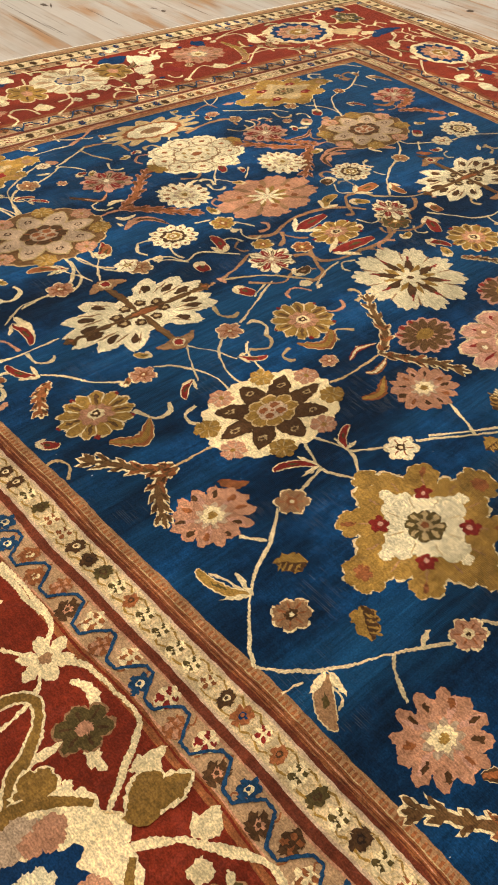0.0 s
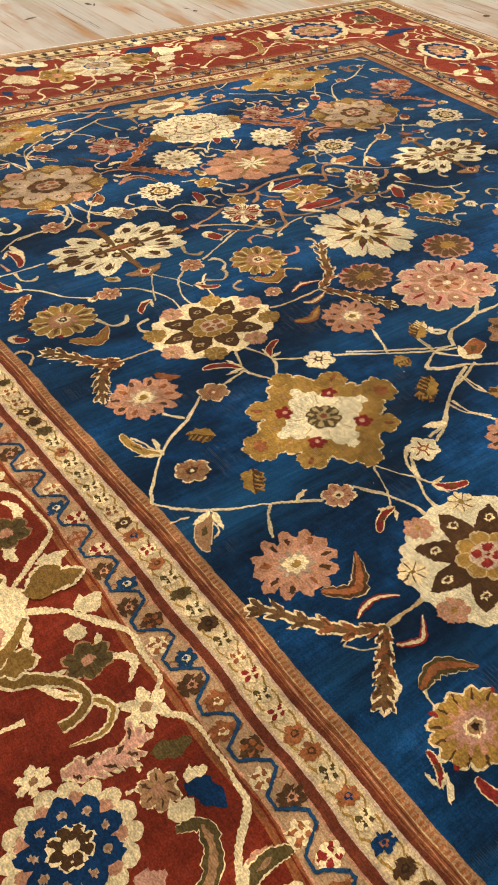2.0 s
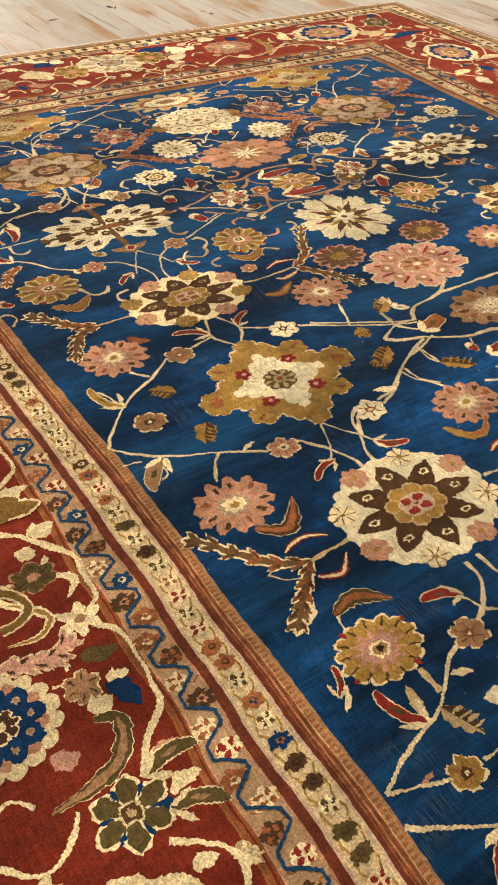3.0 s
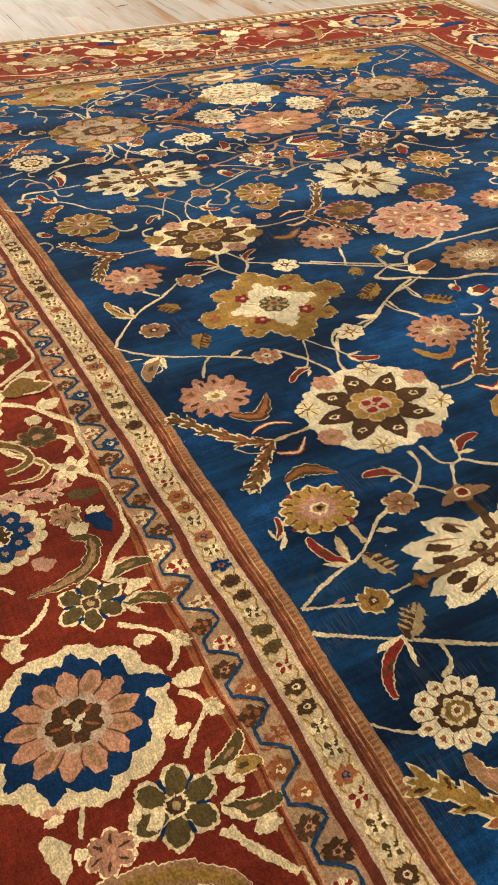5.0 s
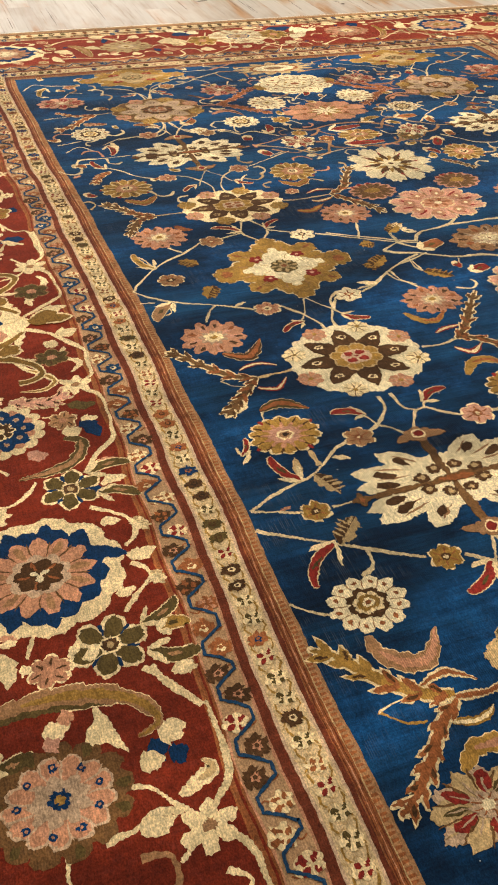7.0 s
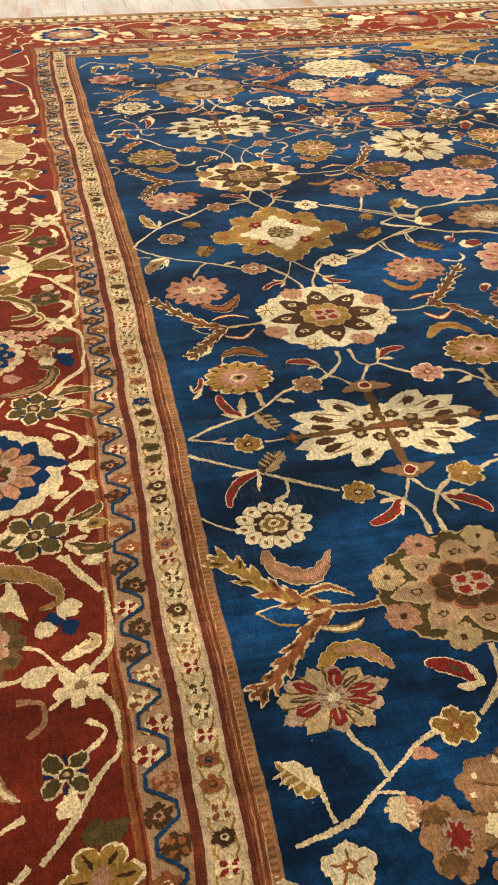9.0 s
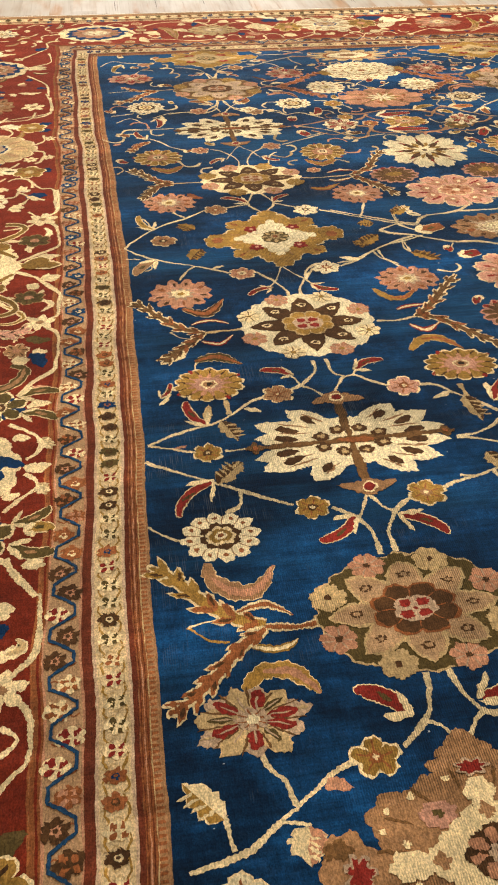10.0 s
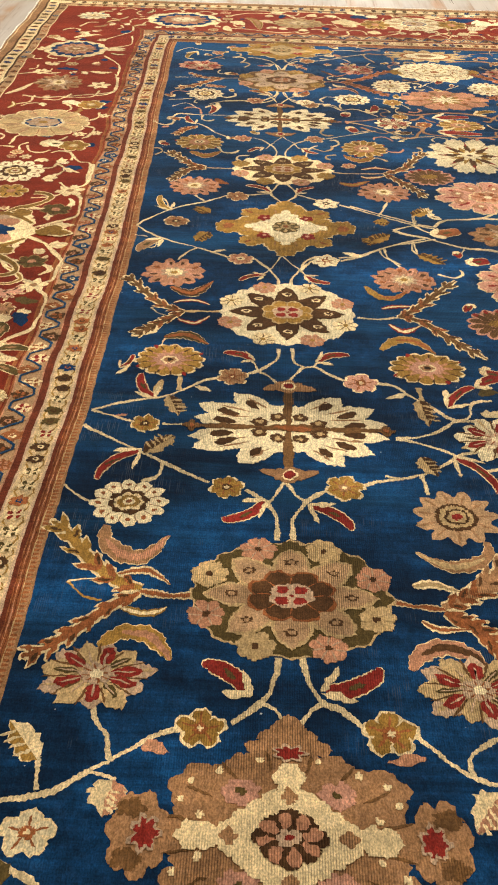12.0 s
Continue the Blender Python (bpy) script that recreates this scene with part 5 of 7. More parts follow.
# red border, nearest stretch
vine([(-0.300, -2.340), (-0.258, -2.361), (-0.204, -2.414), (-0.150, -2.493), (-0.152, -2.559), (-0.153, -2.624), (-0.189, -2.650)], 0.016, CREAM)
cartouche(-0.247, -2.511, 0.055, 0.045, OLIVE, 0.4)
sickle([(-0.209, -2.531), (-0.178, -2.546), (-0.180, -2.574), (-0.207, -2.597)], 0.022, CREAM, None)
blade(-0.353, -2.510, 0.062, 0.004, 0.016, CREAM)
floret(-0.207, -2.661, 0.052, PALE, STRAW, 6, CREAM)
vine([(-0.191, -2.685), (-0.154, -2.723), (-0.147, -2.806), (-0.152, -2.877), (-0.161, -2.916), (-0.214, -2.966), (-0.254, -3.024)], 0.018, CREAM)
vine([(-0.186, -2.679), (-0.213, -2.649), (-0.255, -2.622)], 0.014, CREAM)
sickle([(-0.353, -2.510), (-0.319, -2.555), (-0.277, -2.593), (-0.258, -2.629), (-0.297, -2.658), (-0.360, -2.649)], 0.022, CREAM, GOLD)
saw([(-0.393, -2.688), (-0.337, -2.706), (-0.289, -2.715), (-0.248, -2.697)], 0.045, PINK, CREAM)
blade(-0.244, -2.742, 0.076, -0.015, 0.035, OLIVE)
cartouche(-0.268, -2.807, 0.04, 0.04, TAN, 0.2)
blade(-0.223, -2.810, 0.045, -0.010, 0.035, CREAM)
blade(-0.278, -2.857, 0.049, 0.005, 0.04, CREAM)
blade(-0.225, -2.824, 0.036, -0.073, 0.045, NAVY)
vine([(-0.317, -2.780), (-0.291, -2.785), (-0.271, -2.791)], 0.01, CREAM)
vine([(-0.253, -2.701), (-0.276, -2.735), (-0.278, -2.760)], 0.012, CREAM)
blue_rosette(-0.434, -2.805, 0.115, 0.105)
sickle([(-0.280, -2.880), (-0.241, -2.897), (-0.248, -2.941), (-0.289, -2.982), (-0.357, -2.998), (-0.414, -3.000)], 0.035, OLIVE, TAN)
blade(-0.379, -2.911, 0.053, -0.021, 0.04, PINK)
blade(-0.213, -2.990, 0.053, -0.006, 0.03, SALMON)
olive_flower(-0.298, -3.070, 0.075, 0.3)
bud(-0.243, -3.025, 0.097, 0.016, 0.035, OLIVE, CREAM)
bud(-0.234, -3.099, 0.089, -0.030, 0.035, OLIVE, CREAM)
blade(-0.226, -3.072, 0.069, 0.005, 0.03, CREAM)
blade(-0.249, -3.084, 0.042, -0.010, 0.025, NAVY)
oval_medallion(-0.413, -3.313, 0.19, 0.168, NAVY, SALMON, BROWN)
blade(-0.280, -3.297, 0.064, -0.015, 0.03, NAVY)
blade(-0.222, -3.317, 0.071, 0.005, 0.036, CREAM)
vine([(-0.267, -3.144), (-0.197, -3.195), (-0.182, -3.250), (-0.216, -3.290)], 0.016, CREAM)
blade(-0.256, -3.206, 0.050, 0.004, 0.028, CREAM)
striped_leaf(-0.183, -3.208, 0.030, -0.045, 0.04, CREAM, STRAW)
striped_leaf(-0.186, -3.380, 0.027, -0.036, 0.045, CREAM, STRAW)
vine([(-0.218, -3.340), (-0.191, -3.363), (-0.191, -3.394), (-0.247, -3.450), (-0.259, -3.468)], 0.016, CREAM)
blade(-0.267, -3.413, 0.043, 0.004, 0.028, CREAM)
olive_flower(-0.308, -3.537, 0.08, 0.2)
bud(-0.234, -3.504, 0.083, 0.036, 0.032, OLIVE, CREAM)
bud(-0.205, -3.529, 0.059, 0.000, 0.04, GOLD, CREAM)
bud(-0.234, -3.575, 0.088, -0.029, 0.04, OLIVE, CREAM)
bud(-0.341, -3.548, -0.041, 0.030, 0.06, CREAM, CREAM)
blade(-0.351, -3.549, -0.037, 0.031, 0.065, CREAM)
vine([(-0.260, -3.608), (-0.222, -3.648), (-0.203, -3.678), (-0.178, -3.726)], 0.017, CREAM)
blade(-0.209, -3.631, 0.053, -0.009, 0.035, CREAM)
blade(-0.198, -3.631, 0.038, 0.005, 0.02, CREAM)
sickle([(-0.573, -3.624), (-0.498, -3.616), (-0.414, -3.621), (-0.334, -3.646), (-0.278, -3.684), (-0.262, -3.731), (-0.303, -3.746)], 0.045, TAN, GOLD)
sickle([(-0.577, -3.641), (-0.484, -3.632), (-0.401, -3.642), (-0.320, -3.662), (-0.275, -3.701)], 0.03, OLIVE, None)
vine([(-0.425, -3.655), (-0.359, -3.661), (-0.295, -3.676), (-0.272, -3.707)], 0.008, CREAM)
cartouche(-0.435, -3.559, 0.045, 0.04, SALMON, 0.2)
blade(-0.457, -3.570, 0.048, 0.031, 0.04, CREAM)
blade(-0.412, -3.548, 0.013, -0.038, 0.03, CREAM)
blade(-0.524, -3.486, 0.008, -0.087, 0.04, CREAM)
vine([(-0.244, -3.609), (-0.218, -3.667), (-0.173, -3.718), (-0.164, -3.730), (-0.167, -3.857), (-0.203, -3.904), (-0.231, -3.928)], 0.018, CREAM)
floret(-0.231, -3.944, 0.058, PALE, CREAM, 6, CREAM)
vine([(-0.204, -3.961), (-0.174, -4.003), (-0.171, -4.090), (-0.207, -4.126), (-0.258, -4.198), (-0.317, -4.266)], 0.018, CREAM)
vine([(-0.242, -3.954), (-0.274, -3.973), (-0.294, -3.985)], 0.013, CREAM)
blade(-0.298, -3.778, 0.041, -0.004, 0.045, NAVY)
blade(-0.263, -3.798, 0.040, 0.000, 0.04, NAVY)
blade(-0.269, -3.768, 0.056, 0.019, 0.05, CREAM)
blade(-0.314, -3.810, 0.045, 0.013, 0.04, CREAM)
sickle([(-0.263, -3.878), (-0.224, -3.863), (-0.192, -3.846), (-0.210, -3.825)], 0.03, CREAM, STRAW)
olive_flower(-0.270, -4.117, 0.055, 0.78, 4)
vine([(-0.225, -4.018), (-0.194, -4.050), (-0.233, -4.084)], 0.016, CREAM)
blade(-0.285, -4.195, 0.029, 0.052, 0.035, CREAM)
blade(-0.254, -4.232, 0.090, 0.012, 0.05, OLIVE)
cartouche(-0.223, -4.305, 0.07, 0.06)
vine([(-0.353, -3.959), (-0.308, -3.967), (-0.304, -4.009), (-0.334, -4.035)], 0.018, TAN)
blade(-0.344, -3.911, 0.065, 0.001, 0.035, CREAM)
blade(-0.365, -3.660, 0.039, -0.112, 0.03, CREAM)
dotted_rosette(-0.461, -3.819, 0.125, 0.105)
bud(-0.568, -3.727, 0.069, 0.006, 0.04, OLIVE, CREAM)
blade(-0.472, -3.685, 0.057, 0.006, 0.04, CREAM)
blade(-0.396, -3.725, 0.056, 0.004, 0.045, CREAM)
blade(-0.473, -3.712, 0.035, 0.003, 0.03, PINK)
vine([(-0.345, -3.830), (-0.306, -3.850), (-0.271, -3.894), (-0.234, -3.928)], 0.014, CREAM)
vine([(-0.403, -3.915), (-0.354, -3.909), (-0.310, -3.893), (-0.265, -3.906)], 0.02, CREAM)
blade(-0.439, -3.669, 0.031, -0.001, 0.03, SALMON)
blade(-0.491, -3.547, 0.028, 0.008, 0.025, CREAM)

# red border, by the start
vine([(-0.179, -1.710), (-0.169, -1.783), (-0.173, -1.893), (-0.209, -1.938)], 0.018, CREAM)
floret(-0.223, -1.961, 0.06, PALE, STRAW, 6, CREAM)
vine([(-0.208, -1.974), (-0.172, -2.024), (-0.161, -2.101), (-0.159, -2.168), (-0.185, -2.195), (-0.301, -2.276)], 0.018, CREAM)
vine([(-0.279, -1.889), (-0.253, -1.926), (-0.231, -1.960)], 0.014, CREAM)
vine([(-0.237, -1.970), (-0.262, -2.002), (-0.282, -2.015)], 0.014, CREAM)
vine([(-0.361, -2.034), (-0.325, -2.030), (-0.282, -2.015)], 0.012, CREAM)
sickle([(-0.214, -2.030), (-0.194, -2.066), (-0.203, -2.102), (-0.222, -2.108)], 0.024, CREAM, None)
cartouche(-0.245, -2.124, 0.06, 0.05, OLIVE, 0.4)
blade(-0.355, -2.119, 0.075, -0.003, 0.018, CREAM)
blade(-0.254, -2.157, -0.005, -0.055, 0.03, CREAM)
blade(-0.229, -2.240, 0.074, 0.000, 0.04, CREAM)
blade(-0.215, -2.389, 0.069, 0.007, 0.05, CREAM)
scroll_medallion(-0.460, -2.300)
vine([(-0.297, -2.342), (-0.233, -2.385), (-0.189, -2.446), (-0.151, -2.493), (-0.153, -2.535)], 0.018, CREAM)
blade(-0.253, -2.425, 0.025, -0.037, 0.045, CREAM)
blade(-0.218, -2.480, 0.018, -0.006, 0.03, CREAM)

# red border, toward the far corner
vine([(-0.263, 0.077), (-0.248, -0.027), (-0.263, -0.104), (-0.396, -0.181)], 0.014, CREAM)
blade(-0.366, -0.204, 0.103, 0.004, 0.035, CREAM)
blade(-0.442, -0.098, 0.049, -0.195, 0.06, NAVY)
vine([(-0.364, -0.297), (-0.263, -0.445), (-0.244, -0.616)], 0.014, CREAM)
blade(-0.369, -0.368, 0.040, -0.006, 0.04, NAVY)
blade(-0.305, -0.498, 0.045, -0.007, 0.03, NAVY)
vine([(-0.236, -0.641), (-0.229, -0.852), (-0.302, -0.915)], 0.016, CREAM)
floret(-0.311, -0.764, 0.06, PALE, STRAW, 6, CREAM)
vine([(-0.455, -0.943), (-0.327, -0.933), (-0.297, -0.842)], 0.014, CREAM)
blade(-0.276, -0.991, 0.064, 0.012, 0.04, NAVY)
blade(-0.276, -1.081, 0.063, 0.011, 0.04, NAVY)
floret(-0.306, -1.035, 0.07, GOLD, STRAW, 6, CREAM)
blade(-0.453, -0.999, 0.107, -0.051, 0.05, PALE)
vine([(-0.251, -1.132), (-0.246, -1.199), (-0.287, -1.238)], 0.015, CREAM)
floret(-0.221, -1.170, 0.03, PALE, CREAM, 6, CREAM)
vine([(-0.287, -1.301), (-0.239, -1.327), (-0.251, -1.416), (-0.275, -1.442)], 0.018, CREAM)
floret(-0.223, -1.378, 0.03, PALE, CREAM, 6, CREAM)
floret(-0.294, -1.398, 0.035, PALE, CREAM, 6, CREAM)
bud(-0.434, -1.503, 0.114, -0.018, 0.06, PALE, CREAM)
floret(-0.293, -1.526, 0.07, GOLD, STRAW, 6, CREAM)
blade(-0.240, -1.505, 0.034, -0.023, 0.04, NAVY)
vine([(-0.297, -1.592), (-0.241, -1.687), (-0.190, -1.705), (-0.178, -1.869)], 0.016, CREAM)
blade(-0.295, -1.766, 0.086, 0.012, 0.05, NAVY)
blade(-0.291, -1.751, 0.071, -0.042, 0.03, CREAM)
oval_medallion(-0.535, -0.195, 0.175, 0.15, NAVY, SALMON, TAN)
pale_medallion(-0.478, -1.275, 0.21, 0.165, STRAW)
salmon_flower(-0.517, -0.744, 0.12, 0.12, 10, 0.2, TAN, BROWN)
wheel_rosette(-0.477, -1.799, 0.125, 0.11)
cartouche(-0.450, -1.980, 0.07, 0.06, GOLD, 0.2)
vine([(-0.808, -0.772), (-0.780, -0.659), (-0.677, -0.605), (-0.557, -0.620)], 0.016, CREAM)
vine([(-0.656, -0.935), (-0.542, -0.956), (-0.360, -0.908), (-0.231, -0.849), (-0.229, -0.717), (-0.257, -0.591)], 0.014, CREAM)
blade(-0.393, -0.560, 0.118, -0.006, 0.03, CREAM)
floret(-0.638, -0.584, 0.05, PALE, STRAW, 6, CREAM)
blade(-0.575, -0.533, 0.121, -0.015, 0.035, NAVY)
blade(-0.552, -0.646, -0.090, -0.110, 0.03, CREAM)
blade(-0.364, -0.197, 0.096, 0.030, 0.05, CREAM)
vine([(-0.423, -0.026), (-0.329, 0.093), (-0.275, 0.177), (-0.287, 0.268)], 0.014, CREAM)
blade(-0.333, 0.126, 0.058, 0.051, 0.05, NAVY)
blade(-0.591, 0.010, 0.150, 0.071, 0.04, CREAM)
blade(-0.743, -0.314, -0.071, -0.085, 0.05, TAN)
sickle([(-0.740, -0.927), (-0.678, -0.842), (-0.642, -0.756)], 0.03, CREAM, None)

# red border across the far end
oval_medallion(0.003, 0.440, 0.225, 0.16, NAVY, SALMON, PALE)
oval_medallion(2.825, 0.470, 0.225, 0.16, NAVY, SALMON, GOLD)
pale_medallion(1.410, 0.500, 0.19, 0.145, PALE)
cartouche(1.170, 0.460, 0.10, 0.10, GOLD)
cartouche(1.640, 0.500, 0.10, 0.10, GOLD, 0.4)
oval_medallion(3.262, -0.150, 0.16, 0.165, NAVY, SALMON, GOLD)
salmon_flower(0.700, 0.440, 0.15, 0.11, 12, 0.2, STRAW, TAN)
salmon_flower(2.130, 0.475, 0.15, 0.11, 12, 0.2, SALMON, TAN)
salmon_flower(-0.550, 0.470, 0.10, 0.085, 8, 0.2, PALE, NAVY)
olive_flower(3.260, 0.520, 0.10, 0.3)
blade(0.284, 0.441, 0.094, -0.079, 0.07, CREAM)
vine([(0.255, 0.537), (0.367, 0.619), (0.468, 0.638), (0.630, 0.618), (0.682, 0.557)], 0.018, CREAM)
blade(0.525, 0.670, 0.102, 0.008, 0.05, CREAM)
blade(0.496, 0.584, 0.050, -0.013, 0.05, CREAM)
blade(0.582, 0.584, 0.037, -0.010, 0.09, NAVY)
sickle([(0.380, 0.525), (0.444, 0.452), (0.470, 0.284)], 0.06, GOLD, TAN)
blade(0.466, 0.479, 0.078, -0.054, 0.06, CREAM)
vine([(0.270, 0.288), (0.392, 0.285), (0.569, 0.236), (0.703, 0.262)], 0.016, CREAM)
blade(0.265, 0.341, 0.039, -0.114, 0.05, CREAM)
blade(0.404, 0.726, 0.047, -0.013, 0.05, CREAM)
vine([(0.551, 0.711), (0.821, 0.700), (0.993, 0.691)], 0.012, CREAM)
blade(0.773, 0.651, 0.036, -0.057, 0.07, CREAM)
vine([(0.822, 0.578), (0.934, 0.609), (0.997, 0.473)], 0.014, CREAM)
blade(0.902, 0.498, 0.175, -0.047, 0.12, CREAM)
blade(1.022, 0.610, 0.162, 0.006, 0.09, NAVY)
blade(0.984, 0.719, 0.137, -0.074, 0.06, PALE)
blade(1.149, 0.675, 0.037, -0.072, 0.08, PALE)
blade(0.840, 0.344, 0.046, 0.009, 0.06, NAVY)
blade(0.896, 0.362, 0.108, -0.029, 0.06, SALMON)
blade(0.696, 0.296, 0.063, -0.007, 0.05, CREAM)
blade(1.108, 0.304, 0.081, -0.033, 0.07, CREAM)
vine([(1.164, 0.200), (1.279, 0.281), (1.305, 0.331)], 0.014, CREAM)
blade(1.489, 0.650, 0.095, 0.002, 0.05, CREAM)
vine([(1.299, 0.636), (1.286, 0.703)], 0.02, CREAM)
blade(1.633, 0.613, 0.173, 0.020, 0.09, NAVY)
blade(1.751, 0.715, 0.079, 0.020, 0.06, PALE)
blade(1.766, 0.539, 0.136, 0.004, 0.14, PALE)
blade(1.724, 0.399, 0.124, 0.067, 0.08, PALE)
blade(2.027, 0.644, 0.119, -0.004, 0.07, CREAM)
blade(2.188, 0.602, 0.084, 0.006, 0.08, NAVY)
vine([(1.927, 0.642), (2.092, 0.696), (2.267, 0.721), (2.523, 0.728)], 0.012, CREAM)
blade(1.845, 0.416, 0.088, -0.098, 0.06, CRIMSON)
vine([(1.875, 0.236), (2.039, 0.340), (2.119, 0.269), (2.292, 0.298)], 0.014, CREAM)
blade(1.644, 0.299, 0.084, 0.025, 0.06, CREAM)
blade(2.079, 0.304, 0.086, -0.023, 0.05, CREAM)
vine([(2.382, 0.621), (2.506, 0.618), (2.514, 0.518)], 0.014, CREAM)
sickle([(2.350, 0.560), (2.359, 0.423), (2.298, 0.309), (2.211, 0.294)], 0.04, GOLD, TAN)
vine([(2.268, 0.254), (2.466, 0.395), (2.505, 0.319)], 0.016, CREAM)
blade(2.496, 0.523, 0.057, -0.083, 0.06, CREAM)
vine([(2.351, 0.601), (2.482, 0.652), (2.712, 0.681)], 0.012, CREAM)
blade(2.867, 0.782, 0.051, -0.084, 0.05, CREAM)
vine([(2.589, 0.659), (2.741, 0.738), (2.867, 0.782), (2.998, 0.735)], 0.014, CREAM)
blade(3.057, 0.590, -0.015, -0.126, 0.05, CREAM)
vine([(3.131, 0.641), (3.238, 0.701), (3.371, 0.691), (3.376, 0.605)], 0.014, CREAM)
blade(2.985, 0.388, 0.194, -0.053, 0.1, STRAW)
sickle([(3.136, 0.468), (3.272, 0.508), (3.281, 0.561)], 0.05, GOLD, None)
blade(3.299, 0.669, 0.046, -0.048, 0.08, NAVY)
vine([(3.326, 0.536), (3.254, 0.404), (3.290, 0.351), (3.368, 0.399)], 0.014, CREAM)
blade(3.127, 0.204, 0.281, 0.038, 0.07, NAVY)
vine([(3.021, 0.211), (3.257, 0.238), (3.278, 0.173), (3.139, 0.094)], 0.014, CREAM)
blade(3.106, 0.268, 0.108, -0.006, 0.05, CREAM)
vine([(2.750, 0.263), (2.897, 0.281), (3.028, 0.238)], 0.012, CREAM)
blade(2.546, 0.478, 0.026, 0.117, 0.05, CREAM)
vine([(2.351, 0.347), (2.510, 0.351), (2.626, 0.305)], 0.012, CREAM)
blade(2.636, 0.231, 0.070, -0.011, 0.05, CREAM)
vine([(3.132, 0.047), (3.232, 0.093), (3.295, 0.026)], 0.014, CREAM)
blade(3.444, 0.358, 0.050, -0.084, 0.05, CREAM)
blade(3.448, 0.132, -0.005, -0.105, 0.05, CREAM)
vine([(3.473, 0.173), (3.463, -0.036), (3.501, -0.162), (3.369, -0.335)], 0.014, CREAM)
blade(3.341, -0.318, 0.187, -0.011, 0.06, CREAM)
blade(3.200, -0.423, 0.078, -0.091, 0.07, NAVY)
vine([(3.082, -0.168), (2.945, -0.317), (2.997, -0.436), (3.093, -0.537)], 0.016, CREAM)
blade(3.140, -0.433, -0.149, -0.043, 0.06, CREAM)
blade(3.093, -0.537, -0.014, -0.119, 0.08, PALE)
blade(3.175, 0.125, -0.078, -0.108, 0.06, CREAM)
vine([(2.994, 0.125), (2.962, -0.099), (3.015, -0.205)], 0.012, CREAM)
blade(3.559, -0.195, 0.008, -0.106, 0.05, STRAW)
blade(3.482, -0.099, 0.113, -0.011, 0.04, CREAM)
salmon_flower(3.300, -0.620, 0.12, 0.13, 10, 0.2, SALMON, TAN)
pale_medallion(3.250, -1.250, 0.17, 0.2)

# left column of palmettes, and its twin beyond the axis
gold_palmette(0.598, -0.110, 0.285, 0.15, STRAW)
gold_palmette(2.158, -0.110, 0.285, 0.15, STRAW)
star_palmette(0.597, -0.612, 0.232, 0.172, UMBER, (SALMON, GOLD), BLUSH, BROWN, BROWN, RUST, 0.0, 8, 'ivory_star_medallion', 0.6)
star_palmette(2.159, -0.612, 0.232, 0.172, UMBER, (SALMON, GOLD), BLUSH, BROWN, BROWN, RUST, 0.0, 8, 'ivory_star_medallion', 0.6)
petal_palmette(0.592, -1.150, 0.25, 0.165, 0.20)
petal_palmette(2.164, -1.150, 0.25, 0.165, 0.20)
star_palmette(0.603, -1.703, 0.222, 0.150, CREAM, (SALMON, GOLD), BROWN, STRAW, GOLD, RUST, 0.0, 8, 'brown_star_medallion')
gold_palmette(0.612, -2.205, 0.255, 0.205)
star_palmette(0.615, -2.775, 0.225, 0.186, PALE, (SALMON, CREAM), BROWN, CREAM, GOLD, CRIMSON, 0.0, 8, 'dark_star_medallion', 0.3)
petal_palmette(0.617, -3.325, 0.268, 0.172, 0.195)
star_palmette(0.618, -3.868, 0.226, 0.160, OLIVE, (SALMON, STRAW), BEIGE, BROWN, BROWN, CRIMSON, 0.0, 8, 'tan_star_medallion', 0.55, 0.165)
tan_palmette(0.610, -4.365, 0.305, 0.185)

# flowers between the columns and the border
spiky_flower(0.170, -0.410, 0.125, 0.08, 0.15, PINK)
spiky_flower(2.586, -0.410, 0.125, 0.08, 0.15, PINK)
wheel_rosette(0.222, -0.835, 0.096, 0.085)
wheel_rosette(2.534, -0.835, 0.096, 0.085)
gold_rosette(0.240, -1.442, 0.106, 0.086)
gold_rosette(2.516, -1.442, 0.106, 0.086)
salmon_flower(0.254, -1.882, 0.106, 0.086)
salmon_flower(0.240, -2.553, 0.108, 0.088, 9, 0.5)
ragged_rosette(0.275, -3.042, 0.104, 0.079)
wheel_rosette(0.236, -3.610, 0.099, 0.081)
spiky_flower(0.238, -4.070, 0.116, 0.079)

# flowers between the columns
spiky_flower(0.985, -0.405, 0.11, 0.085, 0.3, PINK)
spiky_flower(1.771, -0.405, 0.11, 0.085, 0.3, PINK)
wheel_rosette(0.942, -0.856, 0.094, 0.078)
wheel_rosette(1.814, -0.856, 0.094, 0.078)
gold_rosette(0.956, -1.460, 0.104, 0.093)
gold_rosette(1.800, -1.460, 0.104, 0.093)
salmon_flower(1.000, -1.887, 0.103, 0.085, 11, 0.1)
salmon_flower(1.800, -1.887, 0.103, 0.085, 11, 0.1)
salmon_flower(1.005, -2.553, 0.108, 0.085, 11, 0.0)
salmon_flower(1.795, -2.553, 0.108, 0.085, 11, 0.0)
ragged_rosette(1.016, -3.042, 0.113, 0.078)
ragged_rosette(1.784, -3.042, 0.113, 0.078)
beige_star(1.006, -3.622, 0.103, 0.088)
beige_star(1.794, -3.622, 0.103, 0.088)
spiky_flower(0.975, -4.075, 0.116, 0.079, 0.4)
spiky_flower(1.825, -4.075, 0.116, 0.079, 0.4)

# middle column
ring_palmette(1.395, -0.132, 0.235, 0.105)
ivory_scallop(1.405, -0.405, 0.225, 0.155)
salmon_palmette(1.400, -0.822, 0.23, 0.14)
ivory_star(1.406, -1.498, 0.19, 0.185)
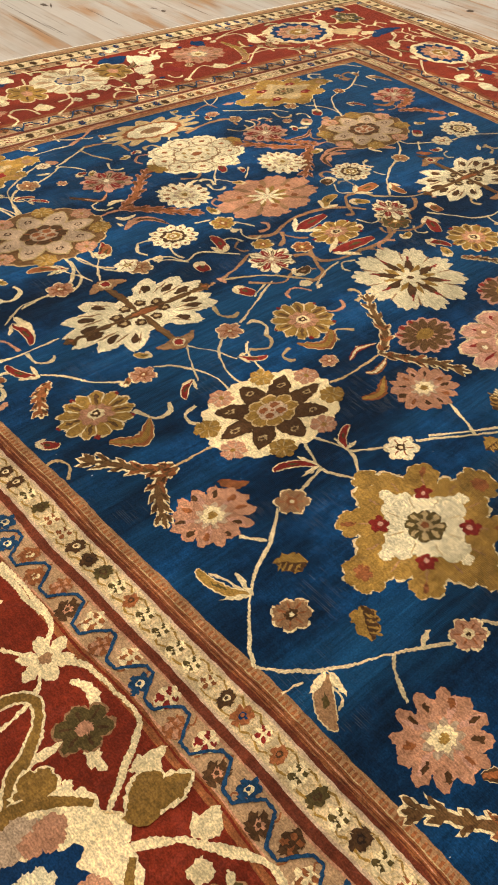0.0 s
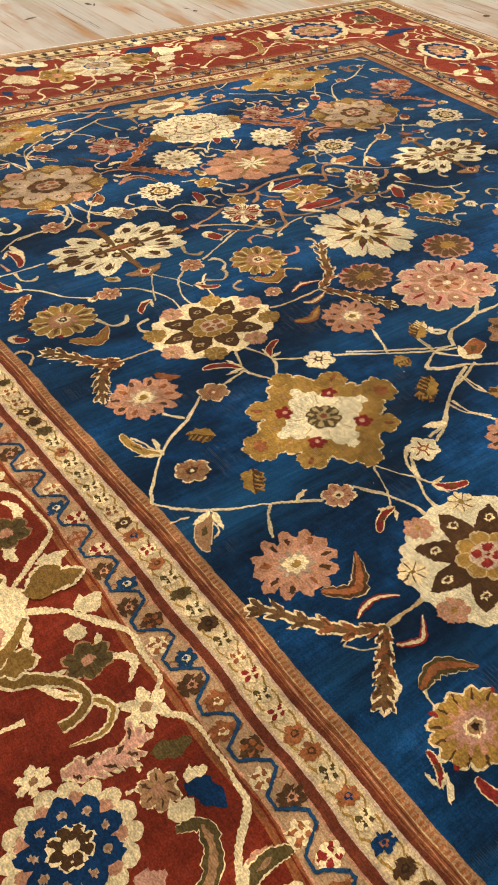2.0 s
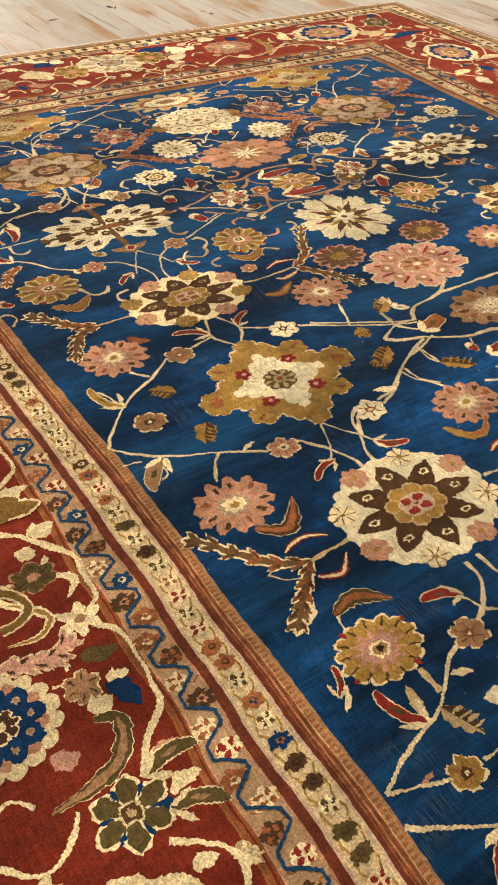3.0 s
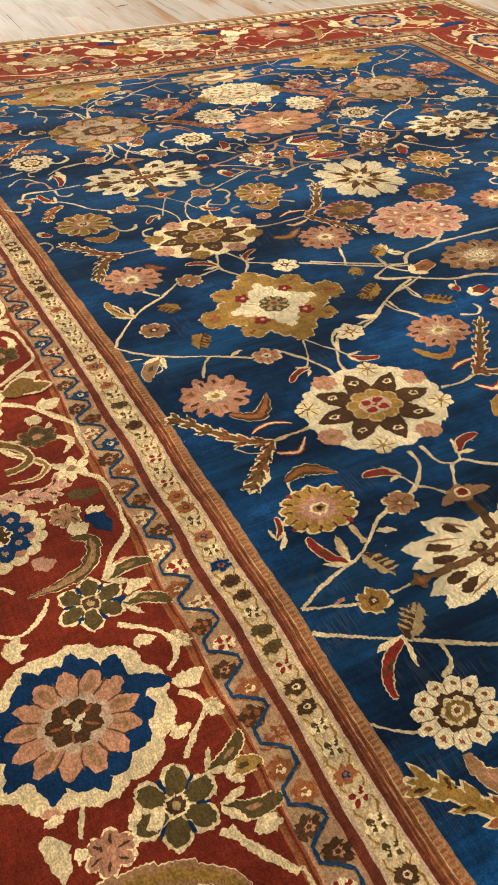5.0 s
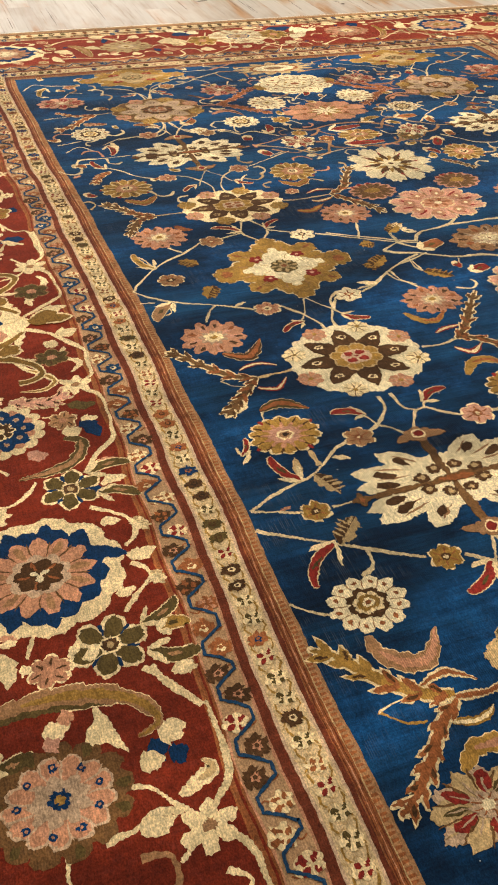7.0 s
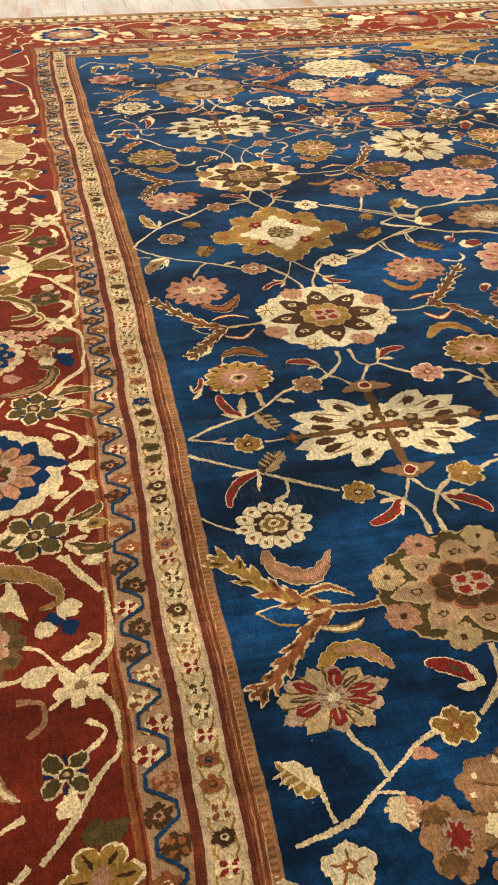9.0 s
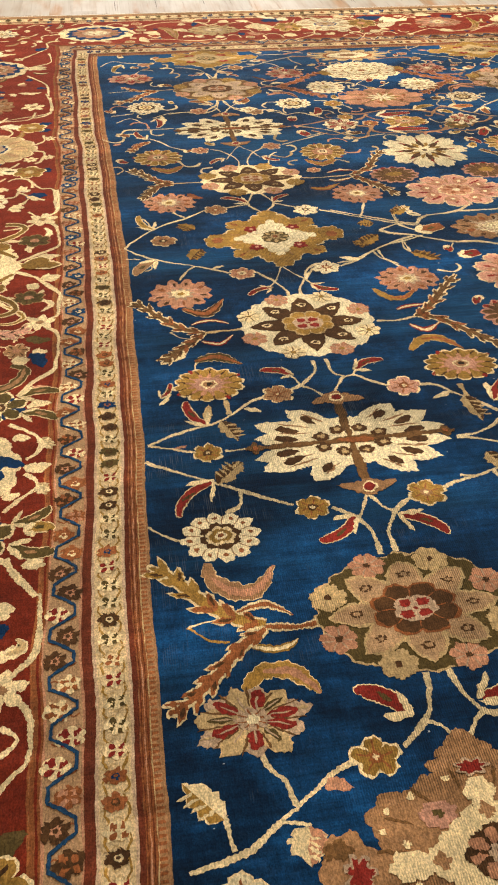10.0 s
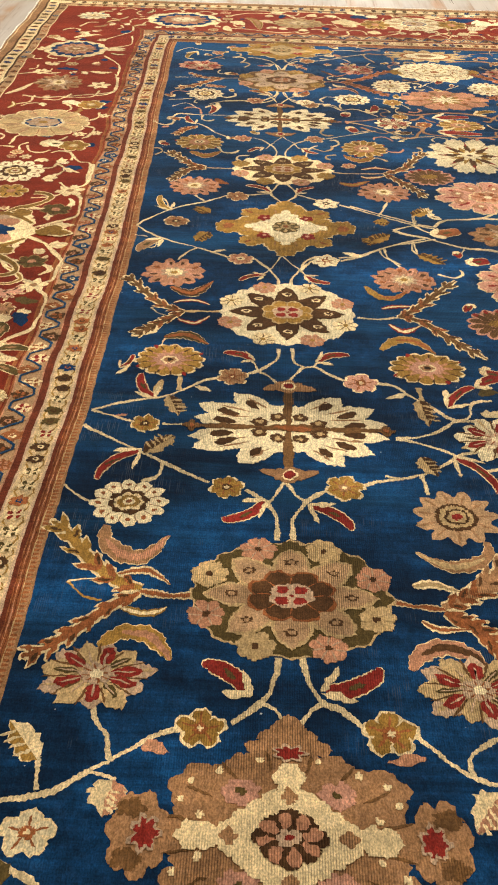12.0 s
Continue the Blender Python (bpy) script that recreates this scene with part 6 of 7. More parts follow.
pink_palmette(1.404, -1.905, 0.215, 0.15)

# stems and leaves: nearest end
vine([(0.586, -3.713), (0.586, -3.649), (0.556, -3.592), (0.511, -3.555)], 0.016, CREAM)
vine([(0.556, -3.592), (0.575, -3.586), (0.603, -3.523)], 0.013, CREAM)
vine([(0.625, -3.711), (0.623, -3.647), (0.660, -3.587), (0.709, -3.545)], 0.016, CREAM)
vine([(0.660, -3.587), (0.636, -3.573), (0.606, -3.523)], 0.013, CREAM)
floret(0.465, -3.549, 0.046, GOLD, BROWN, 6, CREAM)
floret(0.750, -3.539, 0.052, GOLD, TAN, 6, CREAM)
vine([(0.079, -3.338), (0.164, -3.389), (0.242, -3.434), (0.303, -3.469), (0.370, -3.509), (0.421, -3.536)], 0.013, CREAM)
vine([(0.301, -3.473), (0.295, -3.519), (0.256, -3.537)], 0.014, CREAM)
vine([(0.792, -3.527), (0.863, -3.504), (0.935, -3.487), (0.996, -3.451), (1.052, -3.407), (1.105, -3.391), (1.149, -3.402)], 0.013, CREAM)
vine([(0.942, -3.486), (0.948, -3.514), (0.951, -3.552)], 0.016, CREAM)
vine([(0.853, -3.491), (0.892, -3.497), (0.937, -3.486)], 0.009, CREAM)
vine([(0.074, -3.558), (0.107, -3.590), (0.145, -3.613)], 0.009, CREAM)
sickle([(0.197, -3.685), (0.201, -3.728), (0.241, -3.767), (0.292, -3.773), (0.343, -3.712)], 0.045, TAN, SALMON)
sickle([(1.065, -3.695), (1.051, -3.745), (0.973, -3.773), (0.897, -3.736)], 0.035, TAN, STRAW)
vine([(0.413, -3.875), (0.360, -3.877), (0.296, -3.869)], 0.028, CREAM)
vine([(0.413, -3.875), (0.360, -3.877), (0.296, -3.869)], 0.016, RUST)
saw([(0.300, -3.862), (0.234, -3.838), (0.168, -3.779), (0.118, -3.715), (0.076, -3.686)], 0.05, GOLD, CREAM)
saw([(0.297, -3.873), (0.239, -3.912), (0.184, -3.968), (0.131, -4.013), (0.088, -4.037)], 0.042, RUST, CREAM)
vine([(0.138, -3.847), (0.181, -3.886), (0.219, -3.896)], 0.008, GOLD)
vine([(0.138, -3.847), (0.185, -3.840), (0.234, -3.841)], 0.007, CREAM)
sickle([(0.241, -3.826), (0.303, -3.812), (0.359, -3.848)], 0.022, CREAM, RUST)
sickle([(0.263, -3.911), (0.318, -3.926), (0.360, -3.907)], 0.02, GOLD, CREAM)
vine([(0.827, -3.871), (0.885, -3.883), (0.946, -3.887)], 0.022, CREAM)
vine([(0.827, -3.871), (0.885, -3.883), (0.946, -3.887)], 0.014, RUST)
saw([(0.938, -3.883), (0.997, -3.851), (1.040, -3.816), (1.112, -3.734)], 0.05, TAN, CREAM)
saw([(0.937, -3.895), (0.996, -3.928), (1.042, -3.986)], 0.045, RUST, CREAM)
sickle([(0.879, -3.831), (0.923, -3.822), (0.981, -3.842)], 0.025, CREAM, STRAW)
sickle([(0.886, -3.918), (0.924, -3.938), (0.989, -3.935)], 0.018, CREAM, RUST)
sickle([(0.852, -4.036), (0.876, -4.000), (0.924, -3.981), (0.978, -3.996), (1.005, -4.033)], 0.04, SALMON, BROWN)
sickle([(0.231, -4.006), (0.272, -3.973), (0.326, -3.978), (0.362, -4.009), (0.379, -4.034)], 0.04, GOLD, SALMON)
vine([(0.590, -4.019), (0.586, -4.063), (0.558, -4.119), (0.504, -4.161)], 0.017, CREAM)
vine([(0.558, -4.119), (0.588, -4.135), (0.611, -4.183)], 0.012, CREAM)
vine([(0.638, -4.017), (0.648, -4.067), (0.676, -4.114), (0.711, -4.129), (0.750, -4.165)], 0.017, CREAM)
vine([(0.676, -4.114), (0.641, -4.144), (0.617, -4.182)], 0.014, CREAM)
bud(0.534, -4.098, -0.080, 0.060, 0.042, CRIMSON, CREAM)
bud(0.682, -4.090, 0.108, 0.042, 0.043, CRIMSON, CREAM)
bud(0.555, -3.594, -0.085, -0.064, 0.034, CRIMSON, CREAM)
bud(0.668, -3.602, 0.092, -0.060, 0.034, CRIMSON, CREAM)
floret(0.448, -4.175, 0.05, GOLD, RUST, 5, CREAM)
floret(0.797, -4.172, 0.056, GOLD, RUST, 5, CREAM)
vine([(0.411, -4.176), (0.361, -4.195), (0.296, -4.240), (0.251, -4.268), (0.189, -4.306), (0.096, -4.324)], 0.015, CREAM)
vine([(0.291, -4.241), (0.279, -4.198), (0.253, -4.166), (0.242, -4.132)], 0.016, CREAM)
vine([(0.173, -4.301), (0.167, -4.266), (0.167, -4.240)], 0.012, CREAM)
striped_leaf(0.166, -4.246, -0.069, 0.073, 0.06, CREAM, GOLD)
striped_leaf(0.302, -4.276, -0.010, -0.064, 0.075, CREAM, SALMON)
blade(0.343, -4.212, 0.051, -0.014, 0.025, SALMON)
vine([(0.250, -4.266), (0.275, -4.267), (0.307, -4.276)], 0.01, CREAM)
vine([(0.846, -4.175), (0.876, -4.201), (0.902, -4.227), (0.943, -4.251), (0.996, -4.264)], 0.014, CREAM)
blade(0.786, -4.226, 0.072, 0.008, 0.02, SALMON)
vine([(0.938, -4.251), (0.938, -4.209), (1.000, -4.169)], 0.015, CREAM)
striped_leaf(0.979, -4.275, -0.057, -0.069, 0.07, CREAM, SALMON)
floret(0.175, -4.372, 0.048, PALE, RUST, 5, CREAM)
vine([(0.130, -4.417), (0.172, -4.434), (0.212, -4.454)], 0.014, CREAM)

# stems about the great ivory flower
vine([(0.588, -2.967), (0.587, -3.017), (0.559, -3.052), (0.530, -3.080), (0.491, -3.099)], 0.016, CREAM)
vine([(0.530, -3.080), (0.568, -3.113), (0.596, -3.155)], 0.012, CREAM)
vine([(0.530, -3.080), (0.518, -3.043), (0.501, -3.022)], 0.01, CREAM)
bud(0.513, -3.027, -0.079, 0.034, 0.03, CRIMSON, CREAM)
vine([(0.628, -2.964), (0.632, -3.029), (0.661, -3.054), (0.697, -3.055), (0.744, -3.095), (0.790, -3.118)], 0.014, CREAM)
vine([(0.661, -3.054), (0.632, -3.101), (0.600, -3.154)], 0.012, CREAM)
vine([(0.689, -3.053), (0.706, -3.024)], 0.01, CREAM)
bud(0.701, -3.025, 0.085, 0.041, 0.03, CRIMSON, CREAM)
floret(0.459, -3.111, 0.047, TAN, RUST, 6, CREAM)
floret(0.819, -3.122, 0.052, PINK, RUST, 6, CREAM)
vine([(0.421, -3.118), (0.375, -3.136), (0.326, -3.177), (0.275, -3.212), (0.200, -3.229), (0.090, -3.276)], 0.013, CREAM)
vine([(0.315, -3.178), (0.313, -3.119)], 0.022, STRAW)
blade(0.356, -3.158, 0.049, -0.022, 0.018, CREAM)
vine([(0.090, -3.276), (0.150, -3.300), (0.210, -3.320)], 0.01, CREAM)
floret(0.240, -3.325, 0.042, GOLD, BROWN, 6, CREAM)
vine([(0.285, -3.325), (0.369, -3.323)], 0.01, CREAM)
vine([(0.859, -3.119), (0.916, -3.131), (0.947, -3.168), (1.000, -3.214), (1.053, -3.265), (1.127, -3.271)], 0.015, CREAM)
vine([(0.979, -3.133), (0.982, -3.207)], 0.02, STRAW)
blade(0.882, -3.189, 0.065, 0.029, 0.016, CREAM)
bud(0.248, -3.214, -0.050, 0.094, 0.032, CRIMSON, CREAM)
blade(0.248, -3.214, 0.016, 0.082, 0.022, STRAW)
striped_leaf(0.290, -3.204, 0.036, -0.087, 0.05, STRAW, BROWN)
striped_leaf(0.289, -3.400, 0.033, 0.028, 0.05, STRAW, BROWN)
striped_leaf(0.254, -3.440, 0.053, 0.071, 0.055, STRAW, BROWN)
bud(1.054, -3.211, 0.072, 0.091, 0.03, CRIMSON, CREAM)
blade(1.054, -3.211, 0.000, 0.075, 0.022, CREAM)
striped_leaf(0.976, -3.183, 0.012, -0.113, 0.055, STRAW, BROWN)
striped_leaf(0.950, -3.418, 0.033, -0.070, 0.055, STRAW, BROWN)
bud(0.235, -3.431, -0.094, -0.094, 0.03, CRIMSON, CREAM)
bud(1.040, -3.420, 0.089, -0.104, 0.028, CRIMSON, CREAM)
bud(0.141, -3.084, 0.029, 0.056, 0.02, CRIMSON, CREAM)
blade(0.167, -3.075, -0.037, -0.044, 0.014, CREAM)
blade(0.157, -3.300, 0.029, 0.011, 0.012, SALMON)
vine([(0.893, -3.351), (0.968, -3.338), (1.024, -3.306), (1.051, -3.275)], 0.013, CREAM)
vine([(0.893, -3.351), (0.950, -3.365), (1.018, -3.394), (1.069, -3.433)], 0.013, CREAM)
bud(1.147, -3.118, 0.072, 0.043, 0.04, CRIMSON, CREAM)
bud(1.170, -3.038, 0.059, -0.029, 0.045, CRIMSON, CREAM)
spiky_flower(1.158, -3.343, 0.12, 0.085, 0.2, PALE)
vine([(1.051, -3.275), (1.100, -3.256), (1.118, -3.195), (1.175, -3.180)], 0.014, CREAM)
blade(1.140, -3.157, 0.058, 0.016, 0.03, OLIVE)
blade(1.133, -3.242, 0.056, 0.015, 0.03, CREAM)
vine([(1.069, -3.433), (1.092, -3.463), (1.151, -3.449)], 0.012, CREAM)
beige_star(1.400, -3.450, 0.10, 0.09)
ivory_star(1.400, -3.850, 0.16, 0.13)

# stems about the dark star
vine([(0.405, -2.778), (0.344, -2.782), (0.286, -2.785)], 0.016, STRAW)
saw([(0.291, -2.785), (0.229, -2.756), (0.168, -2.690), (0.119, -2.624), (0.080, -2.587)], 0.042, UMBER, CREAM)
saw([(0.291, -2.785), (0.238, -2.839), (0.196, -2.881), (0.159, -2.919)], 0.04, UMBER, CREAM)
blade(0.229, -2.864, -0.073, -0.059, 0.03, CREAM)
vine([(0.189, -2.772), (0.232, -2.811), (0.284, -2.804)], 0.006, CREAM)
vine([(0.189, -2.772), (0.217, -2.754)], 0.006, CREAM)
sickle([(0.256, -2.735), (0.321, -2.718), (0.371, -2.744)], 0.018, CRIMSON, CREAM)
sickle([(0.278, -2.830), (0.331, -2.848), (0.375, -2.808)], 0.018, CRIMSON, CREAM)
vine([(0.832, -2.787), (0.899, -2.792), (0.967, -2.778)], 0.012, CREAM)
saw([(0.962, -2.779), (1.031, -2.719), (1.101, -2.631), (1.175, -2.545)], 0.042, UMBER, CREAM)
saw([(0.962, -2.772), (1.030, -2.800), (1.090, -2.867), (1.139, -2.928), (1.199, -2.987)], 0.042, UMBER, CREAM)
sickle([(0.913, -2.733), (0.959, -2.717), (1.023, -2.713)], 0.022, CRIMSON, CREAM)
sickle([(0.928, -2.821), (0.971, -2.856), (1.027, -2.822)], 0.026, CRIMSON, CREAM)
sickle([(0.892, -2.957), (0.940, -2.905), (0.999, -2.908), (1.050, -2.968)], 0.035, GOLD, RUST)
sickle([(0.248, -2.929), (0.311, -2.913), (0.382, -2.959)], 0.04, OLIVE, RUST)
sickle([(0.237, -2.641), (0.309, -2.678), (0.373, -2.600)], 0.04, BROWN, RUST)
sickle([(0.870, -2.600), (0.911, -2.660), (0.965, -2.663), (1.007, -2.620)], 0.03, GOLD, RUST)
vine([(0.244, -2.998), (0.244, -2.953), (0.258, -2.928)], 0.009, CREAM)
vine([(0.587, -2.618), (0.585, -2.576), (0.552, -2.505), (0.503, -2.443)], 0.014, CREAM)
vine([(0.600, -2.409), (0.571, -2.485), (0.543, -2.535), (0.510, -2.552)], 0.008, CREAM)
vine([(0.600, -2.409), (0.629, -2.469), (0.661, -2.512), (0.685, -2.551)], 0.008, CREAM)
vine([(0.628, -2.616), (0.634, -2.566), (0.667, -2.497), (0.701, -2.446)], 0.014, CREAM)
bud(0.540, -2.550, -0.080, -0.030, 0.026, CRIMSON, CREAM)
bud(0.676, -2.548, 0.073, -0.042, 0.028, CRIMSON, CREAM)
floret(0.457, -2.446, 0.046, SALMON, CREAM, 6, CREAM)
floret(0.748, -2.442, 0.05, PALE, RUST, 6, CREAM)
vine([(0.417, -2.437), (0.365, -2.410), (0.304, -2.378), (0.200, -2.332), (0.117, -2.275), (0.072, -2.226)], 0.011, CREAM)
vine([(0.072, -2.226), (0.104, -2.175), (0.199, -2.076), (0.319, -2.010), (0.385, -1.956)], 0.011, CREAM)
vine([(0.304, -2.378), (0.267, -2.416), (0.243, -2.465)], 0.011, CREAM)
floret(0.210, -2.185, 0.048, TAN, BROWN, 7, CREAM)
striped_leaf(0.330, -2.113, -0.062, 0.051, 0.06, GOLD, BROWN)
striped_leaf(0.335, -2.259, -0.045, -0.075, 0.065, GOLD, BROWN)
blade(0.355, -2.402, 0.052, 0.015, 0.014, CREAM)
vine([(0.156, -2.335), (0.155, -2.376), (0.131, -2.393)], 0.008, CREAM)
bud(0.169, -2.326, -0.070, -0.078, 0.045, TAN, CREAM)
vine([(0.075, -2.299), (0.121, -2.308)], 0.007, CREAM)
vine([(0.798, -2.439), (0.875, -2.403), (0.938, -2.351), (1.002, -2.310), (1.074, -2.292), (1.150, -2.258)], 0.011, CREAM)
blade(0.807, -2.380, 0.072, -0.023, 0.02, CREAM)
vine([(0.959, -2.345), (0.965, -2.401), (1.008, -2.475)], 0.011, CREAM)
vine([(1.069, -2.301), (1.070, -2.374)], 0.009, CREAM)
striped_leaf(1.070, -2.374, 0.093, -0.068, 0.05, GOLD, BROWN)
vine([(0.174, -2.078), (0.160, -2.032), (0.144, -1.999)], 0.009, CREAM)
bud(0.175, -2.092, -0.050, 0.106, 0.03, GOLD, CREAM)

# stems between the brown star and the gold palmette
vine([(0.594, -1.829), (0.556, -1.929), (0.596, -2.000)], 0.012, CREAM)
vine([(0.612, -1.827), (0.656, -1.926), (0.616, -1.998)], 0.012, CREAM)
vine([(0.556, -1.929), (0.469, -1.950)], 0.011, CREAM)
vine([(0.656, -1.931), (0.732, -1.975)], 0.011, CREAM)
bud(0.552, -1.914, -0.086, 0.055, 0.026, CRIMSON, CREAM)
bud(0.656, -1.916, 0.061, 0.055, 0.026, CRIMSON, CREAM)
floret(0.425, -1.963, 0.048, TAN, RUST, 6, CREAM)
floret(0.768, -2.002, 0.05, PALE, BROWN, 6, CREAM)
vine([(0.817, -2.008), (0.900, -2.054), (1.002, -2.111), (1.101, -2.162), (1.161, -2.180)], 0.011, CREAM)
vine([(0.962, -2.086), (0.989, -2.024), (1.007, -1.969)], 0.012, CREAM)
striped_leaf(0.999, -2.138, -0.063, -0.005, 0.06, GOLD, BROWN)
vine([(1.087, -2.154), (1.089, -2.086), (1.121, -2.038)], 0.009, CREAM)
striped_leaf(1.110, -2.057, 0.068, 0.033, 0.05, CREAM, GOLD)
striped_leaf(0.913, -2.291, 0.076, 0.056, 0.07, GOLD, BROWN)
blade(0.996, -1.645, -0.068, -0.034, 0.02, CREAM)
vine([(0.396, -1.709), (0.333, -1.708), (0.280, -1.707)], 0.01, STRAW)
saw([(0.286, -1.701), (0.226, -1.677), (0.168, -1.607), (0.119, -1.552)], 0.042, UMBER, CREAM)
saw([(0.287, -1.712), (0.230, -1.722), (0.188, -1.774), (0.150, -1.847)], 0.04, UMBER, CREAM)
vine([(0.810, -1.715), (0.879, -1.721), (1.019, -1.710)], 0.01, STRAW)
saw([(1.019, -1.710), (1.106, -1.654), (1.166, -1.545), (1.215, -1.482)], 0.042, UMBER, CREAM)
saw([(1.019, -1.710), (1.069, -1.777), (1.119, -1.841), (1.164, -1.924)], 0.042, UMBER, CREAM)
sickle([(0.928, -1.679), (0.977, -1.658), (1.046, -1.669)], 0.02, CRIMSON, CREAM)
sickle([(0.919, -1.745), (0.957, -1.758), (1.021, -1.732)], 0.022, RUST, CREAM)
sickle([(0.210, -1.545), (0.278, -1.587), (0.340, -1.534)], 0.04, RUST, GOLD)
sickle([(0.990, -1.545), (0.922, -1.587), (0.860, -1.534)], 0.04, RUST, GOLD)
sickle([(0.828, -1.811), (0.883, -1.828), (0.954, -1.785)], 0.03, RUST, GOLD)
blade(0.328, -1.807, 0.059, -0.048, 0.03, RUST)
vine([(0.261, -1.966), (0.301, -2.012)], 0.012, CREAM)
vine([(0.697, -1.571), (0.718, -1.479), (0.754, -1.440)], 0.01, CREAM)
vine([(0.697, -1.571), (0.696, -1.612)], 0.01, CREAM)

# veined leaves of the middle
fan_leaf(1.200, -1.730, 0.105, 0.08)
fan_leaf(1.600, -1.730, 0.105, 0.08)

# the knot of stems in the middle
vine([(1.005, -2.202), (1.048, -2.230), (1.126, -2.256), (1.178, -2.287), (1.251, -2.320), (1.342, -2.329), (1.433, -2.373)], 0.018, CREAM)
vine([(1.161, -2.165), (1.202, -2.113), (1.296, -2.096), (1.358, -2.077), (1.411, -2.034)], 0.018, CREAM)
vine([(1.353, -2.085), (1.480, -2.087), (1.638, -2.088)], 0.015, CREAM)
vine([(1.005, -2.202), (1.058, -2.171), (1.113, -2.158), (1.165, -2.166)], 0.014, CREAM)
vine([(1.086, -2.162), (1.134, -2.210), (1.209, -2.217)], 0.014, CREAM)
vine([(0.858, -2.017), (0.968, -2.077), (1.042, -2.115), (1.115, -2.154)], 0.01, CREAM)
vine([(1.112, -2.260), (1.066, -2.279), (1.001, -2.312), (0.940, -2.349), (0.862, -2.402), (0.794, -2.417)], 0.015, CREAM)
vine([(0.710, -2.418), (0.674, -2.460), (0.667, -2.519)], 0.014, CREAM)
vine([(1.066, -2.279), (1.057, -2.340), (1.068, -2.372)], 0.01, CREAM)
vine([(0.942, -2.345), (0.952, -2.397), (1.005, -2.450)], 0.01, CREAM)
bud(1.143, -2.227, 0.105, 0.033, 0.06, RUST, CREAM)
bud(1.153, -2.068, 0.037, -0.031, 0.03, PALE, CREAM)
bud(1.205, -2.348, 0.006, -0.035, 0.04, CRIMSON, CREAM)
sickle([(1.087, -2.366), (1.118, -2.401), (1.156, -2.439)], 0.03, GOLD, BROWN)
striped_leaf(0.936, -2.307, -0.049, 0.034, 0.06, GOLD, BROWN)
vine([(1.093, -2.142), (1.094, -2.086), (1.106, -2.052)], 0.009, CREAM)
striped_leaf(1.088, -2.084, 0.067, 0.064, 0.06, GOLD, BROWN)
salmon_flower(1.438, -2.221, 0.155, 0.1, 11, 0.1, TAN, BROWN)
ivory_scallop(1.438, -2.226, 0.07, 0.045)
pink_palmette(1.400, -2.560, 0.16, 0.155)
fan_leaf(1.270, -2.800, 0.10, 0.085)
fan_leaf(1.530, -2.800, 0.10, 0.085)
bud(1.237, -2.421, 0.077, 0.015, 0.05, CRIMSON, CREAM)
vine([(1.241, -2.330), (1.229, -2.356)], 0.008, CREAM)

# far end of the left column
vine([(0.581, -0.448), (0.556, -0.330), (0.494, -0.269), (0.417, -0.247)], 0.01, CREAM)
vine([(0.611, -0.445), (0.648, -0.292), (0.726, -0.226), (0.853, -0.154)], 0.01, CREAM)
vine([(0.579, -0.791), (0.560, -0.887), (0.506, -0.938)], 0.01, CREAM)
vine([(0.613, -0.788), (0.643, -0.895), (0.710, -0.950)], 0.01, CREAM)
bud(0.546, -0.826, -0.071, 0.042, 0.022, CRIMSON, CREAM)
bud(0.657, -0.816, 0.071, 0.055, 0.022, CRIMSON, CREAM)
bud(0.550, -0.359, -0.075, -0.026, 0.02, CRIMSON, CREAM)
bud(0.641, -0.350, 0.067, -0.012, 0.02, CRIMSON, CREAM)
floret(0.465, -0.911, 0.04, TAN, RUST, 6, CREAM)
floret(0.737, -0.948, 0.045, TAN, RUST, 6, CREAM)
vine([(0.410, -0.916), (0.328, -0.924), (0.250, -0.976)], 0.008, CREAM)
vine([(0.797, -0.943), (0.845, -0.969), (0.883, -1.010)], 0.009, CREAM)
vine([(0.554, -1.623), (0.577, -1.515), (0.527, -1.414), (0.471, -1.375)], 0.01, CREAM)
vine([(0.620, -1.589), (0.613, -1.530), (0.650, -1.436), (0.713, -1.380)], 0.01, CREAM)
vine([(0.601, -1.351), (0.564, -1.418), (0.528, -1.495)], 0.007, CREAM)
vine([(0.601, -1.351), (0.650, -1.423), (0.674, -1.483)], 0.007, CREAM)
floret(0.427, -1.385, 0.042, SALMON, RUST, 6, CREAM)
floret(0.744, -1.371, 0.045, SALMON, RUST, 6, CREAM)
vine([(0.382, -1.388), (0.311, -1.336), (0.256, -1.261), (0.214, -1.224)], 0.01, CREAM)
vine([(0.796, -1.360), (0.879, -1.321), (0.957, -1.282), (1.024, -1.250)], 0.01, CREAM)
bud(0.516, -1.484, -0.060, -0.041, 0.024, CRIMSON, CREAM)
bud(0.686, -1.482, 0.060, -0.044, 0.024, CRIMSON, CREAM)
saw([(0.218, -1.264), (0.169, -1.295), (0.130, -1.364)], 0.035, RUST, CREAM)
bud(0.202, -1.225, -0.046, 0.080, 0.03, CRIMSON, CREAM)
sickle([(0.092, -1.165), (0.121, -1.113), (0.206, -1.120)], 0.012, CREAM, None)
vine([(0.206, -1.120), (0.338, -1.115)], 0.008, CREAM)
vine([(0.078, -1.021), (0.141, -0.971), (0.200, -1.033)], 0.008, CREAM)
vine([(0.055, -0.933), (0.163, -0.908)], 0.01, CREAM)
saw([(0.297, -0.600), (0.228, -0.649), (0.162, -0.723), (0.067, -0.773)], 0.04, RUST, CREAM)
saw([(0.297, -0.600), (0.195, -0.592), (0.117, -0.529)], 0.03, RUST, CREAM)
saw([(0.318, -0.733), (0.232, -0.716)], 0.03, SALMON, CREAM)
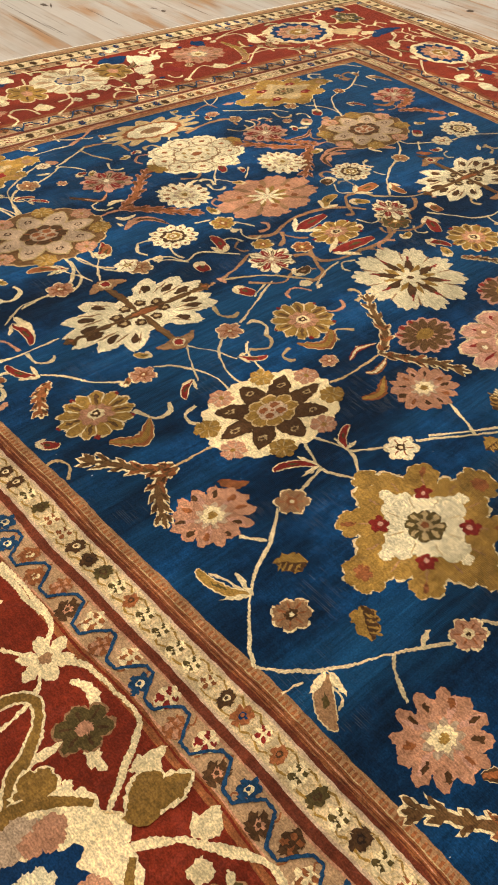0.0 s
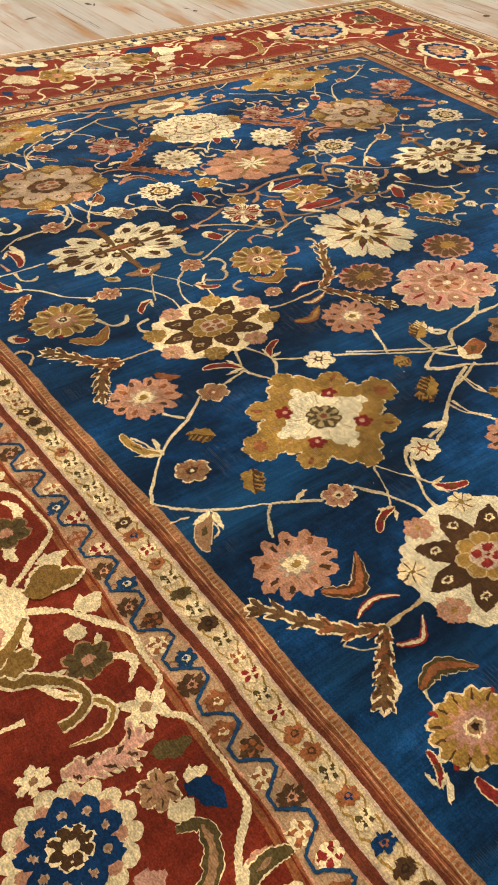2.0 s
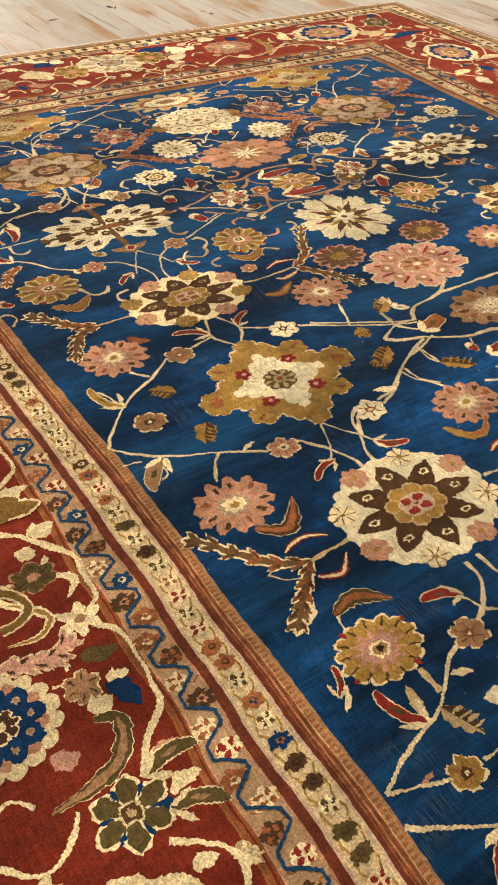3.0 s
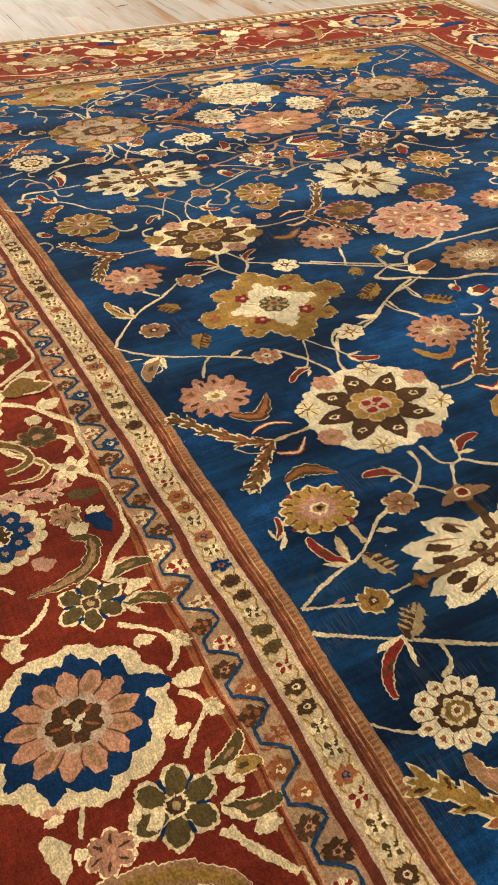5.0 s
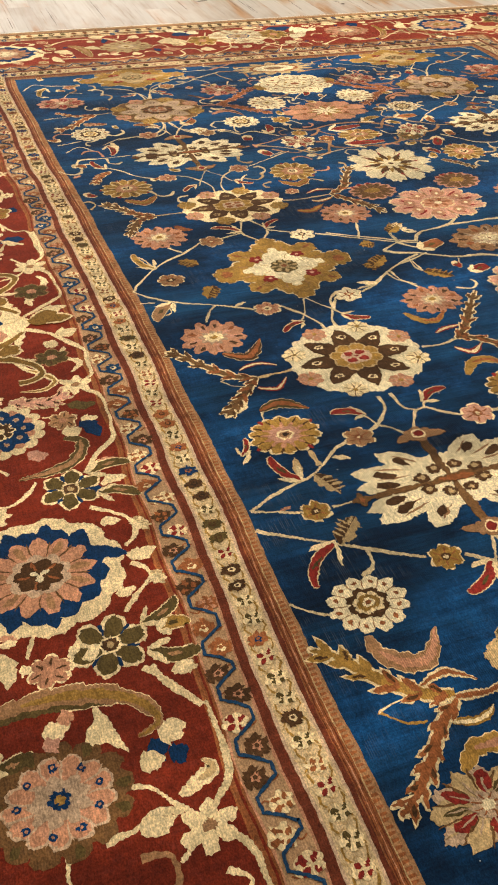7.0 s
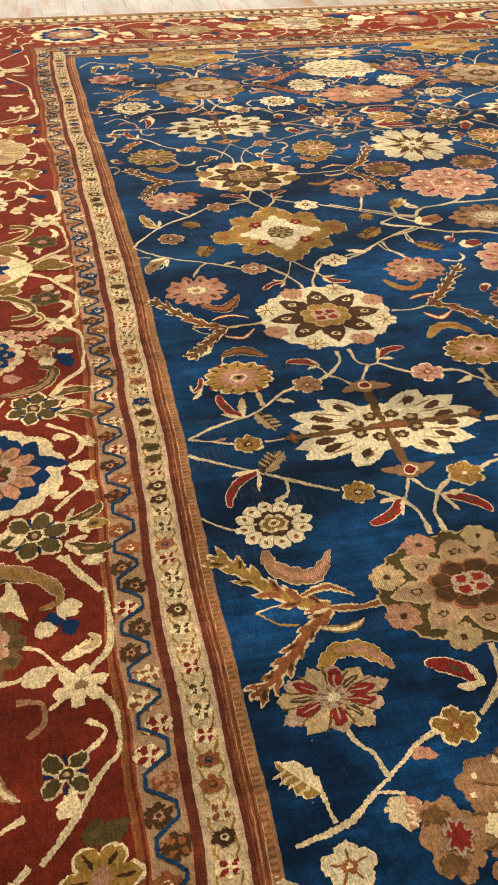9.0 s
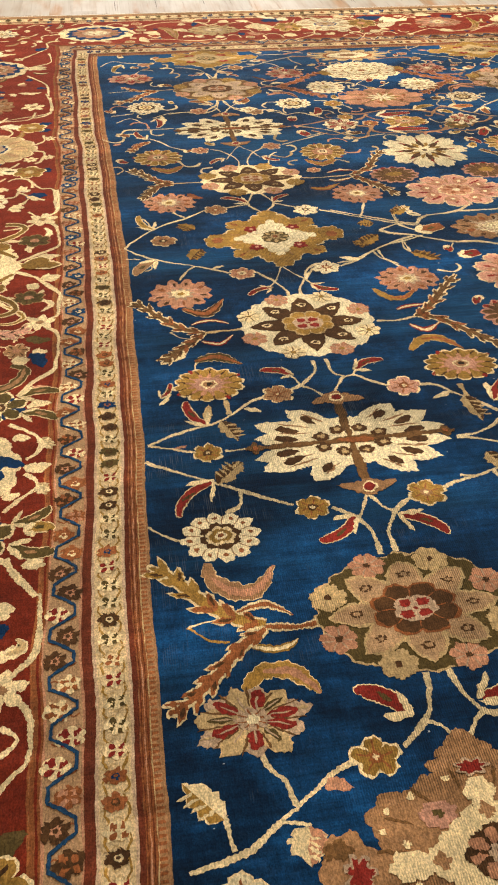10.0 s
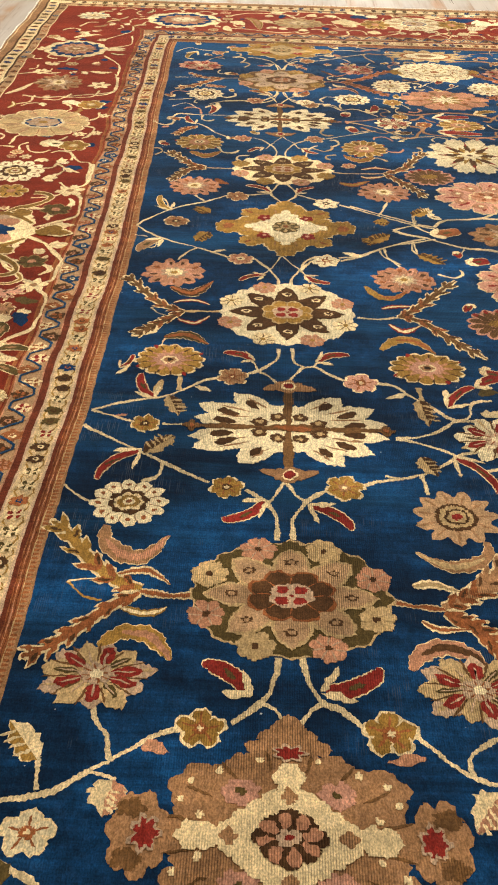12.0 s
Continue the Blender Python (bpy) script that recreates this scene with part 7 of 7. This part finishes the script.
vine([(0.297, -0.600), (0.384, -0.591)], 0.01, STRAW)
vine([(0.051, -0.606), (0.166, -0.595), (0.282, -0.592)], 0.006, CREAM)
vine([(0.016, -0.188), (0.081, -0.110), (0.162, -0.143), (0.273, -0.162)], 0.008, CREAM)
bud(0.127, -0.177, -0.047, -0.104, 0.03, GOLD, CREAM)
floret(0.250, -0.185, 0.035, SALMON, RUST, 6, CREAM)
vine([(0.296, -0.288), (0.233, -0.275), (0.179, -0.367)], 0.007, CREAM)
blade(0.289, -0.950, -0.026, -0.150, 0.03, CREAM)
bud(0.267, -0.990, 0.001, -0.103, 0.03, CRIMSON, CREAM)

# far middle
vine([(0.784, -0.616), (0.850, -0.604), (0.913, -0.608)], 0.016, SALMON)
vine([(1.972, -0.616), (1.906, -0.604), (1.843, -0.608)], 0.016, SALMON)
saw([(0.908, -0.605), (1.009, -0.548), (1.099, -0.460), (1.174, -0.404)], 0.045, RUST, PINK)
saw([(1.848, -0.605), (1.747, -0.548), (1.657, -0.460), (1.582, -0.404)], 0.045, RUST, PINK)
saw([(0.908, -0.605), (0.984, -0.657), (1.055, -0.725), (1.129, -0.790)], 0.045, RUST, PINK)
saw([(1.848, -0.605), (1.772, -0.657), (1.701, -0.725), (1.627, -0.790)], 0.045, RUST, PINK)
sickle([(0.880, -0.561), (0.919, -0.548), (0.955, -0.562)], 0.02, CREAM, None)
sickle([(0.858, -0.643), (0.880, -0.668), (0.925, -0.665)], 0.02, CREAM, None)
sickle([(0.836, -0.730), (0.902, -0.697), (0.953, -0.718), (0.980, -0.784)], 0.03, SALMON, BROWN)
sickle([(1.920, -0.730), (1.854, -0.697), (1.803, -0.718), (1.776, -0.784)], 0.03, SALMON, BROWN)
vine([(0.580, -0.740), (0.566, -0.832), (0.529, -0.884), (0.498, -0.908)], 0.016, CREAM)
vine([(0.605, -0.757), (0.610, -0.823), (0.641, -0.877), (0.675, -0.905)], 0.012, CREAM)
floret(0.712, -0.916, 0.045, PALE, GOLD, 6, CREAM)
vine([(0.750, -0.930), (0.800, -0.928), (0.851, -0.951), (0.882, -0.999), (0.929, -0.985), (0.968, -0.995), (1.050, -1.070)], 0.011, CREAM)
floret(0.471, -0.912, 0.048, SALMON, RUST, 6, CREAM)
vine([(0.437, -0.917), (0.373, -0.922), (0.329, -0.933)], 0.01, CREAM)
vine([(0.681, -0.811), (0.636, -0.862), (0.594, -0.939)], 0.009, CREAM)
bud(0.668, -0.831, 0.061, 0.051, 0.035, RUST, CREAM)
bud(0.528, -0.813, -0.081, 0.041, 0.035, RUST, CREAM)
vine([(0.519, -0.811), (0.549, -0.860), (0.575, -0.929)], 0.009, CREAM)
vine([(0.894, -0.896), (0.876, -0.948), (0.884, -0.983)], 0.012, CREAM)
bud(0.903, -1.031, -0.009, -0.054, 0.05, CRIMSON, CREAM)
bud(1.015, -1.025, 0.033, 0.088, 0.045, CRIMSON, CREAM)
sickle([(0.796, -0.934), (0.828, -0.936), (0.801, -0.958)], 0.02, CREAM, None)
bud(0.903, -1.211, 0.029, -0.059, 0.05, CRIMSON, CREAM)
floret(1.137, -0.882, 0.05, GOLD, RUST, 6, CREAM)
vine([(1.056, -0.827), (1.115, -0.839)], 0.01, CREAM)
vine([(1.177, -0.896), (1.213, -0.959)], 0.009, CREAM)
blade(1.122, -0.929, 0.032, -0.022, 0.03, CREAM)
salmon_flower(1.155, -0.645, 0.10, 0.095, 13, 0.1, PALE, TAN)
salmon_flower(1.645, -0.645, 0.10, 0.095, 13, 0.1, PALE, TAN)
vine([(1.402, -0.537), (1.347, -0.586), (1.312, -0.635)], 0.01, CREAM)
vine([(1.330, -0.613), (1.379, -0.679)], 0.008, CREAM)
vine([(1.503, -0.604), (1.430, -0.669)], 0.009, CREAM)
bud(1.418, -0.518, -0.023, -0.061, 0.04, CRIMSON, CREAM)
vine([(1.079, -0.119), (1.002, -0.158), (0.898, -0.205)], 0.011, CREAM)
vine([(0.907, -0.211), (0.829, -0.259), (0.768, -0.282)], 0.01, CREAM)
floret(0.735, -0.281, 0.045, TAN, RUST, 6, CREAM)
vine([(0.685, -0.288), (0.640, -0.334), (0.609, -0.411), (0.601, -0.476)], 0.012, CREAM)
vine([(0.898, -0.205), (0.947, -0.243), (0.972, -0.288)], 0.01, CREAM)
blade(0.802, -0.225, 0.050, -0.016, 0.014, CREAM)
bud(0.674, -0.382, 0.056, -0.038, 0.022, CRIMSON, CREAM)
vine([(0.568, -0.359), (0.591, -0.413), (0.601, -0.476)], 0.01, CREAM)
vine([(0.610, -0.304), (0.657, -0.336), (0.674, -0.382)], 0.006, CREAM)
vine([(0.865, 0.002), (0.943, 0.030), (1.024, -0.003), (1.079, -0.039), (1.155, -0.063)], 0.01, CREAM)
bud(0.913, -0.041, -0.043, 0.039, 0.03, TAN, CREAM)
vine([(1.025, -0.023), (1.034, 0.034)], 0.008, CREAM)
blade(0.883, -0.150, 0.044, -0.029, 0.03, SALMON)
vine([(0.879, -0.078), (0.980, -0.073), (1.042, -0.076)], 0.008, CREAM)
vine([(1.042, -0.076), (1.136, -0.031), (1.210, 0.019), (1.293, 0.019)], 0.022, SALMON)
vine([(1.079, -0.119), (1.172, -0.136), (1.207, -0.183), (1.204, -0.242)], 0.02, TAN)
vine([(1.047, -0.128), (1.064, -0.199), (1.104, -0.272)], 0.014, STRAW)
vine([(0.853, -0.582), (0.891, -0.579)], 0.01, CREAM)
sickle([(0.804, -0.435), (0.843, -0.476), (0.887, -0.516), (0.939, -0.475)], 0.022, BROWN, SALMON)
vine([(1.643, -0.083), (1.754, -0.043), (1.776, -0.093)], 0.012, TAN)
vine([(1.496, -0.229), (1.609, -0.200), (1.728, -0.206), (1.731, -0.277)], 0.022, TAN)
vine([(1.784, 0.013), (1.769, -0.052), (1.846, -0.010), (1.861, 0.027)], 0.007, CREAM)
vine([(1.777, -0.130), (1.872, -0.189), (1.967, -0.233), (2.014, -0.292)], 0.008, CREAM)
floret(2.069, -0.252, 0.035, TAN, RUST, 6, CREAM)

# scrolling arabesques of the middle
vine([(1.148, -1.002), (1.219, -1.038), (1.294, -1.015), (1.397, -0.994), (1.522, -1.013), (1.591, -1.055), (1.633, -1.100)], 0.022, TAN)
vine([(1.264, -1.041), (1.231, -1.087), (1.194, -1.106)], 0.022, TAN)
vine([(1.254, -1.057), (1.286, -1.107), (1.313, -1.121)], 0.014, TAN)
vine([(1.591, -1.055), (1.645, -0.988), (1.722, -0.997)], 0.02, TAN)
vine([(1.591, -1.055), (1.568, -1.096), (1.540, -1.086)], 0.02, TAN)
vine([(1.722, -0.997), (1.738, -1.045), (1.785, -1.082), (1.849, -1.126), (1.930, -1.142), (2.051, -1.128), (2.164, -1.110)], 0.014, STRAW)
vine([(1.188, -1.181), (1.235, -1.201), (1.245, -1.256), (1.310, -1.284), (1.406, -1.286), (1.491, -1.292), (1.565, -1.274), (1.607, -1.216), (1.602, -1.183)], 0.022, TAN)
vine([(1.268, -1.167), (1.220, -1.255), (1.194, -1.311), (1.144, -1.325), (1.116, -1.313)], 0.022, TAN)
vine([(1.607, -1.216), (1.596, -1.252), (1.640, -1.288), (1.708, -1.296), (1.750, -1.275)], 0.016, TAN)
vine([(1.853, -1.144), (1.804, -1.190), (1.744, -1.201), (1.718, -1.244)], 0.022, TAN)
vine([(1.792, -1.076), (1.873, -0.992), (1.981, -0.918), (2.063, -0.887)], 0.012, CREAM)
floret(2.077, -0.884, 0.04, TAN, RUST, 6, CREAM)
vine([(1.889, -0.905), (1.908, -0.952)], 0.01, CREAM)
vine([(2.206, -0.748), (2.157, -0.815), (2.098, -0.860)], 0.012, CREAM)
vine([(2.206, -0.748), (2.213, -0.805), (2.280, -0.842), (2.342, -0.869)], 0.01, CREAM)
floret(2.366, -0.871, 0.05, PALE, RUST, 6, CREAM)
vine([(2.409, -0.892), (2.518, -0.900), (2.644, -0.959)], 0.01, CREAM)
spiky_flower(1.707, -1.150, 0.08, 0.075, 0.3, PALE)
spiky_flower(1.110, -1.156, 0.09, 0.075, 0.3, PALE)
gold_rosette(1.422, -1.151, 0.11, 0.07, 10)
bud(1.318, -1.238, 0.183, -0.014, 0.05, CRIMSON, CREAM)
bud(1.316, -1.063, 0.160, 0.020, 0.05, CRIMSON, PALE)
bud(1.858, -1.201, -0.001, -0.067, 0.05, RUST, CREAM)
bud(1.772, -1.270, -0.048, -0.090, 0.05, CRIMSON, CREAM)
bud(1.637, -1.380, 0.048, -0.061, 0.035, CRIMSON, CREAM)
floret(1.155, -1.065, 0.04, GOLD, RUST, 6, CREAM)
floret(1.252, -1.156, 0.04, RUST, GOLD, 6, CREAM)
floret(1.653, -1.224, 0.06, OLIVE, GOLD, 7, STRAW)
bud(1.111, -1.261, 0.066, 0.003, 0.04, BROWN, CREAM)
bud(1.626, -1.028, 0.053, -0.036, 0.04, GOLD, CREAM)
vine([(1.805, -1.243), (1.865, -1.314), (1.922, -1.374), (1.994, -1.398), (2.041, -1.394)], 0.01, CREAM)
bud(1.713, -0.857, -0.067, -0.012, 0.05, BROWN, CREAM)
bud(1.516, -1.004, 0.096, 0.049, 0.04, GOLD, CREAM)
vine([(1.679, -0.891), (1.646, -0.951), (1.691, -0.981)], 0.009, CREAM)
bud(1.701, -0.988, 0.116, 0.005, 0.05, RUST, CREAM)
bud(1.864, -1.014, -0.008, -0.078, 0.04, RUST, CREAM)
vine([(0.960, -1.213), (1.047, -1.275), (1.123, -1.249), (1.195, -1.279)], 0.014, TAN)
vine([(0.898, -1.149), (0.990, -1.125), (1.072, -1.087)], 0.016, TAN)
vine([(0.905, -1.154), (1.032, -1.213), (1.147, -1.327)], 0.013, STRAW)
vine([(0.874, -1.151), (0.832, -1.160), (0.758, -1.156)], 0.012, TAN)
vine([(1.037, -1.167), (1.101, -1.192), (1.123, -1.249)], 0.01, TAN)
vine([(1.124, -1.350), (1.206, -1.308), (1.287, -1.294)], 0.009, CREAM)
blade(1.080, -1.319, 0.048, -0.014, 0.03, CREAM)
vine([(0.922, -1.282), (1.003, -1.244)], 0.009, CREAM)
sickle([(1.812, -0.747), (1.859, -0.686), (1.926, -0.685), (1.986, -0.724)], 0.03, SALMON, BROWN)
bud(2.036, -0.757, 0.095, -0.041, 0.03, SALMON, CREAM)

# far end of the twin column
vine([(2.184, -0.456), (2.245, -0.346), (2.314, -0.272), (2.404, -0.248), (2.498, -0.222), (2.670, -0.111)], 0.01, CREAM)
vine([(2.198, -0.443), (2.199, -0.355), (2.133, -0.277)], 0.01, CREAM)
vine([(2.214, -0.250), (2.145, -0.337)], 0.01, CREAM)
bud(2.141, -0.341, -0.041, -0.048, 0.05, CRIMSON, CREAM)
floret(2.392, -0.241, 0.03, RUST, SALMON, 6, CREAM)
vine([(2.516, -0.216), (2.548, -0.278)], 0.009, CREAM)
vine([(2.541, 0.036), (2.653, 0.007), (2.730, -0.075)], 0.008, CREAM)
sickle([(2.414, -0.434), (2.461, -0.479), (2.548, -0.455)], 0.025, TAN, RUST)
saw([(2.481, -0.529), (2.600, -0.486), (2.702, -0.387)], 0.045, RUST, PINK)
saw([(2.455, -0.551), (2.546, -0.592), (2.624, -0.694)], 0.035, RUST, PINK)
blade(2.492, -0.685, 0.105, -0.029, 0.03, SALMON)
bud(2.310, -0.781, 0.047, 0.039, 0.05, CRIMSON, CREAM)
vine([(2.268, -0.821), (2.206, -0.879)], 0.009, CREAM)
blade(2.170, -0.887, 0.061, -0.040, 0.03, RUST)
blade(2.148, -0.905, 0.040, -0.057, 0.02, BROWN)
bud(2.650, -0.186, 0.070, -0.085, 0.03, RUST, CREAM)
blade(2.515, -0.123, 0.027, -0.050, 0.03, TAN)
bud(2.316, -0.367, 0.053, -0.055, 0.025, CRIMSON, CREAM)
saw([(1.736, -0.447), (1.813, -0.535), (1.885, -0.595)], 0.035, RUST, PINK)
bud(1.979, -0.434, 0.053, 0.037, 0.05, SALMON, CREAM)
sickle([(1.777, -0.506), (1.897, -0.517), (1.970, -0.476)], 0.02, SALMON, BROWN)

# broad serrated leaf by the ivory star
saw([(1.651, -1.516), (1.702, -1.561), (1.759, -1.637)], 0.03, BROWN, CREAM)


# the stem and leaf by the near corner of the tan palmette
vine([(0.048, -4.362), (0.131, -4.414), (0.218, -4.458)], 0.013, CREAM)
bud(0.122, -4.414, -0.032, -0.038, 0.042, PINK, CREAM)
blade(0.131, -4.417, 0.023, -0.039, 0.03, OLIVE)


# ---- close small filling motifs ----
def fill_border(places, count, seed):
    """The close small leaves, curls and chips between the large flowers of the red border."""
    pick = random.Random(seed)
    for _ in range(count * 8):
        if count <= 0:
            break
        u, v = places(pick.random(), pick.uniform(0.275, 0.715))
        r = pick.uniform(0.026, 0.05)
        if not is_free(u, v, r):
            continue
        count -= 1
        a = pick.uniform(0, 2 * math.pi)
        du, dv = r * 1.6 * math.cos(a), r * 1.6 * math.sin(a)
        kind = pick.random()
        if kind < 0.38:
            vine([(u - du, v - dv), (u - du * 0.2 + dv * 0.5, v - dv * 0.2 - du * 0.5), (u + du * 0.5 + dv * 0.2, v + dv * 0.5 - du * 0.2), (u + du, v + dv * 0.7 + du * 0.5)], pick.uniform(0.012, 0.018), CREAM)
        elif kind < 0.62:
            for t in (-0.6, 0.1, 0.7):
                c, s = math.cos(a + t), math.sin(a + t)
                blade(u, v, r * 1.2 * c, r * 1.2 * s, r * 0.6, pick.choice((CREAM, PALE, CREAM, SALMON)))
        elif kind < 0.70:
            blade(u, v, du * 0.7, dv * 0.5, r * 0.8, NAVY)
        elif kind < 0.84:
            sickle([(u - du * 0.8, v - dv * 0.8), (u + dv * 0.3, v - du * 0.3), (u + du * 0.8, v + dv * 0.8)], r * 0.8, pick.choice((GOLD, OLIVE, TAN)), pick.choice((TAN, CREAM)))
        else:
            floret(u, v, r * 0.8, pick.choice((PALE, SALMON, STRAW)), RUST)


fill_border(lambda t, d: (-0.55 + 3.9 * t, far_v(d)), 170, 5)
fill_border(lambda t, d: (2 * AXIS + d, 0.2 - 1.8 * t), 60, 8)
fill_border(lambda t, d: (-d, 0.2 - 2.1 * t), 60, 9)
fill_border(lambda t, d: (bend(-2.0 - 2.8 * t) - d, -2.0 - 2.8 * t), 70, 12)


def fill_field(u0, u1, v0, v1, count, seed, curl_mats):
    """Small curls, buds and star flowers in the free spots of the field."""
    pick = random.Random(seed)
    for _ in range(count * 8):
        if count <= 0:
            break
        u, v, r = pick.uniform(u0, u1), pick.uniform(v0, v1), pick.uniform(0.025, 0.045)
        if not is_free(u, v, r):
            continue
        count -= 1
        a = pick.uniform(0, 2 * math.pi)
        du, dv = r * 1.5 * math.cos(a), r * 1.2 * math.sin(a)
        kind = pick.random()
        if kind < 0.5:
            vine([(u - du, v - dv), (u + dv * 0.5, v - du * 0.5), (u + du * 0.7, v + dv * 0.7), (u + du * 0.6 - dv * 0.6, v + dv * 0.6 + du * 0.6)], pick.uniform(0.009, 0.02), pick.choice(curl_mats))
        elif kind < 0.75:
            bud(u, v, du, dv, r * 0.9, pick.choice((CRIMSON, RUST, GOLD)), CREAM)
        elif kind < 0.9:
            blade(u, v, du, dv, r * 0.5, pick.choice((CREAM, SALMON)))
        else:
            floret(u, v, r * 0.8, pick.choice((SALMON, TAN, PALE)), RUST)


fill_field(0.95, 1.85, -1.32, -0.98, 26, 21, (TAN, SALMON, CREAM))
fill_field(0.1, 2.65, -0.33, -0.03, 34, 22, (CREAM, STRAW, TAN))
fill_field(0.06, 0.42, -1.3, -0.5, 9, 23, (CREAM, SALMON))
fill_field(0.8, 1.95, -0.75, -0.3, 16, 24, (CREAM, SALMON))
fill_field(1.15, 1.75, -3.9, -2.1, 30, 25, (CREAM, STRAW))
fill_field(1.9, 2.7, -1.6, -0.3, 14, 26, (CREAM, STRAW))
fill_field(0.1, 2.65, -0.62, -0.03, 30, 27, (CREAM, STRAW, TAN))
fill_field(0.85, 1.95, -1.5, -0.3, 40, 28, (TAN, SALMON, CREAM, TAN))
fill_field(0.06, 1.2, -1.75, -0.6, 26, 29, (CREAM, STRAW))
fill_field(1.7, 2.7, -1.75, -0.4, 26, 30, (CREAM, STRAW))


# ---- the half of the rug behind the eye repeats the pattern: turned over the long axis, the middle and the near end ----
def reach(ob):
    """The middle and the size of a patch of the pile."""
    xs, ys = [c[0] for c in ob.bound_box], [c[1] for c in ob.bound_box]
    return ob.location.x + (min(xs) + max(xs)) / 2, ob.location.y + (min(ys) + max(ys)) / 2, max(xs) - min(xs), max(ys) - min(ys)


def turned_over(ob, u_axis=None, v_axis=None):
    m = Matrix.LocRotScale(ob.location, ob.rotation_euler, None)
    if u_axis is not None:
        m = Matrix.Translation((2 * u_axis, 0, 0)) @ Matrix.Diagonal((-1, 1, 1, 1)) @ m
    if v_axis is not None:
        m = Matrix.Translation((0, 2 * v_axis, 0)) @ Matrix.Diagonal((1, -1, 1, 1)) @ m
    return copy_thing(ob, m)


LONG = set(BANDS) | {"guard_flower", "zigzag_flower"}
first = [(o, *reach(o), o.name.split(".")[0]) for o in rug.children]
for ob, u, v, wide, tall, name in first:
    if v - tall / 2 > -0.03 and name != "pile_body":
        turned_over(ob, None, NEAR_V / 2)
motifs = [m for m in first if m[5] not in LONG and m[3] < 1.0 and m[4] < 1.0]
taken = {(round(u / 0.08), round(v / 0.08)) for _, u, v, *_ in motifs}
for ob, u, v, wide, tall, name in motifs:
    field_part, border_part = 0.02 < u < 0.86 and v < -1.66, u < -0.22 and v < -2.0
    if not (field_part or border_part) or (name in ("small_leaf", "curved_leaf", "floret") and wide + tall < 0.16 and v < -2.6):
        continue
    if (round((2 * AXIS - u) / 0.08), round(v / 0.08)) not in taken:
        turned_over(ob, AXIS)
    middle = -4.365 if field_part else -4.80
    if NEAR_V + 0.05 < 2 * middle - v < middle - 0.22:
        turned_over(ob, None, middle)
        turned_over(ob, AXIS, middle)
for ob, u, v, wide, tall, name in motifs:
    if 0.86 <= u < 1.9 and NEAR_V + 0.05 < 2 * -4.365 - v < -4.6:
        turned_over(ob, None, -4.365)

# ---- floor boards, each its own piece ----
def board(name, x, width, y0, y1):
    bm = bmesh.new()
    bmesh.ops.create_cube(bm, size=1.0)
    for vert in bm.verts:
        vert.co = (x + (0.5 + vert.co.x) * width, (y0 + y1) / 2 + vert.co.y * (y1 - y0), -0.011 + vert.co.z * 0.022)
    bmesh.ops.bevel(bm, geom=[e for e in bm.edges if all(w.co.z > 0 for w in e.verts)], offset=0.0008, segments=1, affect="EDGES")
    mesh = bpy.data.meshes.new(name)
    bm.to_mesh(mesh)
    bm.free()
    mesh.materials.append(PINE)
    ob = new(name, mesh)
    ob.parent = floor
    return ob


x = X0
while x < X1 - 0.02:
    width = min(rng.choice((0.13, 0.15, 0.18, 0.2)), X1 - x)
    y = Y0
    while y < Y1 - 0.05:
        y1 = min(y + rng.uniform(2.4, 4.6), Y1)
        board("floor_board", x + 0.0004, width - 0.0008, y + 0.0004, y1 - 0.0004)
        y = y1
    x += width


# dark knots and drying cracks in the boards by the rug
def board_mark(name, x, y, length, width, turn=0.0):
    c, s = math.cos(turn), math.sin(turn)
    pts = []
    for i in range(14):
        a = 2 * math.pi * i / 14
        k = rng.uniform(0.75, 1.2)
        px_, py_ = width * k * math.cos(a), length * k * math.sin(a)
        pts.append((x + px_ * c - py_ * s, y + px_ * s + py_ * c, 0.0006))
    mesh = bpy.data.meshes.new(name)
    mesh.from_pydata(pts, [], [tuple(range(14))])
    mesh.materials.append(KNOT)
    ob = new(name, mesh)
    ob.parent = floor


for x, y, length, width, turn in ((1.473, 1.402, 0.012, 0.045, 0.3), (1.904, 1.526, 0.03, 0.018, 0.2), (1.93, 1.50, 0.035, 0.006, -0.5), (2.421, 1.135, 0.016, 0.014, 0.0), (2.40, 1.20, 0.02, 0.006, 0.7), (4.075, 0.26, 0.022, 0.03, 0.4)):
    board_mark("wood_knot", x, y, length, width, turn)
for x, y, length in ((1.66, 1.25, 0.22), (1.725, 1.4, 0.3), (1.74, 1.15, 0.12), (1.3, 1.3, 0.15), (0.72, 1.3, 0.25), (0.4, 1.2, 0.2), (2.07, 1.2, 0.18), (3.95, 0.4, 0.25), (4.1, 0.5, 0.3), (2.6, 1.1, 0.14), (0.13, 1.1, 0.12)):
    board_mark("board_crack", x, y, length, 0.0022)
